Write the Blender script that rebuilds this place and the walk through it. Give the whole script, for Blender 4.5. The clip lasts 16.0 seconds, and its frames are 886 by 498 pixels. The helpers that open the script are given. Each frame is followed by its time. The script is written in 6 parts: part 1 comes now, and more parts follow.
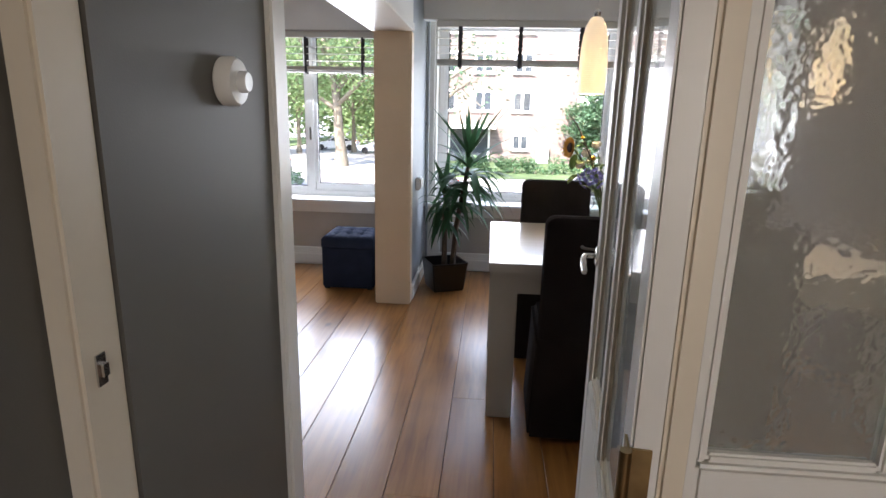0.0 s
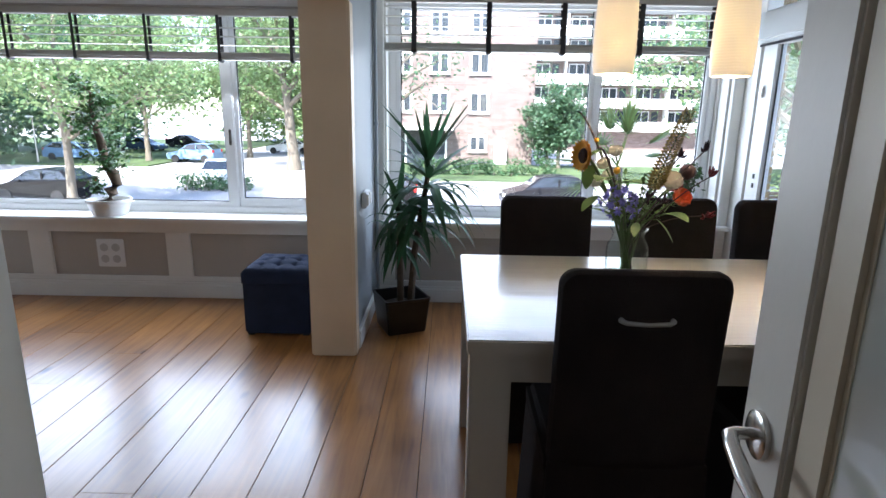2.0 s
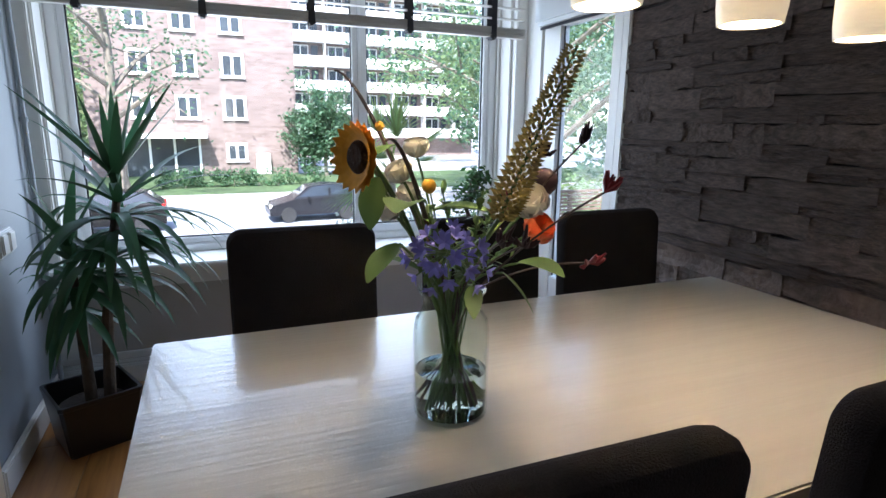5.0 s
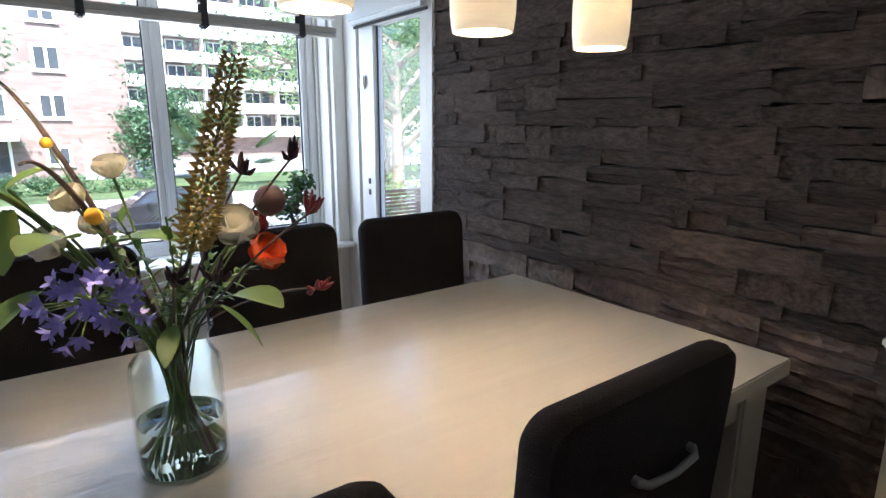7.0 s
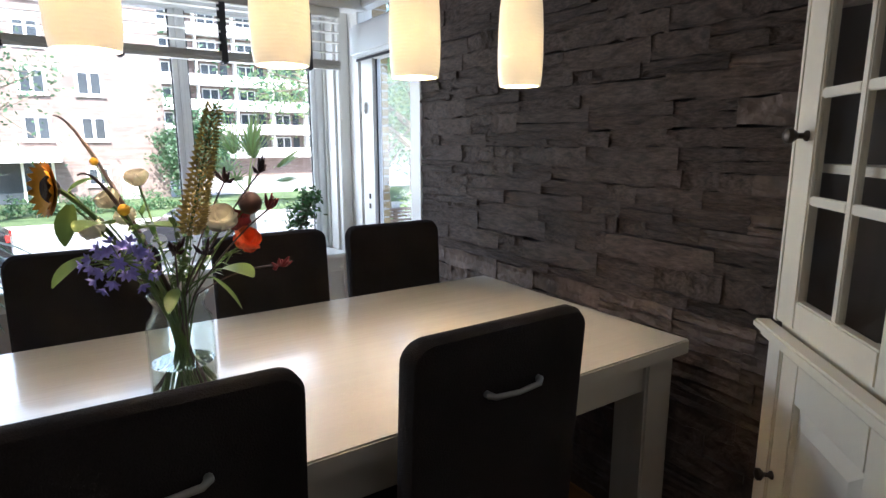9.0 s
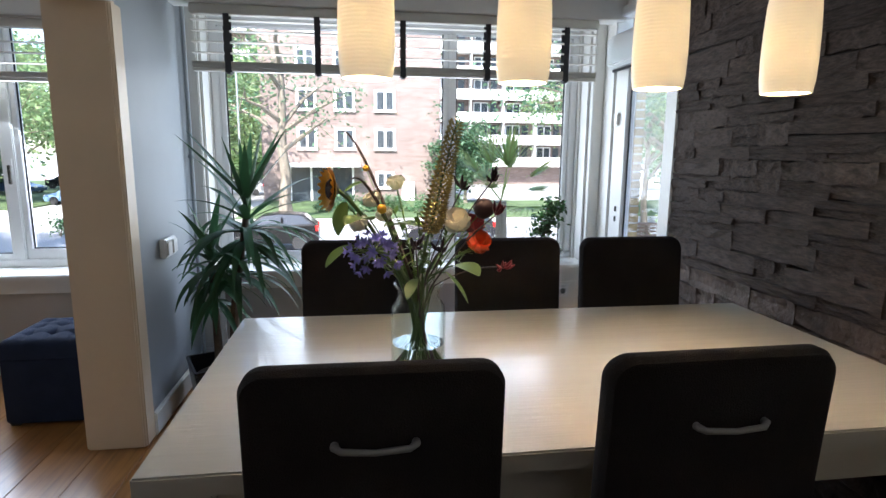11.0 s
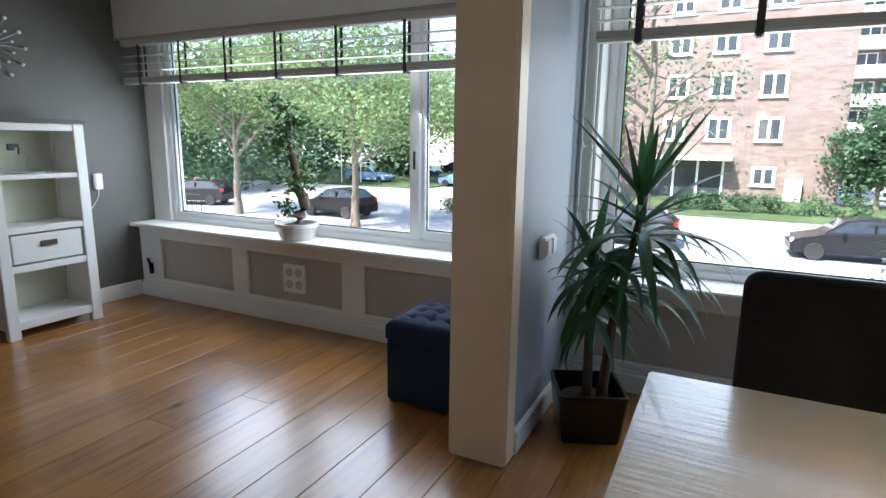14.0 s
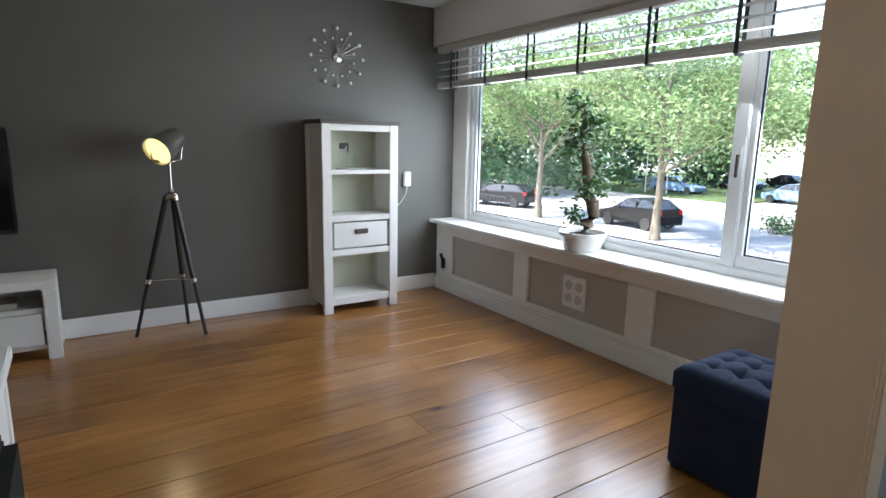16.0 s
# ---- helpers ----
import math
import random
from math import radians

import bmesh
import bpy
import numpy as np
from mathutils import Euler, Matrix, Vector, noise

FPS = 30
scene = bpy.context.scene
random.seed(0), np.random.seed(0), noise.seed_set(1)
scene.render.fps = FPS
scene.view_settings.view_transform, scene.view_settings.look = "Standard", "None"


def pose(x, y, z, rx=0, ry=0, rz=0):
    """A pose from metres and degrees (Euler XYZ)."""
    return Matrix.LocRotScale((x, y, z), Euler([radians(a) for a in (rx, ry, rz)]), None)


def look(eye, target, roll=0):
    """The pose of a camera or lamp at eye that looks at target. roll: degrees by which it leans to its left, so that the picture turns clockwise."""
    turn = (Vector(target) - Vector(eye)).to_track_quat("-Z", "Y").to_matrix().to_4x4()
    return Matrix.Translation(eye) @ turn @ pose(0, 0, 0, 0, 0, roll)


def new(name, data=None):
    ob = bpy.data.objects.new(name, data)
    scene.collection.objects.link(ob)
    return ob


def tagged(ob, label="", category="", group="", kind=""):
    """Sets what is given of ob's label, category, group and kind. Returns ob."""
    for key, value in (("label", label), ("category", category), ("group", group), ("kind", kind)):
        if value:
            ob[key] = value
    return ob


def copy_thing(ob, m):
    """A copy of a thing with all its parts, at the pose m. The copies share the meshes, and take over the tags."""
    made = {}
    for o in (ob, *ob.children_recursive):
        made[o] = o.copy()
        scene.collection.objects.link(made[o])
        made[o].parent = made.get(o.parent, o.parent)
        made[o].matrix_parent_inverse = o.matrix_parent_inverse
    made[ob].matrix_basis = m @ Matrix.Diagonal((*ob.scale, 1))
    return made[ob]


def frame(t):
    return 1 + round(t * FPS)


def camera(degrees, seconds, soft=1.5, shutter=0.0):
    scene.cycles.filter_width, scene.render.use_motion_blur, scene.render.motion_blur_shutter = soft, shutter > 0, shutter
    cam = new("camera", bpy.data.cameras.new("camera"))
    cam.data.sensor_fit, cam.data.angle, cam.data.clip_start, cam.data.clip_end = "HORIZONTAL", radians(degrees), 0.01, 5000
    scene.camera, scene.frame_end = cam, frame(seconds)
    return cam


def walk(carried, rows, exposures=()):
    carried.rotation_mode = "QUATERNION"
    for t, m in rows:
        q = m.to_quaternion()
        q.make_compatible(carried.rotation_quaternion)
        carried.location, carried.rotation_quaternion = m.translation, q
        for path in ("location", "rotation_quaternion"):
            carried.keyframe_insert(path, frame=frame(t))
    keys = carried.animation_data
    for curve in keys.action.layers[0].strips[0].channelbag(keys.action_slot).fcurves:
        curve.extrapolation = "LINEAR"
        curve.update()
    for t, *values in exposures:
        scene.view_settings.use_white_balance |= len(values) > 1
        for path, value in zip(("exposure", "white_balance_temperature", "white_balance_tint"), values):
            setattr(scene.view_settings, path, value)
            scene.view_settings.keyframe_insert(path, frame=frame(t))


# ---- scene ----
# Camera and walk
cam = camera(76.6, 16.0)
PATH = [
    (0, (-0.022, -0.014, 1.389), (-0.179, 1.922, 0.914), 1.3),
    (0.5, (-0.024, 0.215, 1.375), (-0.168, 2.153, 0.905), 1.3),
    (1, (-0.054, 0.456, 1.366), (-0.179, 2.397, 0.897), 1.1),
    (1.5, (-0.084, 0.683, 1.358), (-0.166, 2.626, 0.891), 1.0),
    (2, (-0.071, 0.901, 1.358), (-0.084, 2.846, 0.891), 0.9),
    (2.5, (-0.029, 1.11, 1.343), (0.015, 3.056, 0.881), 0.8),
    (3, (-0.008, 1.287, 1.331), (0.126, 3.23, 0.876), 0.7),
    (3.5, (0.013, 1.444, 1.307), (0.321, 3.369, 0.858), 0.5),
    (4, (0.086, 1.586, 1.272), (0.565, 3.48, 0.844), 0.1),
    (4.2, (0.1, 1.655, 1.276), (0.637, 3.533, 0.847), 0.3),
    (6.3, (0.243, 1.93, 1.328), (1.33, 3.56, 0.872), 0.4),
    (6.5, (0.268, 1.915, 1.338), (1.392, 3.503, 0.88), 0.4),
    (7, (0.382, 1.814, 1.313), (1.542, 3.384, 0.875), 0.2),
    (7.5, (0.415, 1.728, 1.332), (1.592, 3.282, 0.887), 0.1),
    (8, (0.398, 1.63, 1.337), (1.57, 3.189, 0.895), 0.2),
    (8.2, (0.373, 1.565, 1.334), (1.545, 3.128, 0.905), 0.4),
    (10.3, (0.355, 1.381, 1.31), (1.015, 3.243, 1.002), -0.2),
    (10.5, (0.386, 1.37, 1.335), (0.936, 3.265, 1.006), 0.3),
    (11, (0.398, 1.373, 1.324), (0.681, 3.323, 0.985), 0.5),
    (11.5, (0.412, 1.391, 1.321), (0.482, 3.36, 0.978), 0.6),
    (12, (0.416, 1.421, 1.324), (0.358, 3.389, 0.971), 0.8),
    (12.5, (0.375, 1.521, 1.302), (0.193, 3.482, 0.949), 1.1),
    (13, (0.267, 1.671, 1.281), (-0.097, 3.604, 0.92), 1.1),
    (13.5, (0.192, 1.794, 1.285), (-0.42, 3.661, 0.911), 1.0),
    (14, (0.114, 1.929, 1.302), (-0.767, 3.683, 0.92), 0.8),
    (14.5, (0.058, 2.045, 1.302), (-1.134, 3.607, 0.925), 1.0),
    (15, (0.046, 2.141, 1.281), (-1.391, 3.482, 0.911), 1.2),
    (15.5, (0.008, 2.178, 1.281), (-1.559, 3.364, 0.904), 1.1),
    (16, (-0.094, 2.263, 1.26), (-1.734, 3.344, 0.886), 1.2),
]
walk(cam, [(t, look(eye, target, roll)) for t, eye, target, roll in PATH],
     [(0, 2.95, 6500, 18), (1.0, 2.85, 6300, 17), (2.0, 2.6, 5950, 14), (3.5, 2.3, 5750, 13), (6.5, 2.45, 5850, 14), (8, 2.75, 6000, 14), (11, 2.4, 6150, 13), (13.5, 2.2, 6050, 11), (14.5, 2.28, 6350, 11), (16, 2.6, 6350, 12)])

# World and lights
YB_HALL = -2.2
world = bpy.data.worlds.new("sky")
scene.world = world
world.use_nodes = True
wn = world.node_tree
sky = wn.nodes.new("ShaderNodeTexSky")
sky.sky_type = "NISHITA"
sky.sun_disc = False
sky.sun_elevation, sky.sun_rotation = radians(52), radians(205)
wn.nodes["Background"].inputs["Strength"].default_value = 0.15
wn.links.new(sky.outputs[0], wn.nodes["Background"].inputs[0])
sun = new("sun", bpy.data.lights.new("sun", "SUN"))
sun.data.energy, sun.data.angle, sun.data.color = 3.7, radians(0.5), (1.0, 0.95, 0.86)
sun.matrix_world = look((-10, -24, 33), (0, 0, 0))


def window_light(name, x, y, z, w, h, target, power):
    lamp = new(name, bpy.data.lights.new(name, "AREA"))
    lamp.data.shape, lamp.data.size, lamp.data.size_y = "RECTANGLE", w, h
    lamp.data.energy, lamp.data.color = power, (0.86, 0.94, 1.0)
    lamp.matrix_world = look((x, y, z), target)
    return lamp


window_light("window_daylight_living", -2.4, 5.16, 1.30, 2.7, 1.1, (-2.4, 2.2, -0.4), 12.5)
window_light("window_daylight_dining", 0.68, 5.16, 1.30, 2.0, 1.1, (0.68, 0, 1.0), 6)
# added warm fill for the hall, from behind the start of the walk
window_light("hall_fill_light", 0.75, YB_HALL + 0.02, 1.35, 0.6, 1.1, (0.75, 3, 1.1), 2.4).data.color = (1.0, 0.92, 0.80)


# Materials
def mat(name, color, rough=0.6, metal=0.0, var=0.12, scale=6.0, bump=0.0, bscale=60.0, stretch=(1, 1, 1), spec=0.5, coat=0.0, emit=None, rnd=0.0, fine=0.06):
    m = bpy.data.materials.new(name)
    m.use_nodes = True
    nt = m.node_tree
    b = nt.nodes["Principled BSDF"]
    b.inputs["Roughness"].default_value = rough
    b.inputs["Metallic"].default_value = metal
    b.inputs["Specular IOR Level"].default_value = spec
    b.inputs["Coat Weight"].default_value = coat
    tc = nt.nodes.new("ShaderNodeTexCoord")
    mp = nt.nodes.new("ShaderNodeMapping")
    mp.inputs["Scale"].default_value = stretch
    nt.links.new(tc.outputs["Object"], mp.inputs[0])
    n1 = nt.nodes.new("ShaderNodeTexNoise")
    n1.inputs["Scale"].default_value, n1.inputs["Detail"].default_value = scale, 6
    n2 = nt.nodes.new("ShaderNodeTexNoise")
    n2.inputs["Scale"].default_value, n2.inputs["Detail"].default_value = bscale, 4
    nt.links.new(mp.outputs[0], n1.inputs["Vector"])
    nt.links.new(mp.outputs[0], n2.inputs["Vector"])
    ramp = nt.nodes.new("ShaderNodeValToRGB")
    c = Vector(color)
    ramp.color_ramp.elements[0].position, ramp.color_ramp.elements[1].position = 0.3, 0.7
    ramp.color_ramp.elements[0].color = (*(c * (1 - var)), 1)
    ramp.color_ramp.elements[1].color = (*[min(1, v * (1 + var)) for v in c], 1)
    nt.links.new(n1.outputs[0], ramp.inputs[0])
    hs = nt.nodes.new("ShaderNodeHueSaturation")
    nt.links.new(ramp.outputs[0], hs.inputs["Color"])
    val = nt.nodes.new("ShaderNodeMath")
    val.operation = "MULTIPLY_ADD"
    val.inputs[1].default_value, val.inputs[2].default_value = 2 * fine, 1 - fine
    nt.links.new(n2.outputs[0], val.inputs[0])
    out = val.outputs[0]
    if rnd:
        oi = nt.nodes.new("ShaderNodeObjectInfo")
        mr = nt.nodes.new("ShaderNodeMath")
        mr.operation = "MULTIPLY_ADD"
        mr.inputs[1].default_value, mr.inputs[2].default_value = 2 * rnd, 1 - rnd
        nt.links.new(oi.outputs["Random"], mr.inputs[0])
        mm = nt.nodes.new("ShaderNodeMath")
        mm.operation = "MULTIPLY"
        nt.links.new(mr.outputs[0], mm.inputs[0])
        nt.links.new(out, mm.inputs[1])
        out = mm.outputs[0]
    nt.links.new(out, hs.inputs["Value"])
    nt.links.new(hs.outputs[0], b.inputs["Base Color"])
    if bump:
        bp = nt.nodes.new("ShaderNodeBump")
        bp.inputs["Strength"].default_value, bp.inputs["Distance"].default_value = bump, 0.01
        nt.links.new(n2.outputs[0], bp.inputs["Height"])
        nt.links.new(bp.outputs[0], b.inputs["Normal"])
    if emit:
        b.inputs["Emission Color"].default_value = (*emit[0], 1)
        b.inputs["Emission Strength"].default_value = emit[1]
    return m


def glass(name, color=(1, 1, 1), rough=0.0, ior=1.45, bump=0.0, bscale=18.0, gloss=0.06):
    """Thin pane: clear passage with a glancing reflection."""
    m = bpy.data.materials.new(name)
    m.use_nodes = True
    nt = m.node_tree
    nt.nodes.clear()
    out = nt.nodes.new("ShaderNodeOutputMaterial")
    mix = nt.nodes.new("ShaderNodeMixShader")
    tr = nt.nodes.new("ShaderNodeBsdfTransparent")
    tr.inputs[0].default_value = (*color, 1)
    gl = nt.nodes.new("ShaderNodeBsdfGlossy")
    gl.inputs["Roughness"].default_value = 0.02
    lw = nt.nodes.new("ShaderNodeLayerWeight")
    pw = nt.nodes.new("ShaderNodeMath")
    pw.operation = "POWER"
    pw.inputs[1].default_value = 5
    ma = nt.nodes.new("ShaderNodeMath")
    ma.operation = "MULTIPLY_ADD"
    ma.inputs[1].default_value, ma.inputs[2].default_value = 0.9, 0.022
    nt.links.new(lw.outputs["Facing"], pw.inputs[0])
    nt.links.new(pw.outputs[0], ma.inputs[0])
    nt.links.new(ma.outputs[0], mix.inputs[0])
    nt.links.new(tr.outputs[0], mix.inputs[1])
    nt.links.new(gl.outputs[0], mix.inputs[2])
    nt.links.new(mix.outputs[0], out.inputs[0])
    return m


def true_glass(name, color=(1, 1, 1), rough=0.0, ior=1.45, bump=0.0, bscale=20.0):
    m = bpy.data.materials.new(name)
    m.use_nodes = True
    nt = m.node_tree
    b = nt.nodes["Principled BSDF"]
    b.inputs["Base Color"].default_value = (*color, 1)
    b.inputs["Transmission Weight"].default_value = 1
    b.inputs["Roughness"].default_value, b.inputs["IOR"].default_value = rough, ior
    if bump:
        tc = nt.nodes.new("ShaderNodeTexCoord")
        n = nt.nodes.new("ShaderNodeTexNoise")
        n.inputs["Scale"].default_value, n.inputs["Detail"].default_value = bscale, 3
        bp = nt.nodes.new("ShaderNodeBump")
        bp.inputs["Strength"].default_value, bp.inputs["Distance"].default_value = bump, 0.02
        nt.links.new(tc.outputs["Object"], n.inputs["Vector"])
        nt.links.new(n.outputs[0], bp.inputs["Height"])
        nt.links.new(bp.outputs[0], b.inputs["Normal"])
    return m


M_white = mat("white_paint", (0.78, 0.77, 0.73), 0.35, var=0.03, scale=3, bump=0.05, bscale=45, fine=0.02)
M_cream = mat("cream_paint", (0.74, 0.665, 0.54), 0.38, var=0.04, scale=3, bump=0.06, bscale=40, fine=0.02)
M_pvc = mat("white_pvc", (0.80, 0.81, 0.81), 0.25, var=0.02, scale=2, fine=0.01)
M_grey = mat("grey_wall_paint", (0.122, 0.117, 0.102), 0.55, var=0.05, scale=2.5, bump=0.05, bscale=260, fine=0.03)
M_bluegrey = mat("blue_grey_wall_paint", (0.30, 0.325, 0.345), 0.55, var=0.05, scale=2.5, bump=0.12, bscale=160, fine=0.03)
M_greige = mat("greige_panel_paint", (0.45, 0.415, 0.37), 0.6, var=0.04, scale=3, bump=0.08, bscale=140, fine=0.03)
M_ceil = mat("ceiling_paint", (0.78, 0.78, 0.77), 0.8, var=0.03, scale=2, bump=0.08, bscale=120, fine=0.02)
M_gap = mat("dark_joint", (0.05, 0.03, 0.02), 0.9, var=0.1)
M_black = mat("black_plastic", (0.012, 0.012, 0.013), 0.4, var=0.1)
M_steel = mat("brushed_steel", (0.62, 0.61, 0.59), 0.22, metal=1.0, var=0.05, scale=10)
M_brass = mat("aged_brass", (0.30, 0.22, 0.11), 0.4, metal=1.0, var=0.25, scale=25)
M_fabric = mat("black_woven_fabric", (0.021, 0.017, 0.017), 0.95, var=0.2, scale=5, bump=0.5, bscale=420, spec=0.12, fine=0.25)
M_table = mat("white_lacquered_wood", (0.49, 0.46, 0.405), 0.27, var=0.03, scale=3, bump=0.12, bscale=9, stretch=(0.7, 9, 1), fine=0.02, coat=0.25)
M_tape = mat("dark_grey_ladder_tape", (0.06, 0.06, 0.065), 0.9, var=0.1, scale=30)
M_slat = mat("off_white_wood_slat", (0.66, 0.64, 0.58), 0.4, var=0.06, scale=3, stretch=(1, 12, 12))
M_blue = mat("navy_woven_fabric", (0.017, 0.025, 0.052), 0.9, var=0.15, scale=9, bump=0.5, bscale=380, spec=0.2, fine=0.3)
M_planter = mat("dark_brown_glazed_planter", (0.009, 0.008, 0.008), 0.28, var=0.2, scale=20)
M_soil = mat("potting_soil", (0.03, 0.02, 0.014), 0.95, var=0.4, scale=40, bump=1, bscale=120)
M_post = mat("warm_cream_paint", (0.70, 0.565, 0.41), 0.38, var=0.04, scale=3, bump=0.06, bscale=40, fine=0.02)
M_pane = glass("clear_pane")
M_rib = true_glass("figured_glass", (0.96, 0.98, 0.97), 0.09, 1.35, bump=0.3, bscale=15)
rn = M_rib.node_tree
haze = rn.nodes.new("ShaderNodeMixShader")
haze.inputs[0].default_value = 0.22
dif = rn.nodes.new("ShaderNodeBsdfDiffuse")
dif.inputs[0].default_value = (0.8, 0.78, 0.72, 1)
rn.links.new(rn.nodes["Principled BSDF"].outputs[0], haze.inputs[1])
rn.links.new(dif.outputs[0], haze.inputs[2])
rn.links.new(haze.outputs[0], rn.nodes["Material Output"].inputs[0])
M_vase = glass("vase_glass", (0.95, 0.985, 0.975))
M_water = true_glass("water", (0.97, 1.0, 0.99), 0.0, 1.33)


def wood_floor():
    m = bpy.data.materials.new("oiled_oak_floor")
    m.use_nodes = True
    nt = m.node_tree
    b = nt.nodes["Principled BSDF"]
    tc = nt.nodes.new("ShaderNodeTexCoord")
    oi = nt.nodes.new("ShaderNodeObjectInfo")
    add = nt.nodes.new("ShaderNodeVectorMath")
    add.operation = "ADD"
    sc = nt.nodes.new("ShaderNodeVectorMath")
    sc.operation = "SCALE"
    sc.inputs[3].default_value = 37.0
    cmb = nt.nodes.new("ShaderNodeCombineXYZ")
    for i in range(3):
        nt.links.new(oi.outputs["Random"], cmb.inputs[i])
    nt.links.new(cmb.outputs[0], sc.inputs[0])
    nt.links.new(tc.outputs["Object"], add.inputs[0])
    nt.links.new(sc.outputs[0], add.inputs[1])
    mp = nt.nodes.new("ShaderNodeMapping")
    mp.inputs["Scale"].default_value = (14, 0.9, 1)
    nt.links.new(add.outputs[0], mp.inputs[0])
    grain = nt.nodes.new("ShaderNodeTexNoise")
    grain.inputs["Scale"].default_value, grain.inputs["Detail"].default_value, grain.inputs["Distortion"].default_value = 2.2, 9, 0.8
    nt.links.new(mp.outputs[0], grain.inputs["Vector"])
    cloud = nt.nodes.new("ShaderNodeTexNoise")
    cloud.inputs["Scale"].default_value, cloud.inputs["Detail"].default_value = 2.6, 3
    nt.links.new(add.outputs[0], cloud.inputs["Vector"])
    ramp = nt.nodes.new("ShaderNodeValToRGB")
    e = ramp.color_ramp.elements
    e[0].position, e[0].color = 0.30, (0.150, 0.057, 0.0125, 1)
    e[1].position, e[1].color = 0.72, (0.43, 0.205, 0.058, 1)
    mid = e.new(0.5)
    mid.color = (0.305, 0.132, 0.033, 1)
    mixf = nt.nodes.new("ShaderNodeMath")
    mixf.operation = "MULTIPLY_ADD"
    mixf.inputs[1].default_value = 0.45
    nt.links.new(cloud.outputs[0], mixf.inputs[0])
    half = nt.nodes.new("ShaderNodeMath")
    half.operation = "MULTIPLY"
    half.inputs[1].default_value = 0.55
    nt.links.new(grain.outputs[0], half.inputs[0])
    nt.links.new(half.outputs[0], mixf.inputs[2])
    nt.links.new(mixf.outputs[0], ramp.inputs[0])
    # knots
    vor = nt.nodes.new("ShaderNodeTexVoronoi")
    vor.inputs["Scale"].default_value = 2.1
    mpv = nt.nodes.new("ShaderNodeMapping")
    mpv.inputs["Scale"].default_value = (1.6, 0.75, 1)
    nt.links.new(add.outputs[0], mpv.inputs[0])
    nt.links.new(mpv.outputs[0], vor.inputs["Vector"])
    kr = nt.nodes.new("ShaderNodeValToRGB")
    kr.color_ramp.elements[0].position, kr.color_ramp.elements[0].color = 0.026, (0.13, 0.06, 0.03, 1)
    kr.color_ramp.elements[1].position, kr.color_ramp.elements[1].color = 0.095, (1, 1, 1, 1)
    nt.links.new(vor.outputs["Distance"], kr.inputs[0])
    mul = nt.nodes.new("ShaderNodeMix")
    mul.data_type, mul.blend_type = "RGBA", "MULTIPLY"
    mul.inputs[0].default_value = 1
    nt.links.new(ramp.outputs[0], mul.inputs[6])
    nt.links.new(kr.outputs[0], mul.inputs[7])
    hs = nt.nodes.new("ShaderNodeHueSaturation")
    mr = nt.nodes.new("ShaderNodeMath")
    mr.operation = "MULTIPLY_ADD"
    mr.inputs[1].default_value, mr.inputs[2].default_value = 0.24, 0.88
    nt.links.new(oi.outputs["Random"], mr.inputs[0])
    nt.links.new(mr.outputs[0], hs.inputs["Value"])
    nt.links.new(mul.outputs[2], hs.inputs["Color"])
    nt.links.new(hs.outputs[0], b.inputs["Base Color"])
    rr = nt.nodes.new("ShaderNodeMath")
    rr.operation = "MULTIPLY_ADD"
    rr.inputs[1].default_value, rr.inputs[2].default_value = 0.10, 0.26
    nt.links.new(cloud.outputs[0], rr.inputs[0])
    nt.links.new(rr.outputs[0], b.inputs["Roughness"])
    b.inputs["Coat Weight"].default_value, b.inputs["Coat Roughness"].default_value = 0.5, 0.2
    bp = nt.nodes.new("ShaderNodeBump")
    bp.inputs["Strength"].default_value, bp.inputs["Distance"].default_value = 0.12, 0.004
    nt.links.new(grain.outputs[0], bp.inputs["Height"])
    nt.links.new(bp.outputs[0], b.inputs["Normal"])
    return m


M_floor = wood_floor()


# Mesh helpers
def bx(bm, lo, hi, bev=0.0, seg=2, m=None):
    lo, hi = Vector(lo), Vector(hi)
    r = bmesh.ops.create_cube(bm, size=1)
    vs = r["verts"]
    bmesh.ops.scale(bm, vec=hi - lo, verts=vs)
    bmesh.ops.translate(bm, vec=(lo + hi) / 2, verts=vs)
    es = {e for v in vs for e in v.link_edges}
    if bev:
        rb = bmesh.ops.bevel(bm, geom=list(es), offset=bev, segments=seg, affect="EDGES", clamp_overlap=True)
        vs = list({v for f in rb["faces"] for v in f.verts} | {v for v in vs if v.is_valid})
    if m is not None:
        bmesh.ops.transform(bm, matrix=m, verts=vs)
    return vs


def lathe(bm, prof, seg=24, at=(0, 0, 0), cap=True, m=None):
    rings = []
    for r, z in prof:
        rings.append([bm.verts.new((at[0] + r * math.cos(2 * math.pi * i / seg), at[1] + r * math.sin(2 * math.pi * i / seg), at[2] + z)) for i in range(seg)])
    for a, b in zip(rings, rings[1:]):
        for i in range(seg):
            bm.faces.new((a[i], a[(i + 1) % seg], b[(i + 1) % seg], b[i]))
    if cap:
        bm.faces.new(rings[0][::-1])
        bm.faces.new(rings[-1])
    vs = [v for r in rings for v in r]
    if m is not None:
        bmesh.ops.transform(bm, matrix=m, verts=vs)
    return vs


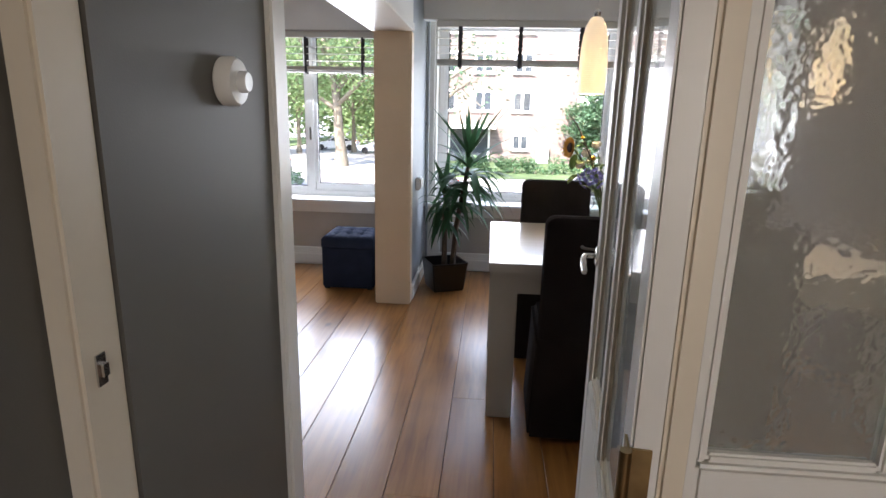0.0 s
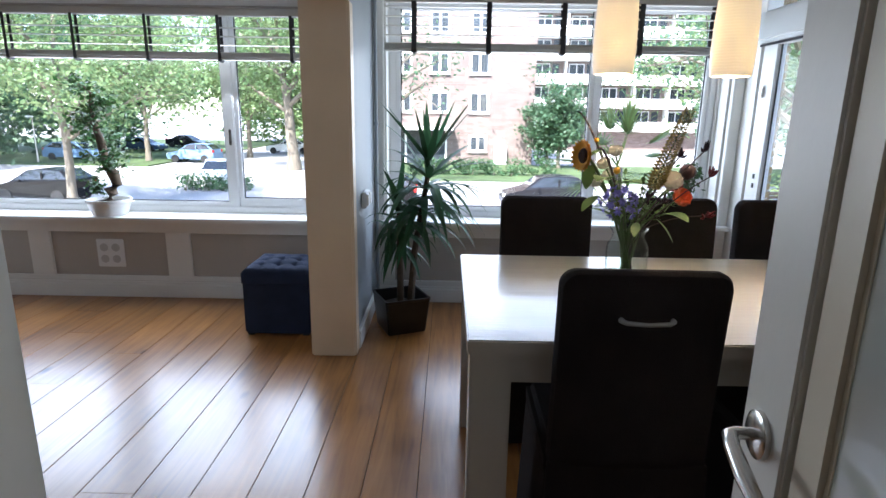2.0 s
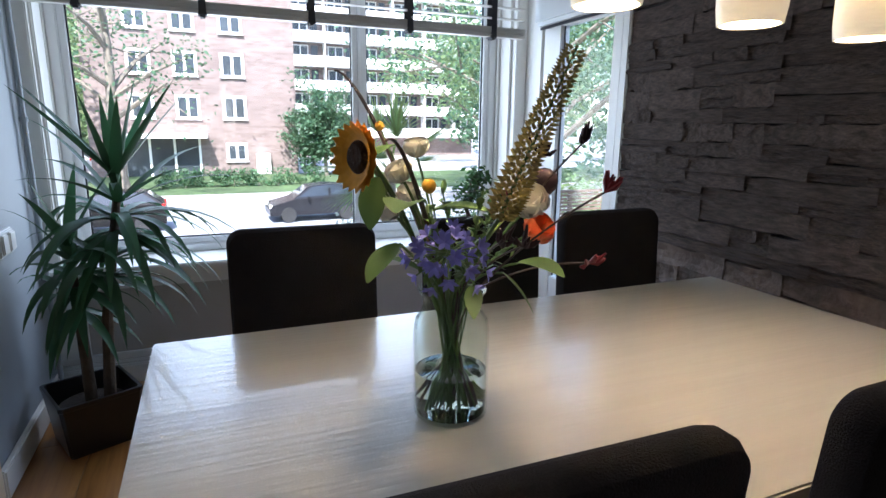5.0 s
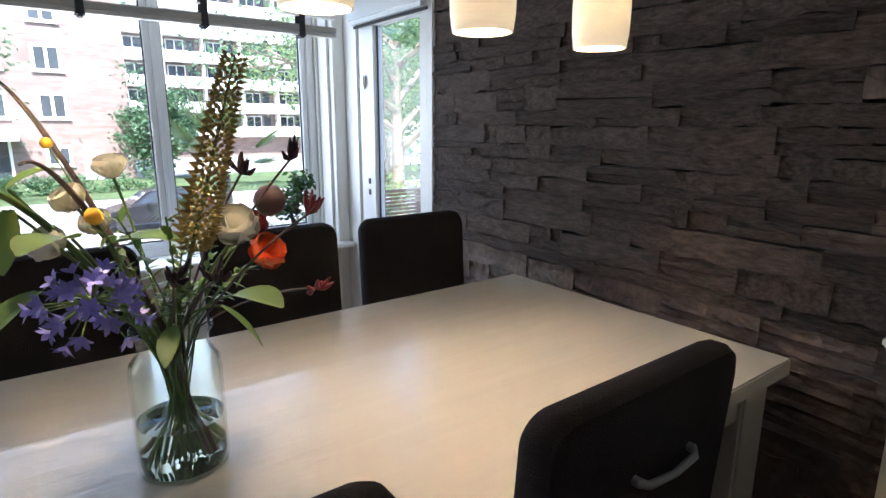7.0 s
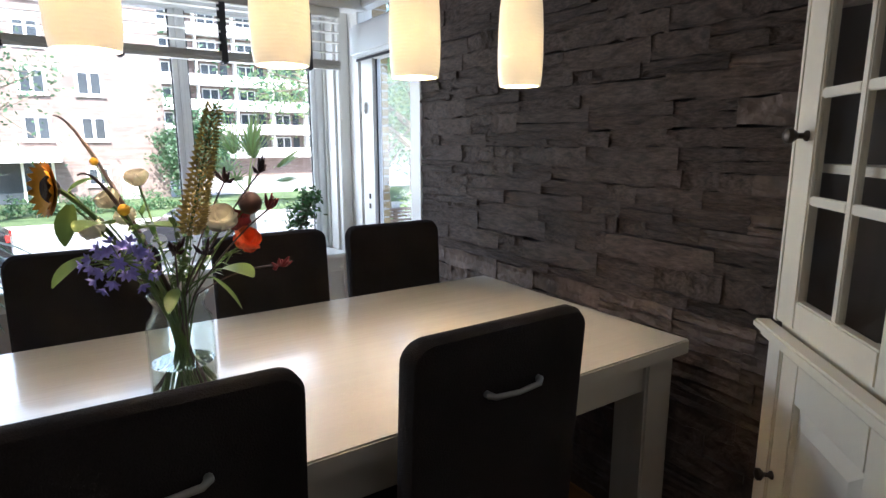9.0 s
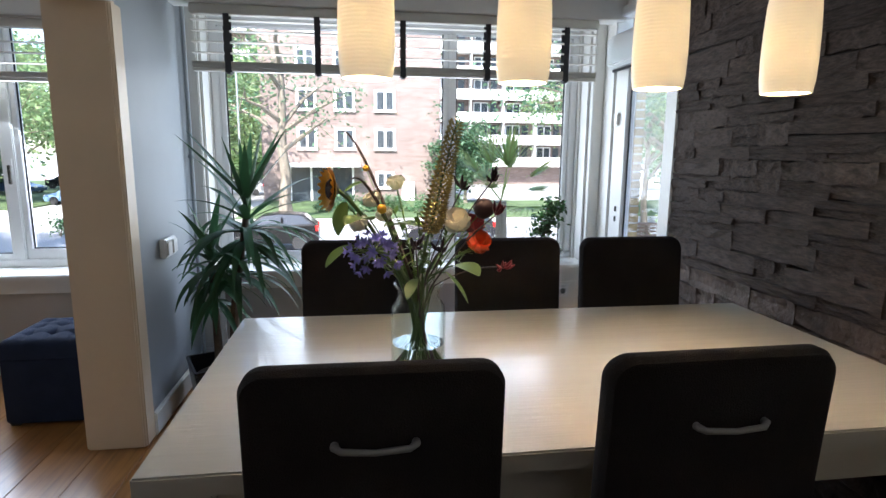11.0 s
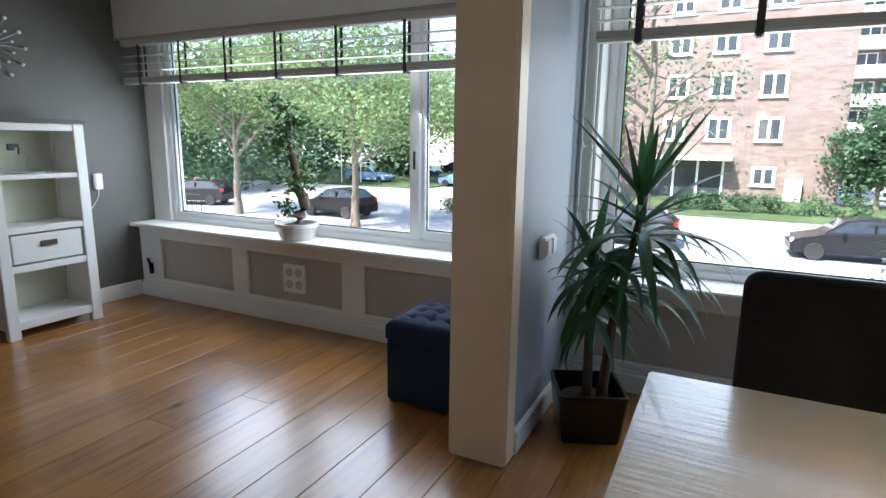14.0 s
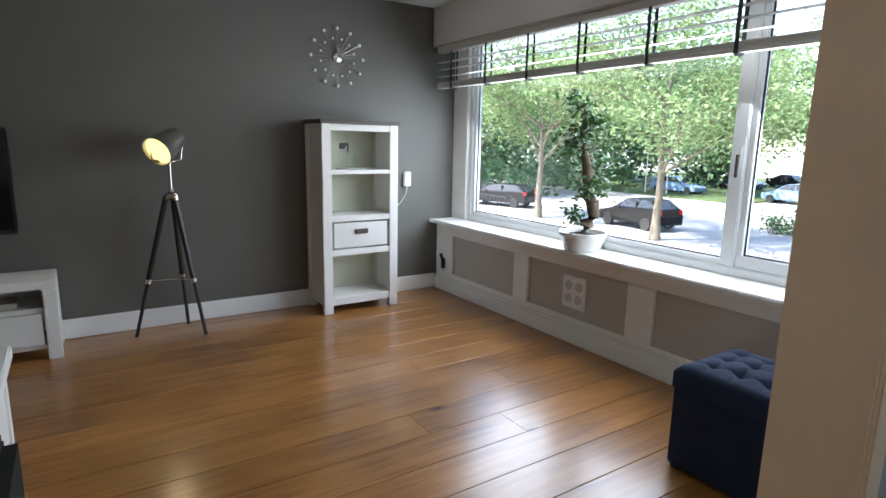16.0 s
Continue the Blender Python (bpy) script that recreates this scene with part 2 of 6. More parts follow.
def tube(bm, pts, radii, seg=8):
    pts = [Vector(p) for p in pts]
    if not hasattr(radii, "__len__"):
        radii = [radii] * len(pts)
    rings = []
    for i, p in enumerate(pts):
        d = (pts[min(i + 1, len(pts) - 1)] - pts[max(i - 1, 0)])
        d = d.normalized() if d.length > 1e-9 else Vector((0, 0, 1))
        u = d.cross(Vector((0, 0, 1)) if abs(d.z) < 0.9 else Vector((1, 0, 0))).normalized()
        w = d.cross(u)
        rings.append([bm.verts.new(p + radii[i] * (math.cos(2 * math.pi * k / seg) * u + math.sin(2 * math.pi * k / seg) * w)) for k in range(seg)])
    for a, b in zip(rings, rings[1:]):
        for k in range(seg):
            bm.faces.new((a[k], a[(k + 1) % seg], b[(k + 1) % seg], b[k]))
    bm.faces.new(rings[0][::-1])
    bm.faces.new(rings[-1])


def part(name, bm, material, parent=None, label="", smooth=False, loc=None):
    me = bpy.data.meshes.new(name)
    bmesh.ops.recalc_face_normals(bm, faces=bm.faces)
    if loc is not None:
        bmesh.ops.translate(bm, vec=-Vector(loc), verts=bm.verts)
    bm.to_mesh(me)
    bm.free()
    for mm in (material if isinstance(material, (list, tuple)) else [material]):
        me.materials.append(mm)
    if smooth:
        for p in me.polygons:
            p.use_smooth = True
        me.set_sharp_from_angle(angle=radians(40))
    ob = new(name, me)
    if loc is not None:
        ob.location = loc
    if parent is not None:
        ob.parent = parent
    if label:
        ob["label"] = label
    return ob


def boxes(name, lst, material, parent=None, bev=0.0, label="", smooth=False):
    bm = bmesh.new()
    for lo, hi in lst:
        bx(bm, lo, hi, bev)
    return part(name, bm, material, parent, label, smooth)


def thing(name, label, category, at=(0, 0, 0), group="", kind=""):
    ob = new(name)
    ob.location = at
    ob.empty_display_size = 0.1
    return tagged(ob, label, category, group, kind)


def st(name, lst, material, label="", bev=0.0):
    return tagged(boxes(name, lst, material, None, bev), label, "", "", "structure")


# Plan
XL, XW0, XW1, XR = -4.18, -0.822, -0.588, 1.93
XP = -0.585
YB, YD, YO, YC, YW, YG = -2.2, 0.72, 1.50, 3.90, 4.89, 5.10
ZC, SILL = 2.32, 0.61
T = 0.28

# Large structure
floor = st("floor", [((XL - 0.2, YB - 0.2, -0.25), (XR + 0.3, YW + 0.3, -0.012))], M_gap, "oiled oak plank floor with warm knotty boards")
ceiling = st("ceiling", [((XL - 0.2, YB - 0.2, ZC), (XR + 0.3, YW + 0.45, ZC + 0.3))], M_ceil, "plain white painted ceiling")
wall_west = st("wall_west", [((XL - 0.2, YB - 0.2, -0.012), (XL, YW + 0.3, ZC))], M_grey, "smooth dark grey painted living room wall")
wall_south = st("wall_south", [((XL, YB - 0.2, -0.012), (0.45, YB, ZC)), ((1.05, YB - 0.2, -0.012), (XR + 0.3, YB, ZC)), ((0.45, YB - 0.2, -0.012), (1.05, YB, 0.8)), ((0.45, YB - 0.2, 1.9), (1.05, YB, ZC))], M_grey, "plain grey painted back wall")
# wall between the hall with dining room and the living room
wall_partition = st("wall_partition", [((XW0, YB, -0.012), (XP - 0.05, YD - 0.05, ZC)), ((XW0, YD - 0.05, -0.012), (XP - 0.05, YD + 0.046, ZC)), ((XW0, YD + 0.046, -0.012), (XP, YO - 0.02, ZC))], M_grey, "grey painted partition wall between dining and living room")
wall_wing = st("wall_wing", [((XW0 + 0.012, YC + 0.05, -0.012), (XW1 - 0.004, YW + 0.2, ZC))], M_bluegrey, "blue grey wing wall beside the windows")
wall_hall = st("wall_hall", [((1.02, YD - 0.05, -0.012), (XR, YD + 0.07, ZC)), ((XP, YD - 0.05, 2.10), (1.02, YD + 0.07, ZC))], M_cream, "cream painted wall above the hall door")
wall_stone = st("wall_stone", [((XR, YB, -0.012), (XR + 0.3, 3.94, ZC))], mat("dark_mortar", (0.03, 0.026, 0.024), 0.95, var=0.2), "dark stacked slate cladding on the dining room wall")
wall_east = st("wall_east", [((XR, 3.94, 2.16), (XR + 0.09, YW + 0.3, ZC)), ((XR, 4.708, -0.012), (XR + 0.09, YW + 0.3, 2.16))], M_white, "side wall with a glazed garden door")
trim_beam = st("trim_beam", [((XW0 - 0.012, YO - 0.02, 1.92), (XW1 + 0.012, YC + 0.05, ZC)), ((XW0 - 0.03, YO + 0.1, 1.90), (XW1 + 0.03, YC - 0.02, 1.95))], M_white, "white painted beam over the wide opening", 0.004)
trim_post = st("trim_post", [((XW0 - 0.004, YC - 0.02, 0.0), (XW1 + 0.004, YC + 0.052, 1.92)), ((XW1 - 0.01, YC - 0.012, 0.0), (XW1 + 0.012, YC + 0.09, 1.905)), ((XW0 - 0.012, YC - 0.012, 0.0), (XW0 + 0.01, YC + 0.09, 1.905))], M_post, "cream painted square post ending the wing wall", 0.006)
trim_jamb = st("trim_jamb", [((XW0 - 0.004, YO - 0.03, 0.0), (XP + 0.006, YO + 0.03, 1.92)), ((XP - 0.02, YO - 0.10, 0.0), (XP + 0.012, YO + 0.012, 1.98)), ((XP - 0.02, YO - 0.10, 0.0), (XP + 0.018, YO - 0.075, 1.99))], M_white, "white painted moulded opening jamb", 0.008)

# window walls
wall_north = thing("wall_north", "window wall with panelled apron under deep white sill", "", kind="structure")
boxes("lintel", [((XL, YW + 0.06, 2.06), (XW0 + 0.012, YW + 0.3, ZC)), ((XW1, YW, 2.16), (XR, YW + 0.3, ZC))], M_white, wall_north)
boxes("apron", [((XL, YW + 0.02, -0.012), (XW0 + 0.012, YW + 0.3, SILL - 0.03)), ((XW1, YW + 0.02, -0.012), (XR, YW + 0.3, SILL - 0.03))], M_greige, wall_north)


def apron_rails(x0, x1, stiles):
    lst = [((x0, YW - 0.005, 0.12), (x1, YW + 0.021, 0.155)), ((x0, YW - 0.005, 0.485), (x1, YW + 0.021, SILL - 0.03))]
    for a, b in stiles:
        lst.append(((a, YW - 0.004, 0.155), (b, YW + 0.021, 0.485)))
    boxes("panel_rail", lst, M_white, wall_north, 0.004)


apron_rails(XL, XW0 + 0.01, [(XL, -3.93), (-3.14, -2.98), (-2.13, -1.95), (-1.0, XW0 + 0.01)])
apron_rails(XW1, XR, [(XW1, -0.45), (1.55, XR)])
trim_sill = st("trim_sill", [((XL, YW - 0.09, SILL - 0.028), (XW0 + 0.01, YG + 0.06, SILL))], M_white, "deep white painted window sill", 0.006)
trim_sill_dining = st("trim_sill_dining", [((XW1, YW - 0.09, SILL - 0.028), (XR, YG + 0.06, SILL))], M_white, "deep white painted window sill", 0.006)


def window(name, x0, x1, z0, z1, glazed, label):
    """A frame round panes given as (left, right, bottom); each pane sits in a thin bead or sash."""
    w = thing(name, label, "window", kind="structure")
    y0, y1 = YG - 0.035, YG + 0.045
    zt = z1 - 0.075
    lows = [g[2] for g in glazed]
    xs = [x0] + [v for g in glazed for v in g[:2]] + [x1]
    lst = [((x0, y0, zt), (x1, y1, z1)), ((x0, y0, z0), (x1, y1, min(lows) - 0.03))]
    for a, b in zip(xs[::2], xs[1::2]):
        lst.append(((a + (0.03 if a != x0 else 0), y0 - (0.008 if a != x0 and b != x1 else 0), min(lows) - 0.03), (b - (0.03 if b != x1 else 0), y1, zt)))
    boxes("window_frame", lst, M_pvc, w, 0.006)
    for a, b, zb in glazed:
        boxes("sash", [((a - 0.03, y0 + 0.010, min(lows) - 0.03), (b + 0.03, y1 - 0.015, zb)), ((a - 0.03, y0 + 0.010, zb), (a, y1 - 0.015, zt)), ((b, y0 + 0.010, zb), (b + 0.03, y1 - 0.015, zt))], M_pvc, w, 0.004)
        p = boxes("pane", [((a - 0.004, YG + 0.002, zb - 0.004), (b + 0.004, YG + 0.008, zt + 0.004))], M_pane, w)
        p.visible_shadow = False
        boxes("gasket", [((a, YG - 0.004, zb), (b, YG + 0.002, zb + 0.008)), ((a, YG - 0.004, zb + 0.008), (a + 0.008, YG + 0.002, zt)), ((b - 0.008, YG - 0.004, zb + 0.008), (b, YG + 0.002, zt))], M_black, w)
    return w


window_1 = window("window_1", -3.98, XW0 + 0.012, SILL, 2.14, [(-3.90, -1.715, 0.69), (-1.60, -0.90, 0.72)], "wide white plastic window over the street")
window_2 = window("window_2", -0.50, 1.83, SILL, 2.14, [(-0.42, 0.93, 0.685), (1.012, 1.75, 0.70)], "white plastic window facing a brick building")
trim_reveals = st("trim_reveals", [((XL, YW + 0.15, SILL), (-3.98, YG + 0.06, 2.14)), ((XW1, YW + 0.15, SILL), (-0.50, YG + 0.06, 2.14)), ((1.83, YW + 0.15, SILL), (XR, YG + 0.06, 2.14)), ((XL, YG - 0.03, 2.14), (XR, YG + 0.1, 2.2))], M_white, "white painted window reveals")

# Skirting boards
def skirting(name, lst):
    return st(name, lst, M_white, "white painted skirting board", 0.006)


skirting("baseboard_west", [((XL, YB, 0), (XL + 0.02, YW - 0.03, 0.125))])
skirting("baseboard_north", [((XL, YW - 0.035, 0), (XW0 + 0.01, YW + 0.0, 0.10)), ((XL, YW - 0.02, 0.10), (XW0 + 0.01, YW, 0.12))])
skirting("baseboard_dining", [((XW1 + 0.002, YW - 0.035, 0), (XR, YW, 0.10)), ((XW1 + 0.002, YW - 0.02, 0.10), (XR, YW, 0.12))])
skirting("baseboard_wing", [((XW1 - 0.004, YC + 0.092, 0), (XW1 + 0.02, YW - 0.04, 0.11))])
skirting("baseboard_partition", [((XP, YD + 0.08, 0), (XP + 0.018, YO - 0.1, 0.11))])
trim_window_casing = st("trim_window_casing", [((XW1, YW - 0.03, SILL), (XW1 + 0.07, YW + 0.15, 2.16)), ((XW1 + 0.07, YW + 0.0, SILL), (XW1 + 0.085, YW + 0.15, 2.16)), ((1.86, YW - 0.02, 0.12), (XR, YW + 0.15, 2.16)), ((1.845, YW + 0.03, SILL), (1.86, YW + 0.15, 2.16))], M_white, "white painted window casing with steps", 0.006)
pipe_bm = bmesh.new()
tube(pipe_bm, [(XW1 + 0.025, YW - 0.10, 0.0), (XW1 + 0.025, YW - 0.10, ZC)], 0.011, 10)
tube(pipe_bm, [(XW1 + 0.025, YW - 0.10, 1.28), (XW1 + 0.025, YW - 0.10, 1.30)], 0.017, 10)
tagged(part("heating_pipe", pipe_bm, M_bluegrey, smooth=True), "thin blue grey heating pipe running up the wall corner", "pipe")


# Venetian blinds, raised part way
def blind(name, x0, x1, ztop, zbot, tapes, y=4.85, tw=0.015):
    b = thing(name, "half raised off-white wooden venetian blind with dark ladder tapes", "blind", (0, 0, 0), "window blinds")
    boxes("headrail", [((x0, y - 0.03, ztop - 0.05), (x1, y + 0.03, ztop))], M_slat, b, 0.004)
    bm = bmesh.new()
    bx(bm, (x0, y - 0.027, zbot), (x1, y + 0.027, zbot + 0.018), 0.004)
    part("bottom_rail", bm, M_slat, b)
    for i in range(6):
        z = zbot + 0.021 + i * 0.005
        o = 0.002 * ((i * 7) % 3 - 1)
        boxes("slat", [((x0, y - 0.025 + o, z), (x1, y + 0.025 + o, z + 0.0035))], M_slat, b)
    n = max(2, int((ztop - 0.05 - zbot - 0.06) / 0.056))
    me = None
    for i in range(n):
        z = zbot + 0.095 + i * 0.056
        if me is None:
            bm = bmesh.new()
            bx(bm, (x0, y - 0.025, -0.0015), (x1, y + 0.025, 0.0015), 0, m=pose(0, 0, 0))
            ob = part("slat", bm, M_slat, b)
            me = ob.data
        else:
            ob = new("slat", me)
            ob.parent = b
        ob.location = (0, 0, z)
    for tx in tapes:
        for yy in (y - 0.029, y + 0.027):
            boxes("ladder_tape", [((tx - tw, yy, zbot - 0.004), (tx + tw, yy + 0.0025, ztop - 0.03))], M_tape, b)
        boxes("tape_clip", [((tx - tw - 0.003, y - 0.034, zbot - 0.014), (tx + tw + 0.003, y + 0.034, zbot + 0.026))], M_tape, b, 0.008)
    return b


blind("venetian_blind", XL + 0.03, XW0 - 0.02, 2.02, 1.69, [-3.945, -3.50, -3.045, -2.59, -2.10, -1.615, -1.13], 4.87, 0.010)
blind("venetian_blind", -0.485, 1.775, 2.085, 1.745, [-0.30, 0.171, 0.638, 1.12, 1.585], 4.66)
trim_valance = st("trim_valance", [((XW1, 4.60, 2.085), (XR, 4.73, ZC)), ((XW1, 4.73, 2.16), (XR, YW + 0.01, ZC))], M_white, "white painted box above the dining blind", 0.004)
pelmet = thing("pelmet", "white painted pelmet board above the living room window", "pelmet")
boxes("board", [((XL + 0.004, 4.815, 2.025), (XW0 - 0.004, 4.90, ZC - 0.002))], M_white, pelmet, 0.004)
boxes("lower_bead", [((XL + 0.004, 4.808, 2.012), (XW0 - 0.004, 4.83, 2.025))], M_greige, pelmet, 0.003)


# Window handle
def window_handle(x, z):
    h = thing("window_handle", "small white espagnolette handle on the window stile", "handle", (x, YG - 0.041, z))
    boxes("plate", [((-0.012, -0.010, -0.05), (0.012, 0.0, 0.05))], M_pvc, h, 0.004)
    boxes("lever", [((-0.009, -0.032, -0.105), (0.009, -0.018, 0.01)), ((-0.008, -0.03, -0.008), (0.008, -0.008, 0.008))], M_steel, h, 0.004)


window_handle(-1.655, 1.22)

# Glazed garden door in the side wall
def garden_door():
    d = thing("door_2", "white painted garden door with one tall clear pane", "door", kind="structure")
    x0, x1 = XR - 0.035, XR + 0.05
    boxes("door_frame", [((x0, 3.943, 0), (x1, 3.993, 2.16)), ((x0, 4.653, 0), (x1, 4.708, 2.16)), ((x0, 3.993, 2.10), (x1, 4.653, 2.16)), ((x0, 3.993, 1.86), (x1, 4.653, 1.93))], M_white, d, 0.006)
    boxes("stile", [((x0 + 0.01, 3.998, 0.01), (x1 - 0.02, 4.066, 1.855)), ((x0 + 0.01, 4.488, 0.01), (x1 - 0.02, 4.648, 1.855)), ((x0 + 0.01, 4.066, 0.01), (x1 - 0.02, 4.488, 0.45)), ((x0 + 0.01, 4.066, 1.80), (x1 - 0.02, 4.488, 1.855))], M_white, d, 0.005)
    p = boxes("pane", [((XR, 4.062, 0.445), (XR + 0.006, 4.492, 1.805))], M_pane, d)
    p.visible_shadow = False
    p = boxes("top_light", [((XR, 3.988, 1.925), (XR + 0.006, 4.658, 2.105))], M_pane, d)
    p.visible_shadow = False
    boxes("roller_blind", [((x0 - 0.055, 3.968, 1.815), (x0 - 0.002, 4.668, 2.0))], M_pvc, d, 0.02, "white roller blind cassette")
    boxes("blind_hem", [((x0 - 0.012, 3.973, 1.80), (x0 - 0.004, 4.663, 1.815))], M_tape, d, 0.002, "grey hem bar of the roller blind")
    boxes("lock", [((x0 - 0.008, 4.573, 1.49), (x0 + 0.011, 4.603, 1.56))], M_steel, d, 0.004, "steel bolt lock")
    for z in (0.925, 0.985):
        boxes("keyhole", [((x0 + 0.004, 4.548, z), (x0 + 0.0115, 4.563, z + 0.03))], M_black, d)
    for y0, y1 in ((4.066, 4.074), (4.480, 4.488)):
        boxes("gasket", [((x0 + 0.03, y0, 0.45), (XR, y1, 1.80))], M_black, d)


garden_door()


# Hall door standing open, and the side light beside it
def hall_door():
    fr = thing("door_1", "white painted hall door with long glass panes standing open", "door", kind="structure")
    boxes("door_frame", [((XP - 0.05, YD - 0.05, 0), (XP - 0.004, YD + 0.045, 2.10)), ((0.222, YD - 0.05, 0), (0.257, YD + 0.045, 2.10)), ((XP, YD - 0.05, 2.05), (1.02, YD + 0.045, 2.10))], M_cream, fr, 0.006)
    boxes("strike_plate", [((XP - 0.0045, YD - 0.02, 0.98), (XP - 0.001, YD, 1.03)), ((XP - 0.003, YD - 0.016, 0.995), (XP + 0.006, YD - 0.004, 1.015))], M_steel, fr)
    # side light
    boxes("side_light_frame", [((0.257, YD - 0.03, 0), (0.277, YD + 0.03, 2.05)), ((0.532, YD - 0.03, 0), (0.612, YD + 0.03, 2.05)), ((0.277, YD - 0.03, 0.855), (0.532, YD + 0.03, 0.925)), ((0.277, YD - 0.03, 0), (0.532, YD + 0.03, 0.12)), ((0.277, YD - 0.03, 1.98), (0.532, YD + 0.03, 2.05)), ((0.612, YD - 0.028, 0), (1.02, YD + 0.028, 2.05))], M_white, fr, 0.006)
    boxes("glazing_bead", [((0.277, YD - 0.022, 0.925), (0.292, YD - 0.006, 1.98)), ((0.517, YD - 0.022, 0.925), (0.532, YD - 0.006, 1.98)), ((0.292, YD - 0.022, 0.925), (0.517, YD - 0.006, 0.94))], M_white, fr, 0.004)
    boxes("figured_pane", [((0.278, YD - 0.004, 0.92), (0.531, YD + 0.004, 1.985))], M_rib, fr, 0, "rippled figured glass pane")
    boxes("lower_pane", [((0.278, YD - 0.004, 0.115), (0.531, YD + 0.004, 0.86))], M_rib, fr)
    # leaf: hinged at the origin, runs along +y
    leaf = new("leaf")
    leaf.parent = fr
    leaf.matrix_basis = pose(0.165, 0.622, 0, 0, 0, -7.2)
    W, TH = 0.876, 0.036
    def lb(name, lst, m, bev=0.004, label=""):
        return boxes(name, lst, m, leaf, bev, label)
    Z0, Z1 = 0.70, 1.93
    lb("stile", [((0, 0, 0.01), (TH, 0.07, 2.04))], M_white)
    lb("stile", [((0, W - 0.10, 0.01), (TH, W, 2.04))], M_white)
    lb("rail", [((0.001, 0.07, 0.01), (TH - 0.001, W - 0.10, Z0))], M_white)
    lb("rail", [((0.001, 0.07, Z1), (TH - 0.001, W - 0.10, 2.04))], M_white)
    lb("glazing_bar", [((0.003, 0.400, Z0), (TH - 0.003, 0.445, Z1))], M_white)
    for y0, y1 in ((0.07, 0.400), (0.445, W - 0.10)):
        e = 0.035 if y0 < 0.2 else 0.055
        lb("bead", [((0.008, y0, Z0), (TH - 0.008, y0 + 0.035, Z1)), ((0.008, y1 - e, Z0), (TH - 0.008, y1, Z1)), ((0.008, y0 + 0.035, Z0), (TH - 0.008, y1 - e, Z0 + 0.04)), ((0.008, y0 + 0.035, Z1 - 0.03), (TH - 0.008, y1 - e, Z1))], M_cream, 0.006)
        lb("pane", [((0.0155, y0 + 0.03, Z0 + 0.035), (0.0205, y1 - e + 0.005, Z1 - 0.025))], M_frost, 0, "milky frosted glass pane")
    for side in (-1, 1):
        bm = bmesh.new()
        x = 0 if side < 0 else TH
        lathe(bm, [(0.026, 0), (0.026, 0.006), (0.02, 0.009)], 20, m=pose(x, W - 0.05, 1.03, 0, 90 * side, 0))
        tube(bm, [(x, W - 0.05, 1.03), (x + side * 0.026, W - 0.05, 1.03), (x + side * 0.034, W - 0.056, 1.03), (x + side * 0.038, W - 0.078, 1.028), (x + side * 0.038, W - 0.115, 1.018), (x + side * 0.036, W - 0.145, 1.010)], [0.007, 0.007, 0.008, 0.008, 0.009, 0.007], 12)
        part("door_handle", bm, M_steel, leaf, "polished lever handle on a round rose", True)
    for z in (0.30, 0.94, 1.75):
        bm = bmesh.new()
        tube(bm, [(-0.006, -0.008, z - 0.05), (-0.006, -0.008, z + 0.05)], 0.008, 10)
        bx(bm, (-0.004, -0.004, z - 0.05), (0.026, 0.0, z + 0.05))
        bx(bm, (-0.0035, 0.0, z - 0.05), (-0.0005, 0.03, z + 0.05))
        part("hinge", bm, M_brass, leaf, "brass hinge", True)
    return fr


M_frost = true_glass("door_glass", (0.93, 0.97, 0.95), 0.16, 1.2)
M_frost.node_tree.nodes["Principled BSDF"].inputs["Coat Weight"].default_value = 0.85
M_frost.node_tree.nodes["Principled BSDF"].inputs["Transmission Weight"].default_value = 0.62
M_frost.node_tree.nodes["Principled BSDF"].inputs["Coat Roughness"].default_value = 0.02
hall_door()


# Thermostat dial on the partition
def thermostat():
    t = thing("thermostat", "round white wall thermostat with a turning dial", "thermostat", (XP, 1.160, 1.44))
    bm = bmesh.new()
    lathe(bm, [(0.046, 0), (0.05, 0.004), (0.05, 0.028), (0.045, 0.036), (0.03, 0.038)], 32, m=pose(0, 0, 0, 0, 90, 0))
    part("body", bm, M_white, t, smooth=True)
    bm = bmesh.new()
    lathe(bm, [(0.022, 0.036), (0.022, 0.052), (0.019, 0.056)], 24, m=pose(0, 0, 0, 0, 90, 0))
    part("dial", bm, M_pvc, t, smooth=True)


thermostat()


def wall_switch(name, m, label, n=2, socket=False):
    s = thing(name, label, "switch" if not socket else "socket", (0, 0, 0))
    s.matrix_basis = m
    boxes("plate", [((-0.04 * n, -0.03 if not socket else -0.012, -0.048), (0.04 * n, 0.0, 0.048))], M_pvc, s, 0.005)
    for i in range(n):
        c = -0.04 * n + 0.08 * i + 0.04
        if socket:
            bm = bmesh.new()
            lathe(bm, [(0.026, 0), (0.026, 0.004), (0.021, 0.004), (0.019, -0.004)], 20, m=pose(c, -0.012, 0, 90, 0, 0))
            part("outlet", bm, M_pvc, s, smooth=True)
        else:
            boxes("rocker", [((c - 0.030, -0.040, -0.036), (c + 0.030, -0.029, 0.036))], M_white, s, 0.004)
    return s


wall_switch("light_switch", pose(XW1, 4.33, 0.845, 0, 0, 90), "white double wall switch on the blue grey wall", 2)
# white sockets coloured greyer: the shade of their recesses is in the colour
M_outlet = mat("recess_shade_plastic", (0.50, 0.50, 0.49), 0.4, var=0.03)


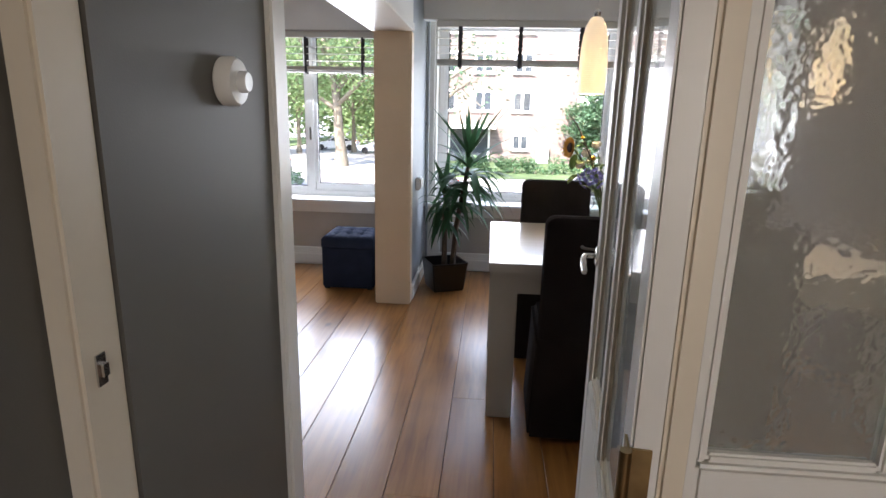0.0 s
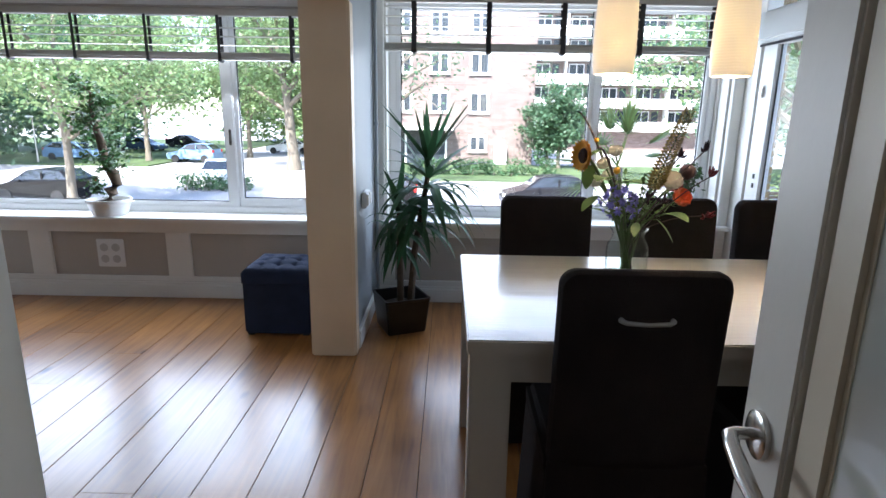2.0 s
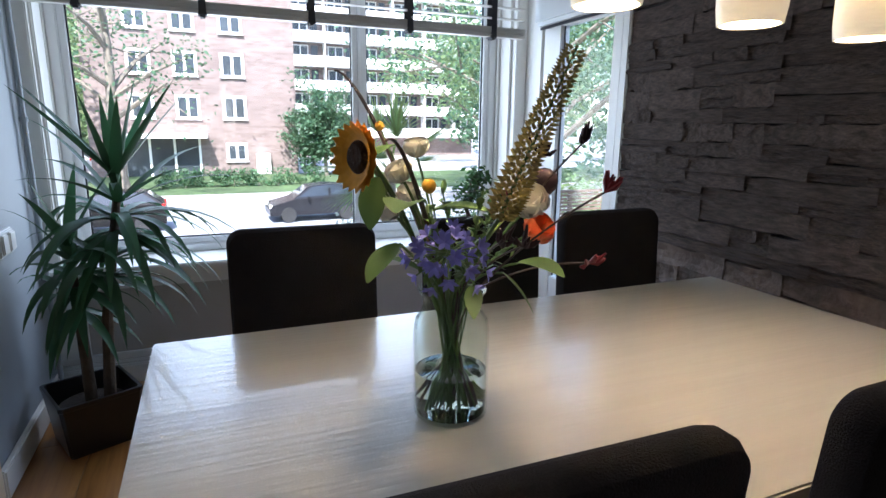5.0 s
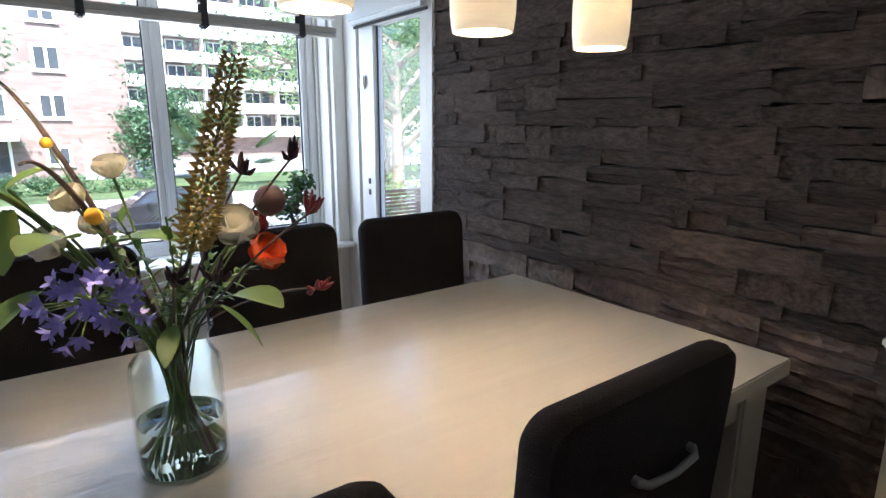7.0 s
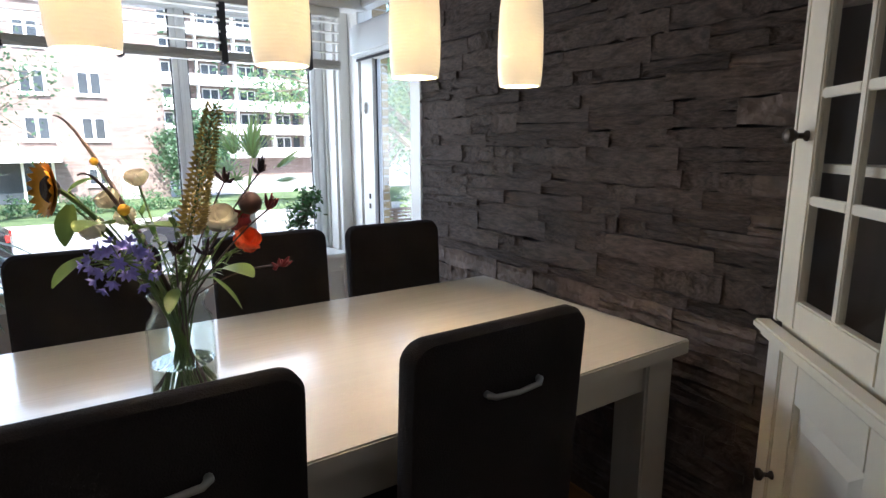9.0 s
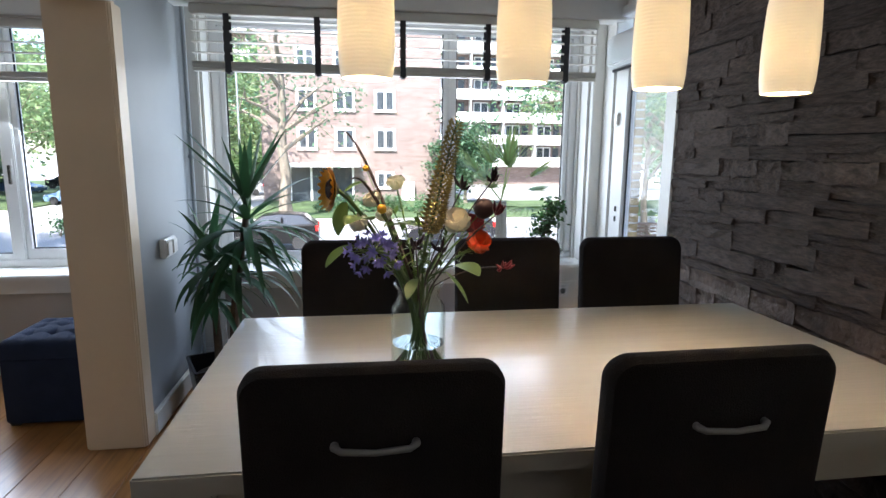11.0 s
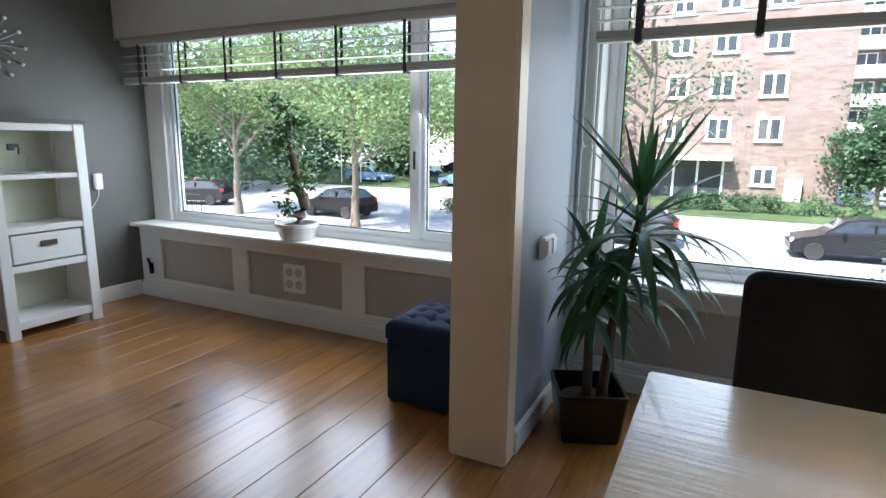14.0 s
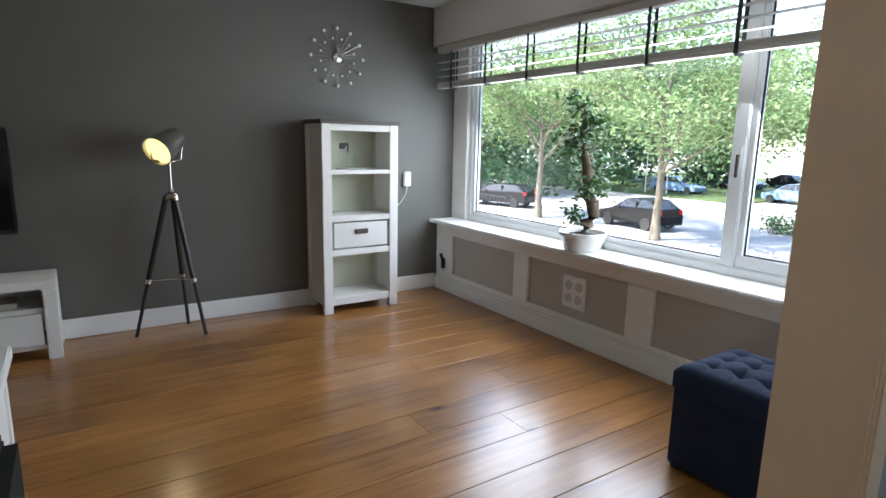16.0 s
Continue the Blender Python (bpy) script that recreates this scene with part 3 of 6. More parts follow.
# radiator outlet plate in the apron, four round sockets
def panel_socket(x, z):
    s = thing("wall_socket", "white square plate with four sockets in the apron", "socket", (x, YW + 0.02, z))
    boxes("plate", [((-0.10, -0.016, -0.105), (0.10, 0, 0.105))], M_pvc, s, 0.005)
    for a in (-0.043, 0.043):
        for c in (-0.043, 0.043):
            bm = bmesh.new()
            lathe(bm, [(0.030, 0), (0.030, 0.003), (0.024, 0.003), (0.022, 0.0008), (0.003, 0.0008)], 20, m=pose(a, -0.016, c, 90, 0, 0))
            part("outlet", bm, M_outlet, s)


panel_socket(-2.55, 0.325)
boxes_valve = bmesh.new()
bx(boxes_valve, (-4.06, YW - 0.035, 0.19), (-4.03, YW - 0.006, 0.28), 0.006)
tube(boxes_valve, [(-4.045, YW - 0.03, 0.27), (-4.045, YW - 0.045, 0.32)], 0.012)
tube(boxes_valve, [(-4.03, YW - 0.03, 0.22), (-4.0, YW - 0.045, 0.21)], 0.012)
tagged(part("radiator_valve", boxes_valve, M_black), "small black radiator valve on the white apron", "valve")
wall_switch("wall_socket", pose(1.72, YW - 0.005, 0.42, 0, 0, 0), "white double socket plate under the dining sill", 1, True)


# Dining table
def dining_table():
    t = thing("dining_table", "long white lacquered wooden dining table with square legs", "table", (0, 0, 0))
    bm = bmesh.new()
    bx(bm, (-0.01, 2.33, 0.716), (1.815, 3.30, 0.76), 0.004, 2)
    part("tabletop", bm, M_table, t)
    for lo, hi in (((0.115, 2.385, 0.61), (1.705, 2.41, 0.716)), ((0.115, 3.22, 0.61), (1.705, 3.245, 0.716)), ((0.015, 2.485, 0.61), (0.04, 3.145, 0.716)), ((1.78, 2.485, 0.61), (1.805, 3.145, 0.716))):
        boxes("apron", [(lo, hi)], M_table, t, 0.002)
    for x in (0.0, 1.685):
        for y in (2.37, 3.145):
            boxes("leg", [((x, y, 0), (x + 0.12, y + 0.115, 0.716))], M_table, t, 0.007)
    return t


dining_table()


# Fabric-covered chairs
def rounded_slab(bm, w, h, t, r, z0, bend=0.0, lean=0.0, y0=0.0):
    """Slab in the xz plane with round top corners, soft rim and a gentle bend."""
    out = []
    n = 8
    for cx, cz, a0 in ((w / 2 - r, h - r, 0), (-w / 2 + r, h - r, 90)):
        for i in range(n + 1):
            a = radians(a0 + 90 * i / n)
            out.append((cx + r * math.cos(a), cz + r * math.sin(a)))
    rr = 0.012
    for i in range(6):
        out.append((-w / 2, (h - r) * (1 - (i + 1) / 6)))
    for i in range(9):
        out.append((-w / 2 + w * (i + 1) / 9, 0))
    for i in range(5):
        out.append((w / 2, (h - r) * (i + 1) / 6))
    cz = h / 2
    layers = [(0.25, -t / 2 - 0.006), (0.7, -t / 2 - 0.004), (0.93, -t / 2), (0.975, -t / 2 + 0.004), (1.0, -t / 2 + 0.018), (1.0, t / 2 - 0.018), (0.975, t / 2 - 0.004), (0.93, t / 2), (0.7, t / 2 + 0.006), (0.25, t / 2 + 0.008)]
    rings = []
    for s, y in layers:
        ring = []
        for x, z in out:
            sx, sz = x * s, cz + (z - cz) * s
            yy = y0 + y + bend * (1 - (2 * sx / w) ** 2) + lean * (sz / h) ** 1.3
            ring.append(bm.verts.new((sx, yy, z0 + sz)))
        rings.append(ring)
    m = len(out)
    for a, b in zip(rings, rings[1:]):
        for i in range(m):
            bm.faces.new((a[i], a[(i + 1) % m], b[(i + 1) % m], b[i]))
    bm.faces.new(rings[0][::-1])
    bm.faces.new(rings[-1])


def dining_chair():
    """Seat faces +y; origin under the middle of the back."""
    c = thing("dining_chair", "black fabric-covered dining chair with a grey pull handle", "chair", (0, 0, 0), "chairs round the table")
    bm = bmesh.new()
    rounded_slab(bm, 0.415, 0.545, 0.058, 0.042, 0.455, bend=-0.012, lean=-0.03)
    part("backrest", bm, M_fabric, c, smooth=True)
    bm = bmesh.new()
    bx(bm, (-0.215, -0.03, 0.415), (0.215, 0.42, 0.49), 0.022, 3)
    part("seat", bm, M_fabric, c, smooth=True)
    for lo, hi, fx, fy in (((-0.21, -0.032, 0.02), (0.21, -0.018, 0.47), 0, -1), ((-0.21, 0.396, 0.02), (0.21, 0.41, 0.425), 0, 1), ((-0.212, -0.02, 0.02), (-0.198, 0.40, 0.425), -1, 0), ((0.198, -0.02, 0.02), (0.212, 0.40, 0.425), 1, 0)):
        bm = bmesh.new()
        vs = bx(bm, lo, hi, 0.003, 1)
        for v in bm.verts:
            k = max(0, 1 - v.co.z / 0.45)
            v.co.x += (fx * 0.018 + 0.010 * (v.co.x / 0.21) * abs(fy)) * k
            v.co.y += fy * 0.018 * k
        part("skirt_panel", bm, M_fabric, c)
    for lx in (-0.17, 0.17):
        for ly in (0.02, 0.36):
            boxes("leg", [((lx - 0.018, ly - 0.018, 0), (lx + 0.018, ly + 0.018, 0.42))], M_black, c, 0.003)
    bm = bmesh.new()
    y, z = -0.068, 0.880
    tube(bm, [(-0.062, y + 0.03, z + 0.004), (-0.062, y - 0.004, z + 0.004), (-0.052, y - 0.012, z + 0.001), (0, y - 0.016, z - 0.001), (0.052, y - 0.012, z + 0.001), (0.062, y - 0.004, z + 0.004), (0.062, y + 0.03, z + 0.004)], [0.0075, 0.0068, 0.0055, 0.005, 0.0055, 0.0068, 0.0075], 10)
    for s in (-1, 1):
        lathe(bm, [(0.012, 0.0), (0.012, 0.006), (0.008, 0.009)], 14, m=pose(0.062 * s, y + 0.022, z + 0.004, 90, 0, 0))
    part("pull_handle", bm, M_pull, c, "grey painted metal pull handle", True)
    return c


M_pull = mat("grey_painted_metal", (0.22, 0.22, 0.22), 0.4, metal=0.4, var=0.05)
ch = dining_chair()
ch.matrix_basis = pose(0.414, 2.24, 0, 0, 0, -1.0)
copy_thing(ch, pose(0.998, 2.232, 0, 0, 0, 0.8))
for x, y, r in ((0.382, 3.425, 179), (0.955, 3.43, 181), (1.448, 3.41, 180)):
    copy_thing(ch, pose(x, y, 0, 0, 0, r))


# Pendant lamps
def lamp_material(name, col, power):
    m = bpy.data.materials.new(name)
    m.use_nodes = True
    nt = m.node_tree
    b = nt.nodes["Principled BSDF"]
    b.inputs["Base Color"].default_value = (0.85, 0.80, 0.68, 1)
    b.inputs["Roughness"].default_value = 0.35
    tc = nt.nodes.new("ShaderNodeTexCoord")
    sep = nt.nodes.new("ShaderNodeSeparateXYZ")
    nt.links.new(tc.outputs["Object"], sep.inputs[0])
    wave = nt.nodes.new("ShaderNodeTexWave")
    wave.bands_direction = "Z"
    wave.inputs["Scale"].default_value, wave.inputs["Distortion"].default_value = 38, 1.2
    nt.links.new(tc.outputs["Object"], wave.inputs["Vector"])
    bp = nt.nodes.new("ShaderNodeBump")
    bp.inputs["Strength"].default_value, bp.inputs["Distance"].default_value = 0.15, 0.003
    nt.links.new(wave.outputs[0], bp.inputs["Height"])
    nt.links.new(bp.outputs[0], b.inputs["Normal"])
    b.inputs["Emission Color"].default_value = (*col, 1)
    b.inputs["Emission Strength"].default_value = power
    tr = nt.nodes.new("ShaderNodeBsdfTranslucent")
    tr.inputs[0].default_value = (0.95, 0.87, 0.67, 1)
    mx = nt.nodes.new("ShaderNodeMixShader")
    mx.inputs[0].default_value = 0.065
    nt.links.new(b.outputs[0], mx.inputs[1])
    nt.links.new(tr.outputs[0], mx.inputs[2])
    nt.links.new(mx.outputs[0], nt.nodes["Material Output"].inputs[0])
    return m


M_shade = lamp_material("lit_opal_shade", (1.0, 0.82, 0.55), 0.07)
M_bulb = mat("warm_bulb", (1, 0.9, 0.7), 0.5, emit=((1.0, 0.78, 0.45), 6.0), var=0.01)
M_cord = mat("white_cord", (0.7, 0.69, 0.66), 0.6, var=0.03)
lamp_rail = boxes("lamp_rail", [((0.28, 2.62, ZC - 0.035), (1.58, 2.68, ZC))], M_white, None, 0.006)
tagged(lamp_rail, "long white ceiling rail carrying four pendant lamps", "lamp rail")


def pendant():
    p = thing("pendant_lamp", "lit cream ribbed glass pendant lamp hanging over table", "lamp", (0, 0, 0), "pendant lamps")
    bm = bmesh.new()
    prof = [(0.056, 0.0), (0.0600, 0.03), (0.0615, 0.08), (0.0605, 0.14), (0.0575, 0.20), (0.052, 0.25), (0.042, 0.29), (0.026, 0.318), (0.014, 0.325)]
    inner = [(r - 0.004, z) for r, z in prof[:-1]][::-1]
    lathe(bm, prof + [(0.012, 0.321)] + inner + [(0.056, 0.0)], 36, cap=False)
    part("shade", bm, M_shade, p, smooth=True)
    bm = bmesh.new()
    lathe(bm, [(0.012, 0.315), (0.016, 0.32), (0.016, 0.345), (0.006, 0.355)], 16)
    part("cap", bm, M_steel, p, smooth=True)
    bm = bmesh.new()
    tube(bm, [(0, 0, 0.35), (0, 0, ZC - 0.03 - 1.475)], 0.0025, 6)
    part("cord", bm, M_cord, p)
    bm = bmesh.new()
    lathe(bm, [(0.004, 0.12), (0.022, 0.13), (0.028, 0.155), (0.022, 0.185), (0.013, 0.21), (0.013, 0.24)], 16)
    part("bulb", bm, M_bulb, p, smooth=True)
    return p


pl = pendant()
pl.matrix_basis = pose(0.413, 2.65, 1.481)
for x, z in ((0.762, 1.480), (1.088, 1.475), (1.422, 1.472)):
    copy_thing(pl, pose(x, 2.65, z))
for x in (0.413, 0.762, 1.088, 1.422):
    lp = new("pendant_glow", bpy.data.lights.new("pendant_glow", "POINT"))
    lp.data.energy, lp.data.color, lp.data.shadow_soft_size = 1.5, (1.0, 0.76, 0.48), 0.03
    lp.location = (x, 2.65, 1.565)


# Tufted ottoman
def ottoman():
    o = thing("ottoman", "navy blue tufted fabric cube ottoman on the floor", "ottoman", (-1.11, 4.365, 0))
    bm = bmesh.new()
    bx(bm, (-0.205, -0.205, 0.012), (0.205, 0.205, 0.345), 0.012, 3)
    part("body", bm, M_blue, o, smooth=True)
    bm = bmesh.new()
    N = 36
    g = [[None] * (N + 1) for _ in range(N + 1)]
    btn = [(a, b) for a in (-0.105, 0, 0.105) for b in (-0.105, 0, 0.105)]
    for i in range(N + 1):
        for j in range(N + 1):
            x, y = -0.207 + 0.414 * i / N, -0.207 + 0.414 * j / N
            e = max(abs(x), abs(y)) / 0.207
            z = 0.424 + 0.030 * (1 - e * e) - 0.022 * max(0, (e - 0.86) / 0.14) ** 2
            for a, b in btn:
                z -= 0.020 * math.exp(-((x - a) ** 2 + (y - b) ** 2) / 0.0007)
            cr = min(abs(x - a) for a in (-0.105, 0, 0.105)), min(abs(y - a) for a in (-0.105, 0, 0.105))
            z -= 0.005 * math.exp(-(cr[0] / 0.007) ** 2) + 0.005 * math.exp(-(cr[1] / 0.007) ** 2)
            g[i][j] = bm.verts.new((x, y, z))
    for i in range(N):
        for j in range(N):
            bm.faces.new((g[i][j], g[i + 1][j], g[i + 1][j + 1], g[i][j + 1]))
    rim = [g[i][0] for i in range(N + 1)] + [g[N][j] for j in range(1, N + 1)] + [g[i][N] for i in range(N - 1, -1, -1)] + [g[0][j] for j in range(N - 1, 0, -1)]
    low = [bm.verts.new((v.co.x, v.co.y, 0.338)) for v in rim]
    for i in range(len(rim)):
        k = (i + 1) % len(rim)
        bm.faces.new((rim[i], rim[k], low[k], low[i]))
    bm.faces.new(low)
    part("lid", bm, M_blue, o, "padded tufted lid", True)
    for a, b in btn:
        bm = bmesh.new()
        lathe(bm, [(0.010, 0.408), (0.010, 0.413), (0.005, 0.417)], 12, at=(a, b, 0))
        part("button", bm, M_blue, o, smooth=True)
    for a in (-0.17, 0.17):
        for b in (-0.17, 0.17):
            boxes("foot", [((a - 0.02, b - 0.02, 0), (a + 0.02, b + 0.02, 0.014))], M_black, o)


ottoman()


# Shelf cabinet in the living room
M_inside = mat("cream_inside", (0.62, 0.63, 0.50), 0.5, var=0.05, scale=4)
M_darktop = mat("dark_stained_wood", (0.07, 0.055, 0.045), 0.5, var=0.2, scale=3, stretch=(12, 1, 1))


def shelf_cabinet():
    c = thing("shelf_cabinet", "tall narrow white wooden shelf cabinet with dark top", "cabinet", (-3.838, 3.712, 0))
    W, D, H = 0.60, 0.335, 1.40
    # front faces +x; y runs 0..W, x runs -D..0
    boxes("top", [((-D - 0.004, -0.012, H - 0.028), (0.012, W + 0.012, H))], M_darktop, c, 0.004, "dark stained wooden top")
    for y in (0.0, W - 0.07):
        boxes("front_post", [((-0.045, y, 0), (0, y + 0.07, H - 0.028))], M_white, c, 0.004)
    for y in (0.0, W - 0.05):
        boxes("back_post", [((-D, y, 0), (-D + 0.045, y + 0.05, H - 0.028))], M_white, c, 0.004)
        boxes("side_panel", [((-D + 0.045, y + 0.012, 0.06), (-0.045, y + 0.034, H - 0.028))], M_white, c)
    boxes("back_panel", [((-D + 0.004, 0.05, 0.08), (-D + 0.014, W - 0.05, H - 0.03))], M_inside, c)
    for z0, z1 in ((0.06, 0.115), (0.43, 0.475), (0.68, 0.72), (1.02, 1.05), (H - 0.075, H - 0.029)):
        boxes("shelf", [((-D + 0.014, 0.034, z0), (-0.006, W - 0.034, z1))], M_white, c, 0.003)
    d = boxes("drawer", [((-0.28, 0.085, 0.487), (-0.010, W - 0.085, 0.668))], M_white, c, 0.004)
    boxes("drawer_handle", [((-0.012, W / 2 - 0.05, 0.585), (0.004, W / 2 + 0.05, 0.620))], M_darktop, d, 0.003, "dark metal cup pull")
    return c


shelf_cabinet()


def spray_bottle():
    b = thing("spray_bottle", "clear spray bottle with black trigger head on shelf", "bottle", (-3.99, 3.93, 1.062))
    bm = bmesh.new()
    lathe(bm, [(0.030, 0), (0.033, 0.004), (0.033, 0.09), (0.026, 0.11), (0.013, 0.125), (0.013, 0.135)], 20)
    part("body", bm, M_vase, b, smooth=True)
    bm = bmesh.new()
    bx(bm, (-0.014, -0.02, 0.135), (0.014, 0.02, 0.165), 0.004)
    bx(bm, (-0.010, -0.02, 0.155), (0.010, 0.045, 0.178), 0.003)
    bx(bm, (-0.006, 0.025, 0.115), (0.006, 0.033, 0.158), 0.002, m=pose(0, 0, 0, -6, 0, 0))
    part("trigger", bm, M_black, b)


spray_bottle()
bm = bmesh.new()
lathe(bm, [(0.02, 0), (0.105, 0.002), (0.115, 0.010), (0.108, 0.011), (0.02, 0.005)], 32, at=(-3.98, 3.99, 1.05))
tagged(part("plate", bm, M_pvc, smooth=True), "flat white round plate on the upper shelf", "plate")
bm = bmesh.new()
lathe(bm, [(0.018, 0), (0.024, 0.02), (0.022, 0.06), (0.012, 0.085), (0.015, 0.10), (0.012, 0.098), (0.010, 0.085), (0.018, 0.06), (0.018, 0.02)], 18, at=(-3.99, 4.03, 1.062), cap=True)
tagged(part("glass_jar", bm, M_vase, smooth=True), "small clear glass jar standing on the plate", "jar")


# Plug adapter with cable
def adapter():
    a = thing("wall_adapter", "white wall plug adapter with a thin hanging cable", "adapter", (XL, 4.575, 0.955))
    boxes("body", [((0, -0.03, -0.06), (0.035, 0.03, 0.06))], M_pvc, a, 0.006)
    bm = bmesh.new()
    tube(bm, [(0.02, 0, -0.055), (0.02, -0.01, -0.12), (0.02, -0.06, -0.19), (0.018, -0.13, -0.25), (0.015, -0.2, -0.31)], 0.003, 6)
    part("cable", bm, M_pvc, a, smooth=True)


adapter()


# Starburst wall clock
def wall_clock():
    c = thing("wall_clock", "silver starburst wall clock with balls on thin rods", "clock", (XL, 3.975, 1.86))
    bm = bmesh.new()
    lathe(bm, [(0.035, 0.0), (0.035, 0.02), (0.028, 0.024)], 24, m=pose(0, 0, 0, 0, 90, 0))
    part("hub", bm, M_steel, c, smooth=True)
    for k in range(24):
        a = 2 * math.pi * k / 24
        r = 0.205 if k % 2 == 0 else 0.135
        ca, sa = math.cos(a), math.sin(a)
        rod = bmesh.new()
        tube(rod, [(0.012, 0.03 * ca, 0.03 * sa), (0.016, r * ca, r * sa)], 0.0016, 5)
        ro = part("rod", rod, M_steel, c)
        ball = bmesh.new()
        bmesh.ops.create_uvsphere(ball, u_segments=12, v_segments=8, radius=0.0125 if k % 2 == 0 else 0.009)
        bmesh.ops.translate(ball, vec=(0.016, r * ca, r * sa), verts=ball.verts)
        part("ball", ball, M_chrome, ro, smooth=True)
    boxes("hour_hand", [((0.026, -0.004, -0.01), (0.028, 0.004, 0.08))], M_steel, c)
    boxes("minute_hand", [((0.029, -0.01, -0.003), (0.031, 0.11, 0.003))], M_steel, c)


M_chrome = mat("pearl_chrome", (0.85, 0.84, 0.80), 0.2, var=0.02)
wall_clock()


# Tripod floor lamp
M_nickel = mat("brushed_nickel", (0.40, 0.39, 0.36), 0.3, metal=1.0, var=0.08, scale=12)
M_leg = mat("black_stained_wood", (0.018, 0.015, 0.013), 0.4, var=0.2, scale=6)
M_lampin = mat("lit_lamp_inside", (0.9, 0.85, 0.6), 0.5, var=0.02, emit=((1.0, 0.80, 0.30), 0.3))


def floor_lamp():
    L = thing("floor_lamp", "black wooden tripod floor lamp with a nickel spotlight shade", "lamp", (-3.97, 2.75, 0))
    hub = Vector((0.0, 0.02, 0.90))
    bm = bmesh.new()
    lathe(bm, [(0.035, -0.02), (0.04, -0.008), (0.04, 0.012), (0.02, 0.02), (0.012, 0.04)], 20, at=hub)
    part("hub", bm, M_steel, L, smooth=True)
    feet = [(-0.03, -0.235), (0.13, 0.15), (-0.15, 0.09)]
    for fx, fy in feet:
        top = hub + Vector((fx * 0.12, (fy - 0.03) * 0.12, -0.005))
        foot = Vector((fx, fy, 0.0))
        lg = bmesh.new()
        mid = top.lerp(foot, 0.60)
        tube(lg, [top, mid], [0.016, 0.017], 8)
        tube(lg, [top.lerp(foot, 0.5), foot], [0.012, 0.011], 8)
        leg = part("leg", lg, M_leg, L, smooth=True)
        cl = bmesh.new()
        tube(cl, [top.lerp(foot, 0.585), top.lerp(foot, 0.615)], 0.021, 10)
        part("clamp", cl, M_steel, leg, smooth=True)
        cl = bmesh.new()
        tube(cl, [top, top.lerp(foot, 0.03)], 0.02, 10)
        part("ferrule", cl, M_steel, leg, smooth=True)
        rb = bmesh.new()
        tube(rb, [mid, (0, 0.02, mid.z)], 0.0025, 6)
        part("brace", rb, M_steel, L)
    bm = bmesh.new()
    tube(bm, [hub + Vector((0, 0, 0.03)), (0, 0.02, 1.10)], 0.007, 8)
    part("stem", bm, M_steel, L, smooth=True)
    m = Matrix.Translation((0.0, 0.01, 1.21)) @ (Vector((0.50, -0.52, -0.36)).to_track_quat("Z", "Y").to_matrix().to_4x4())
    bm = bmesh.new()
    lathe(bm, [(0.045, -0.11), (0.062, -0.105), (0.072, -0.06), (0.080, 0.0), (0.092, 0.095), (0.096, 0.10), (0.088, 0.098), (0.076, 0.0), (0.058, -0.1)], 32, m=m)
    part("shade", bm, M_nickel, L, "brushed nickel spotlight shade", True)
    bm = bmesh.new()
    lathe(bm, [(0.0865, 0.075), (0.05, 0.082), (0.002, 0.085)], 28, m=m)
    part("lit_lens", bm, M_lampin, L, "glowing warm lamp opening", True)
    bm = bmesh.new()
    tube(bm, [(0, 0.02, 1.10), (0.0, 0.09, 1.12), (0.0, 0.095, 1.205)], 0.006, 8)
    tube(bm, [(0, 0.02, 1.10), (0.0, -0.075, 1.12), (0.0, -0.08, 1.205)], 0.006, 8)
    part("yoke", bm, M_steel, L, smooth=True)
    sp = new("floor_lamp_glow", bpy.data.lights.new("floor_lamp_glow", "SPOT"))
    sp.data.energy, sp.data.color, sp.data.spot_size, sp.data.shadow_soft_size = 0.55, (1, 0.8, 0.5), radians(100), 0.05
    sp.matrix_world = look(Vector((-3.97, 2.76, 1.21)) + Vector((0.50, -0.52, -0.36)).normalized() * 0.115, Vector((-3.97, 2.76, 1.21)) + Vector((0.50, -0.52, -0.36)) * 2)


floor_lamp()


# Television, its stand, and a coffee table
tv = thing("television", "flat black television hung on the grey wall", "television", (XL + 0.03, 1.42, 0.99))
boxes("screen", [((0, -0.55, -0.30), (0.045, 0.55, 0.30))], M_black, tv, 0.006)
M_scr = mat("dark_screen", (0.01, 0.011, 0.012), 0.12, var=0.02)
boxes("display", [((0.0455, -0.535, -0.275), (0.047, 0.535, 0.285))], M_scr, tv)
boxes("bracket", [((-0.03, -0.2, -0.15), (0.0, 0.2, 0.15))], M_black, tv)


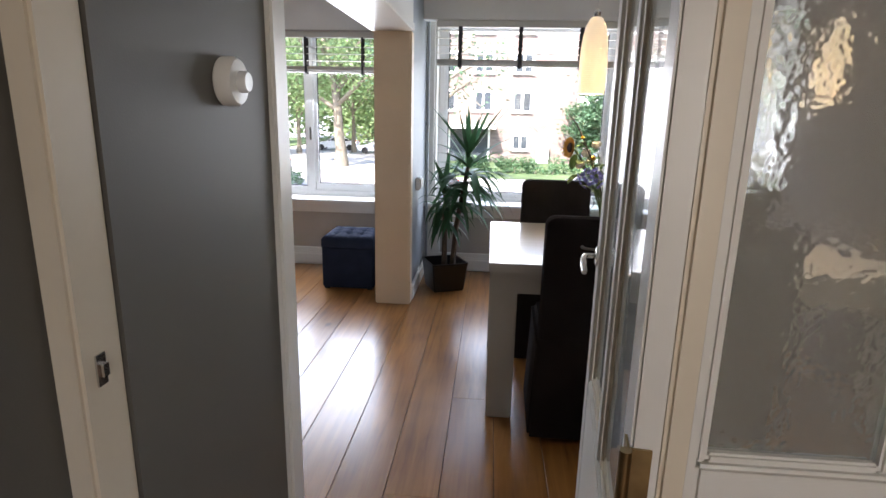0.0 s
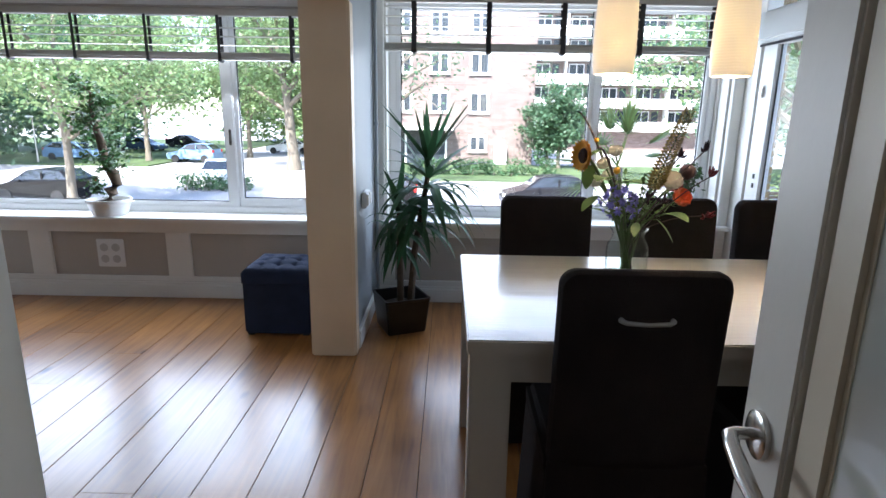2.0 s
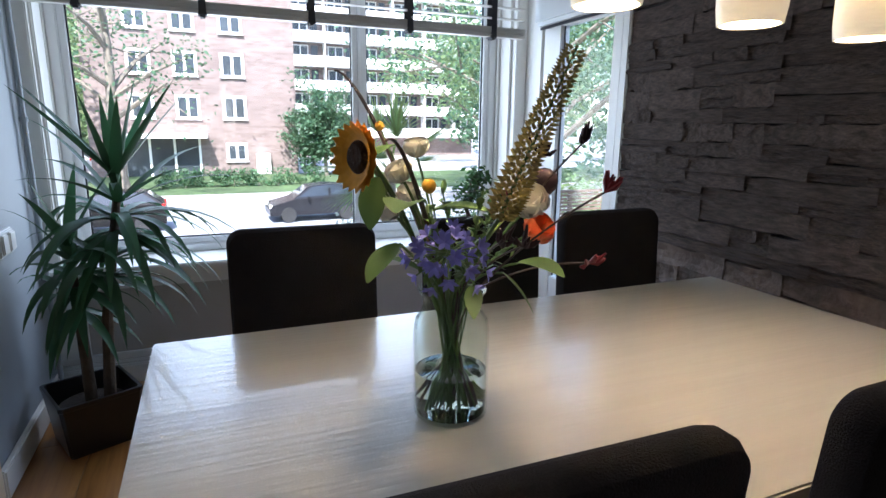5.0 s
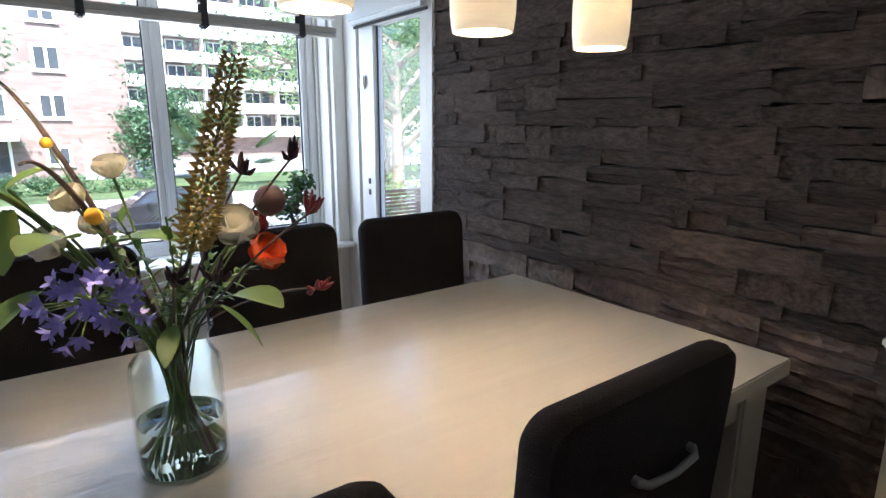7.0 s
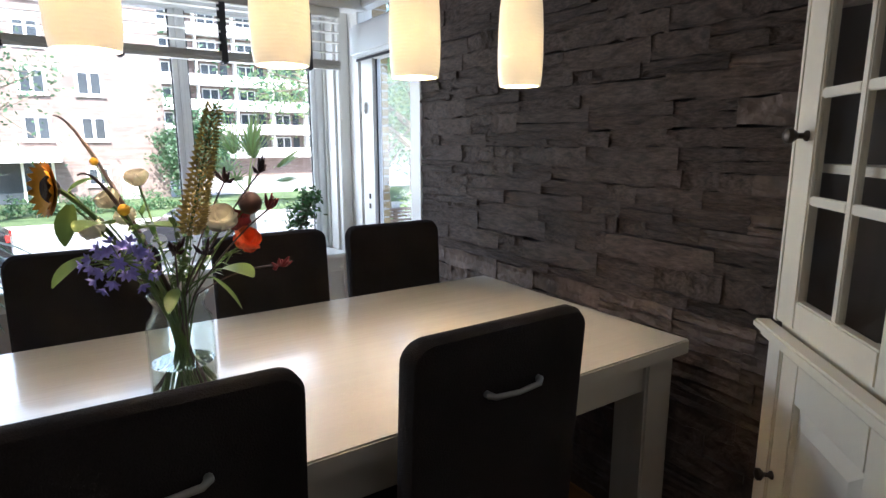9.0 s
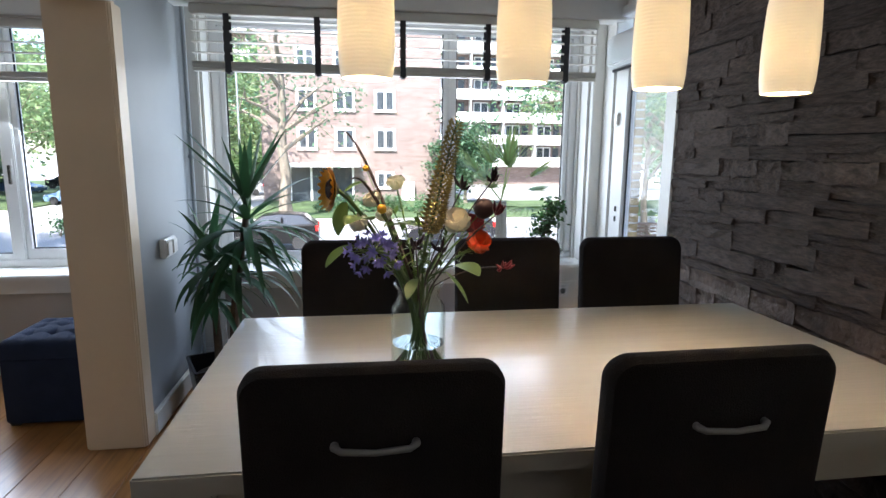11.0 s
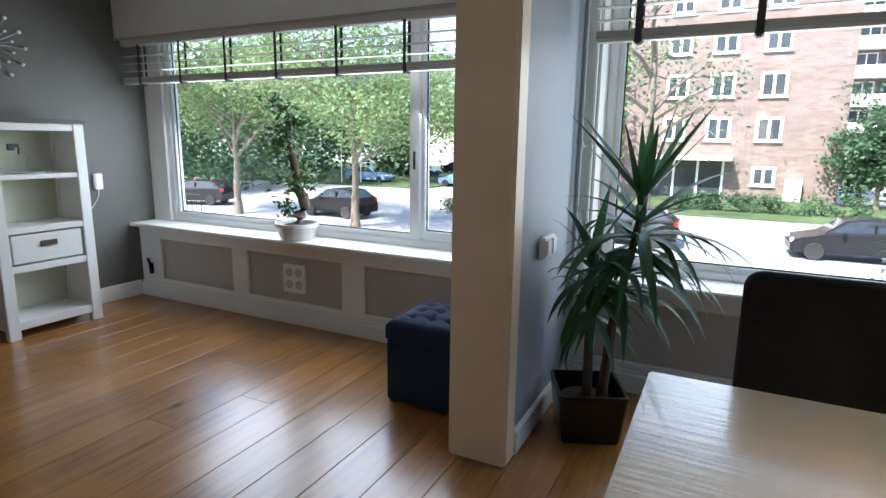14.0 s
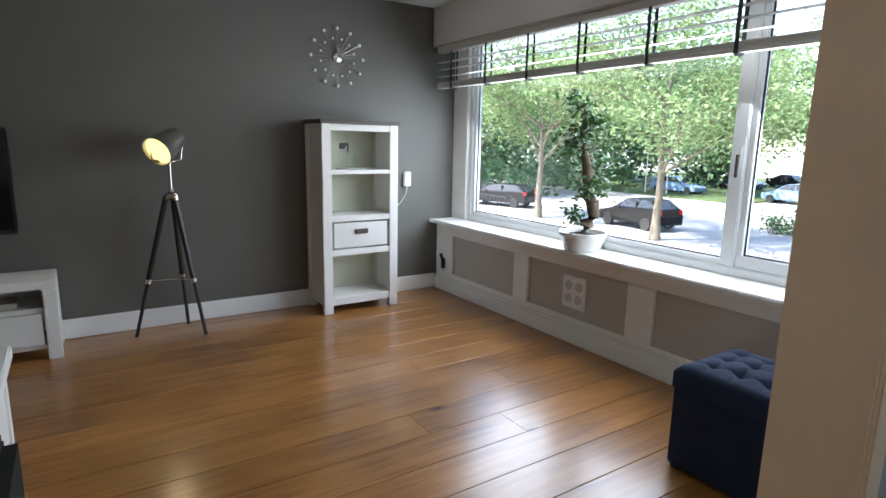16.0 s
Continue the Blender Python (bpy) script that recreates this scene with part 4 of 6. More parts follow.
def tv_stand():
    t = thing("tv_stand", "low white wooden television stand with an open shelf", "tv stand", (-4.15, 1.13, 0))
    L, D, H = 1.0, 0.33, 0.46
    boxes("top", [((0, 0.0, H - 0.05), (D, L, H))], M_white, t, 0.005)
    for y in (0.0, L - 0.07):
        for x in (0.0, D - 0.07):
            boxes("leg", [((x, y, 0), (x + 0.07, y + 0.07, H - 0.05))], M_white, t, 0.005)
        boxes("side_panel", [((0.07, y + 0.015, 0.06), (D - 0.07, y + 0.05, H - 0.05))], M_white, t)
    boxes("back_panel", [((0.0, 0.07, 0.06), (0.012, L - 0.07, H - 0.05))], M_white, t)
    boxes("shelf", [((0.012, 0.05, 0.275), (D - 0.03, L - 0.05, 0.30))], M_white, t)
    boxes("shelf", [((0.012, 0.05, 0.06), (D - 0.03, L - 0.05, 0.085))], M_white, t)
    for k in (0, 1):
        y0 = 0.08 + k * 0.43
        boxes("drawer_front", [((D - 0.032, y0, 0.09), (D - 0.01, y0 + 0.41, 0.272))], M_white, t, 0.003)


tv_stand()
tagged(boxes("media_box", [((-4.05, 1.78, 0.302), (-3.88, 1.94, 0.335))], M_greige, None, 0.004), "small grey media player box on the shelf", "media player")


def coffee_table():
    t = thing("coffee_table", "low white wooden coffee table with solid end panels", "table", (-2.55, 0.975, 0))
    W, L, H = 0.6, 1.02, 0.42
    boxes("top", [((-W / 2, 0, H - 0.055), (W / 2, L, H))], M_white, t, 0.006)
    for y in (0.03, L - 0.065):
        boxes("end_panel", [((-W / 2 + 0.07, y + 0.008, 0.04), (W / 2 - 0.07, y + 0.028, H - 0.055))], M_white, t, 0.003)
        for x in (-W / 2, W / 2 - 0.07):
            boxes("leg", [((x, y, 0), (x + 0.07, y + 0.036, H - 0.055))], M_white, t, 0.005)
    boxes("shelf", [((-W / 2 + 0.02, 0.066, 0.12), (W / 2 - 0.02, L - 0.066, 0.145))], M_white, t)


coffee_table()


# Dark armchair at the open side of the living room
def armchair():
    a = thing("armchair", "dark charcoal fabric armchair facing the television", "armchair", (-1.41, 1.495, 0))
    m = mat("charcoal_woven_fabric", (0.022, 0.022, 0.021), 0.92, var=0.15, scale=8, bump=0.4, bscale=350, spec=0.15, fine=0.25)
    boxes("seat", [((-0.30, -0.42, 0.16), (0.18, 0.42, 0.42))], m, a, 0.04, smooth=True)
    boxes("backrest", [((0.18, -0.42, 0.16), (0.38, 0.42, 0.78))], m, a, 0.04, smooth=True)
    for y in (-0.60, 0.42):
        boxes("armrest", [((-0.32, y, 0.10), (0.38, y + 0.18, 0.55))], m, a, 0.03, smooth=True)
    for x in (-0.28, 0.30):
        for y in (-0.56, 0.50):
            boxes("leg", [((x, y, 0), (x + 0.05, y + 0.05, 0.11))], M_black, a, 0.004)


armchair()


# Corner cupboard standing across the corner
def corner_cupboard():
    c = thing("corner_cupboard", "tall cream painted corner cupboard with small glazed panes", "cupboard", (1.885, 2.09, 0))
    ang = math.atan2(-0.73, -0.68)
    c.matrix_basis = pose(1.872, 2.138, 0, 0, 0, math.degrees(ang))
    # local x runs along the front away from the stone wall, local y points into the room, negative y to the corner
    W = 1.10

    def prism(name, pts, z0, z1, m):
        bm = bmesh.new()
        lo = [bm.verts.new((x, y, z0)) for x, y in pts]
        hi = [bm.verts.new((x, y, z1)) for x, y in pts]
        bm.faces.new(lo[::-1])
        bm.faces.new(hi)
        for i in range(len(pts)):
            k = (i + 1) % len(pts)
            bm.faces.new((lo[i], lo[k], hi[k], hi[i]))
        return part(name, bm, m, c)
    # the carcass behind the front, a five-cornered plan
    s = -1
    prism("carcass_base", [(0.02, 0), (W - 0.02, 0), (W - 0.02, 0.3), (W / 2, 0.62), (0.02, 0.03)], 0.0, 0.05, M_cream)
    prism("back_panel", [(0.015, 0.03), (W / 2, 0.60), (W - 0.02, 0.3), (W - 0.04, 0.3), (W / 2, 0.58), (0.04, 0.03)], 0.05, 2.08, M_darktop)
    prism("outer_panel", [(0.005, 0.03), (W / 2, 0.616), (W - 0.004, 0.3), (W - 0.017, 0.3), (W / 2, 0.603), (0.012, 0.03)], 0.05, 2.06, M_cream)
    prism("cornice", [(-0.01, -0.05), (W + 0.03, -0.05), (W + 0.03, 0.02), (-0.01, 0.02)], 2.0, 2.10, M_cream)
    prism("roof", [(0.02, 0), (W - 0.02, 0), (W - 0.02, 0.3), (W / 2, 0.6), (0.02, 0.03)], 2.06, 2.10, M_cream)
    for z in (1.25, 1.62):
        prism("shelf", [(0.05, 0.04), (W - 0.04, 0.04), (W - 0.04, 0.3), (W / 2, 0.57)], z, z + 0.02, M_cream)
    prism("middle_shelf", [(0.03, 0.012), (W - 0.04, 0.012), (W - 0.04, 0.3), (W / 2, 0.57)], 0.845, 0.865, M_cream)
    boxes("ledge", [((-0.008, -0.045, 0.838), (W + 0.02, 0.0, 0.862))], M_cream, c, 0.006, "moulded cream ledge with chipped paint")
    boxes("ledge_moulding", [((-0.005, -0.026, 0.815), (W + 0.005, -0.001, 0.838))], M_cream, c, 0.006)
    # lower part
    boxes("post", [((0, -0.004, 0), (0.075, 0.028, 0.815))], M_cream, c, 0.004)
    boxes("post", [((W - 0.075, -0.004, 0), (W, 0.028, 0.815))], M_cream, c, 0.004)
    boxes("plinth", [((0.075, 0.004, 0), (W - 0.075, 0.028, 0.09))], M_cream, c)
    for x0, x1 in ((0.08, W / 2 - 0.003), (W / 2 + 0.003, W - 0.08)):
        d = boxes("door", [((x0, 0.0, 0.095), (x0 + 0.085, 0.024, 0.80)), ((x1 - 0.085, 0.0, 0.095), (x1, 0.024, 0.80)), ((x0 + 0.085, 0.0, 0.095), (x1 - 0.085, 0.024, 0.19)), ((x0 + 0.085, 0.0, 0.70), (x1 - 0.085, 0.024, 0.80))], M_cream, c, 0.003)
        bm = bmesh.new()
        a0, a1, b0, b1 = x0 + 0.085, x1 - 0.085, 0.19, 0.70
        o = [bm.verts.new(p) for p in ((a0, 0.016, b0), (a1, 0.016, b0), (a1, 0.016, b1), (a0, 0.016, b1))]
        n = [bm.verts.new(p) for p in ((a0 + 0.045, 0.002, b0 + 0.045), (a1 - 0.045, 0.002, b0 + 0.045), (a1 - 0.045, 0.002, b1 - 0.045), (a0 + 0.045, 0.002, b1 - 0.045))]
        for i in range(4):
            bm.faces.new((o[i], o[(i + 1) % 4], n[(i + 1) % 4], n[i]))
        bm.faces.new(n)
        part("raised_panel", bm, M_cream, d)
    # upper glazed part
    boxes("post", [((0.0, 0.0, 0.862), (0.018, 0.03, 2.0))], M_cream, c, 0.003)
    boxes("post", [((W - 0.018, 0.0, 0.862), (W, 0.03, 2.0))], M_cream, c, 0.003)
    for k, (x0, x1) in enumerate(((0.02, W / 2 - 0.002), (W / 2 + 0.002, W - 0.02))):
        z0, z1, f = 0.868, 1.99, 0.095
        d = boxes("glazed_door", [((x0, 0.0, z0), (x0 + f, 0.026, z1)), ((x1 - f, 0.0, z0), (x1, 0.026, z1)), ((x0 + f, 0.0, z0), (x1 - f, 0.026, z0 + 0.075)), ((x0 + f, 0.0, z1 - 0.075), (x1 - f, 0.026, z1))], M_cream, c, 0.004)
        xm = (x0 + x1) / 2
        rows = [z0 + 0.075 + i * (z1 - z0 - 0.15) / 4 for i in range(5)]
        boxes("glazing_bar", [((xm - 0.011, 0.003, z0 + 0.075), (xm + 0.011, 0.022, z1 - 0.075))] + [((x0 + f, 0.0035, r - 0.011), (xm - 0.011, 0.0215, r + 0.011)) for r in rows[1:-1]] + [((xm + 0.011, 0.0035, r - 0.011), (x1 - f, 0.0215, r + 0.011)) for r in rows[1:-1]], M_cream, d, 0.003)
        for i in range(4):
            for a, b in ((x0 + f, xm - 0.011), (xm + 0.011, x1 - f)):
                boxes("pane", [((a, 0.010, rows[i] + 0.011), (b, 0.014, rows[i + 1] - 0.011))], M_pane, d)
        if k == 0:
            bm = bmesh.new()
            lathe(bm, [(0.013, 0), (0.013, 0.004), (0.007, 0.01), (0.007, 0.022), (0.013, 0.028), (0.019, 0.036), (0.018, 0.046), (0.010, 0.052)], 18, m=pose(x0 + 0.058, 0.0, 1.335, 90, 0, 0))
            part("knob", bm, M_bronze, d, "dark bronze door knob", True)
    bm = bmesh.new()
    lathe(bm, [(0.011, 0), (0.011, 0.004), (0.006, 0.01), (0.006, 0.02), (0.016, 0.03), (0.016, 0.038), (0.008, 0.043)], 16, m=pose(0.10, 0.0, 0.47, 90, 0, 0))
    part("knob", bm, M_bronze, c, "dark bronze door knob", True)
    return c


M_bronze = mat("dark_bronze", (0.07, 0.055, 0.045), 0.4, metal=0.9, var=0.2, scale=20)
corner_cupboard()

# invented pane, out of view, closing the back wall opening by the fill lamp
hall_pane = st("window_3_unseen", [((0.45, YB - 0.1, 0.8), (1.05, YB - 0.09, 1.9))], M_pane, "plain pane added in the unseen back wall of the hall")
hall_pane.visible_shadow = False

# ---------------- Outside ----------------
GZ = -2.7
M_asphalt = mat("pale_paved_ground", (0.33, 0.325, 0.32), 0.9, var=0.15, scale=0.4, bump=0.2, bscale=60)
M_paving = mat("concrete_paving", (0.34, 0.33, 0.31), 0.9, var=0.12, scale=0.8, bump=0.2, bscale=40)
M_grass = mat("lawn_grass", (0.055, 0.09, 0.03), 0.95, var=0.35, scale=0.6, bump=0.5, bscale=50)


def leaf_mat(name, col, trans=0.45, rnd=0.35, single=False):
    m = bpy.data.materials.new(name)
    m.use_nodes = True
    nt = m.node_tree
    nt.nodes.clear()
    out = nt.nodes.new("ShaderNodeOutputMaterial")
    mix = nt.nodes.new("ShaderNodeMixShader")
    mix.inputs[0].default_value = trans
    d = nt.nodes.new("ShaderNodeBsdfPrincipled")
    d.inputs["Roughness"].default_value = 0.5
    t = nt.nodes.new("ShaderNodeBsdfTranslucent")
    pick = nt.nodes.new("ShaderNodeObjectInfo" if single else "ShaderNodeNewGeometry").outputs["Random" if single else "Random Per Island"]
    hs = nt.nodes.new("ShaderNodeHueSaturation")
    hs.inputs["Color"].default_value = (*col, 1)
    ma = nt.nodes.new("ShaderNodeMath")
    ma.operation = "MULTIPLY_ADD"
    ma.inputs[1].default_value, ma.inputs[2].default_value = 2 * rnd, 1 - rnd
    nt.links.new(pick, ma.inputs[0])
    nt.links.new(ma.outputs[0], hs.inputs["Value"])
    hue = nt.nodes.new("ShaderNodeMath")
    hue.operation = "MULTIPLY_ADD"
    hue.inputs[1].default_value, hue.inputs[2].default_value = 0.05, 0.475
    nt.links.new(pick, hue.inputs[0])
    nt.links.new(hue.outputs[0], hs.inputs["Hue"])
    nt.links.new(hs.outputs[0], d.inputs["Base Color"])
    nt.links.new(hs.outputs[0], t.inputs["Color"])
    nt.links.new(d.outputs[0], mix.inputs[1])
    nt.links.new(t.outputs[0], mix.inputs[2])
    nt.links.new(mix.outputs[0], out.inputs[0])
    return m


M_tree = leaf_mat("sunlit_tree_leaf", (0.19, 0.27, 0.115), 0.5)
M_tree2 = leaf_mat("dark_tree_leaf", (0.075, 0.15, 0.075))
M_hedge = leaf_mat("hedge_leaf", (0.07, 0.14, 0.06), 0.3)
M_bark = mat("grey_brown_bark", (0.17, 0.145, 0.11), 0.9, var=0.3, scale=3, bump=0.8, bscale=18, stretch=(3, 3, 0.6))

ground = st("ground", [((-400, 5.45, GZ - 0.3), (400, 600, GZ))], M_asphalt, "sunlit grey asphalt parking ground")
road = st("road", [((-60, 23.5, GZ), (60, 31.5, GZ + 0.006))], mat("pale_road", (0.27, 0.275, 0.29), 0.9, var=0.1, scale=0.5, bump=0.2, bscale=50), "pale grey street in full sun")
pavement = st("pavement", [((-7.5, 31.6, GZ), (60, 35.0, GZ + 0.12)), ((-8, 9.5, GZ), (60, 21.0, GZ + 0.12))], M_paving, "raised concrete paving with kerb")
lawn = st("lawn", [((-7.0, 35.05, GZ), (60, 47, GZ + 0.15)), ((-90, 42, GZ), (-22, 80, GZ + 0.1)), ((3.5, 9.8, GZ + 0.12), (40, 20.5, GZ + 0.16))], M_grass, "mown green lawn beside the pavement")


def leaf_cloud(rng, centers, n, spread, size):
    """Vertices and faces of many small leaf quads scattered round the centres."""
    V, F = [], []
    for _ in range(n):
        c = centers[rng.randrange(len(centers))]
        p = Vector(c[:3]) + Vector((rng.gauss(0, 1), rng.gauss(0, 1), rng.gauss(0, 0.75))) * spread * c[3]
        a = Vector((rng.gauss(0, 1), rng.gauss(0, 1), rng.gauss(0, 0.6))).normalized()
        b = a.cross(Vector((rng.gauss(0, 1), rng.gauss(0, 1), rng.gauss(0, 1)))).normalized()
        s = size * rng.uniform(0.6, 1.3)
        k = len(V)
        V += [p - a * s, p + b * s * 0.5, p + a * s, p - b * s * 0.5]
        F.append((k, k + 1, k + 2, k + 3))
    return V, F


def mesh_part(name, V, F, material, parent=None, kind=""):
    me = bpy.data.meshes.new(name)
    me.from_pydata([tuple(v) for v in V], [], F)
    me.materials.append(material)
    ob = new(name, me)
    if parent is not None:
        ob.parent = parent
    return ob


def tree(x, y, h, seed, label, trunk_r=0.17, leaves=5000, leaf=0.16, crown_from=0.42, wide=0.33, leafmat=None, lean=0.0, z0=GZ):
    rng = random.Random(seed)
    t = thing("tree", label, "tree", (x, y, z0))
    bm = bmesh.new()
    pts = [Vector((lean * (k / 7) ** 1.5 * h * 0.5 + rng.gauss(0, 0.03) * h * 0.12, rng.gauss(0, 0.02) * h * 0.1, h * 0.62 * k / 7)) for k in range(8)]
    pts[0] = Vector((0, 0, 0))
    tube(bm, pts, [trunk_r * (1.35 if k == 0 else 1 - 0.085 * k) for k in range(8)], 10)
    ends = []
    for k in range(9):
        base = pts[4 + k % 4].lerp(pts[3 + k % 4], rng.random())
        a = 2 * math.pi * k / 9 + rng.uniform(-0.4, 0.4)
        L = h * wide * rng.uniform(0.7, 1.15)
        up = rng.uniform(0.45, 1.0)
        e = base + Vector((math.cos(a) * L, math.sin(a) * L, L * up))
        mid = base.lerp(e, 0.5) + Vector((0, 0, 0.06 * L)) + Vector((rng.gauss(0, 0.05), rng.gauss(0, 0.05), 0)) * L
        tube(bm, [base, mid, e], [trunk_r * 0.42, trunk_r * 0.28, trunk_r * 0.10], 6)
        ends += [mid, e]
        for j in range(3):
            f = mid.lerp(e, rng.random()) + Vector((rng.gauss(0, 0.3), rng.gauss(0, 0.3), rng.gauss(0.05, 0.2))) * L
            tube(bm, [mid.lerp(e, rng.uniform(0, 0.7)), f], [trunk_r * 0.14, trunk_r * 0.05], 5)
            ends.append(f)
    part("trunk", bm, M_bark, t, smooth=True)
    cen = [(*e, rng.uniform(0.6, 1.25)) for e in ends]
    for _ in range(10):
        a = rng.uniform(0, 6.28)
        r = h * wide * rng.uniform(0.2, 1.1)
        cen.append((pts[7].x + r * math.cos(a), r * math.sin(a), h * rng.uniform(crown_from + 0.12, 0.98), rng.uniform(0.6, 1.2)))
    V, F = leaf_cloud(rng, cen, leaves, h * 0.075, leaf)
    mesh_part("crown", V, F, leafmat or M_tree, t)
    return t


LT = "green leafy street tree with a forked pale trunk"
tree(-22.9, 23.5, 10, 3, LT, 0.2, 15000, 0.10, wide=0.36)
tree(-15.05, 23.05, 10, 4, LT, 0.2, 17000, 0.10, wide=0.38)
tree(-11.1, 41.3, 15, 5, "tall street tree with a thick pale leaning trunk", 0.42, 9000, 0.17, wide=0.30, lean=-0.12)
tree(-3.9, 34.3, 15, 6, "tall plane tree with a bare grey trunk", 0.36, 1500, 0.13, crown_from=0.72, wide=0.22, leafmat=M_tree2)
tree(-24, 46, 11, 7, LT, 0.22, 9000, 0.18, wide=0.38)
tree(-18, 52, 11, 8, LT, 0.22, 9000, 0.18, wide=0.38)
tree(-34, 40, 12, 9, LT, 0.22, 9000, 0.18, wide=0.4)
tree(-13.5, 55, 12, 10, LT, 0.22, 8000, 0.2, wide=0.38)
tree(-37, 30, 12, 13, LT, 0.22, 9000, 0.18, wide=0.4)
tree(14.0, 27.0, 10, 11, "bright green garden tree with a spreading crown", 0.18, 14000, 0.11, crown_from=0.2, wide=0.4)
tree(19.0, 33.0, 12, 12, "bright green garden tree with a spreading crown", 0.2, 11000, 0.14, crown_from=0.2, wide=0.4)
tree(11.5, 19.7, 11, 14, "garden tree with a pale forked trunk", 0.32, 9000, 0.09, crown_from=0.5, wide=0.36, leafmat=M_tree2)
tree(24.0, 25.0, 12, 15, "dark green garden tree behind the lawn", 0.25, 10000, 0.15, crown_from=0.15, wide=0.4, leafmat=M_tree2)
tree(8.4, 44.5, 7.5, 16, "dark green conical shrub tree beside the brick building", 0.15, 7000, 0.15, crown_from=0.05, wide=0.2, leafmat=M_tree2)
tree(7.6, 45.0, 5.0, 17, "dark green conical shrub tree beside the brick building", 0.12, 5000, 0.14, crown_from=0.02, wide=0.25, leafmat=M_tree2)


def wood(name, x0, x1, y0, y1, h, n, leaf, seed, label, m):
    rng = random.Random(seed)
    cen = []
    for _ in range(160):
        z = h * rng.random() ** 0.8
        cen.append((rng.uniform(x0, x1), rng.uniform(y0, y1), GZ + z, rng.uniform(0.7, 1.3)))
    V, F = leaf_cloud(rng, cen, n, 1.1, leaf)
    return tagged(mesh_part(name, V, F, m), label, "woods", "", "stuff")


wood("far_woods", -75, -26, 46, 62, 13, 30000, 0.34, 21, "dense dark green woods behind the parking", M_tree2)
wood("far_woods", -60, -32, 26, 44, 9, 15000, 0.3, 22, "dense dark green woods behind the parking", M_tree2)
wood("far_woods", -28, -10, 66, 84, 15, 18000, 0.36, 23, "sunlit green woods behind the cars", M_tree)
wood("far_woods", 22, 60, 28, 62, 15, 20000, 0.36, 24, "green woods behind the garden", M_tree2)


def hedge(x0, x1, y0, y1, h, n, seed, label, m=None, leaf=0.09):
    rng = random.Random(seed)
    V, F = [], []
    hd = thing("hedge", label, "hedge", ((x0 + x1) / 2, (y0 + y1) / 2, GZ + 0.1))
    cen = [(rng.uniform(x0, x1) - (x0 + x1) / 2, rng.uniform(y0, y1) - (y0 + y1) / 2, h * rng.uniform(0.1, 0.85), 0.5) for _ in range(90)]
    V, F = leaf_cloud(rng, cen, n, 0.35, leaf)
    mesh_part("foliage", V, F, m or M_hedge, hd)
    bm = bmesh.new()
    for _ in range(14):
        c = cen[rng.randrange(len(cen))]
        tube(bm, [(c[0], c[1], -0.1), (c[0] + 0.1, c[1], c[2])], [0.03, 0.012], 5)
    part("stems", bm, M_bark, hd)


hedge(-2.5, 7.0, 38.0, 39.4, 1.2, 4500, 31, "low green hedge in front of the brick building")
hedge(-14, -10.5, 29.6, 30.8, 0.7, 1500, 32, "low round shrub on the sunny parking")
hedge(3.5, 9.0, 8.6, 10.4, 2.9, 6500, 33, "bright green garden shrubs below the terrace", M_tree, 0.06)
hedge(6.0, 14.0, 11.6, 13.2, 3.0, 6500, 34, "flowering garden shrubs beyond the side door", M_tree, 0.06)
hedge(2.2, 4.6, 10.8, 12.0, 2.6, 4500, 35, "white flowering shrub in the garden", leaf_mat("pale_flower", (0.55, 0.55, 0.42), 0.3, 0.3), 0.05)


# Brick building over the street
def brick_mat(name, c1, c2, mortar, scale):
    m = bpy.data.materials.new(name)
    m.use_nodes = True
    nt = m.node_tree
    b = nt.nodes["Principled BSDF"]
    b.inputs["Roughness"].default_value = 0.9
    tc = nt.nodes.new("ShaderNodeTexCoord")
    mp = nt.nodes.new("ShaderNodeMapping")
    mp.inputs["Rotation"].default_value = (radians(90), 0, 0)
    br = nt.nodes.new("ShaderNodeTexBrick")
    br.inputs["Color1"].default_value, br.inputs["Color2"].default_value, br.inputs["Mortar"].default_value = (*c1, 1), (*c2, 1), (*mortar, 1)
    br.inputs["Scale"].default_value = scale
    br.inputs["Mortar Size"].default_value = 0.012
    br.inputs["Brick Width"].default_value, br.inputs["Row Height"].default_value = 0.5, 0.16
    nt.links.new(tc.outputs["Object"], mp.inputs[0])
    nt.links.new(mp.outputs[0], br.inputs["Vector"])
    n = nt.nodes.new("ShaderNodeTexNoise")
    n.inputs["Scale"].default_value = 0.5
    nt.links.new(tc.outputs["Object"], n.inputs["Vector"])
    hs = nt.nodes.new("ShaderNodeHueSaturation")
    ma = nt.nodes.new("ShaderNodeMath")
    ma.operation = "MULTIPLY_ADD"
    ma.inputs[1].default_value, ma.inputs[2].default_value = 0.5, 0.75
    nt.links.new(n.outputs[0], ma.inputs[0])
    nt.links.new(ma.outputs[0], hs.inputs["Value"])
    nt.links.new(br.outputs[0], hs.inputs["Color"])
    nt.links.new(hs.outputs[0], b.inputs["Base Color"])
    return m


M_brick = brick_mat("sunlit_brown_brick", (0.160, 0.118, 0.104), (0.228, 0.172, 0.153), (0.20, 0.17, 0.155), 0.9)
M_dkglass = mat("dark_window_glass", (0.045, 0.055, 0.065), 0.2, var=0.3, scale=0.5, spec=0.3)
M_plaster = mat("white_plaster", (0.74, 0.74, 0.72), 0.8, var=0.05, scale=0.8)
M_roof = mat("grey_roof_felt", (0.12, 0.12, 0.12), 0.9, var=0.1)


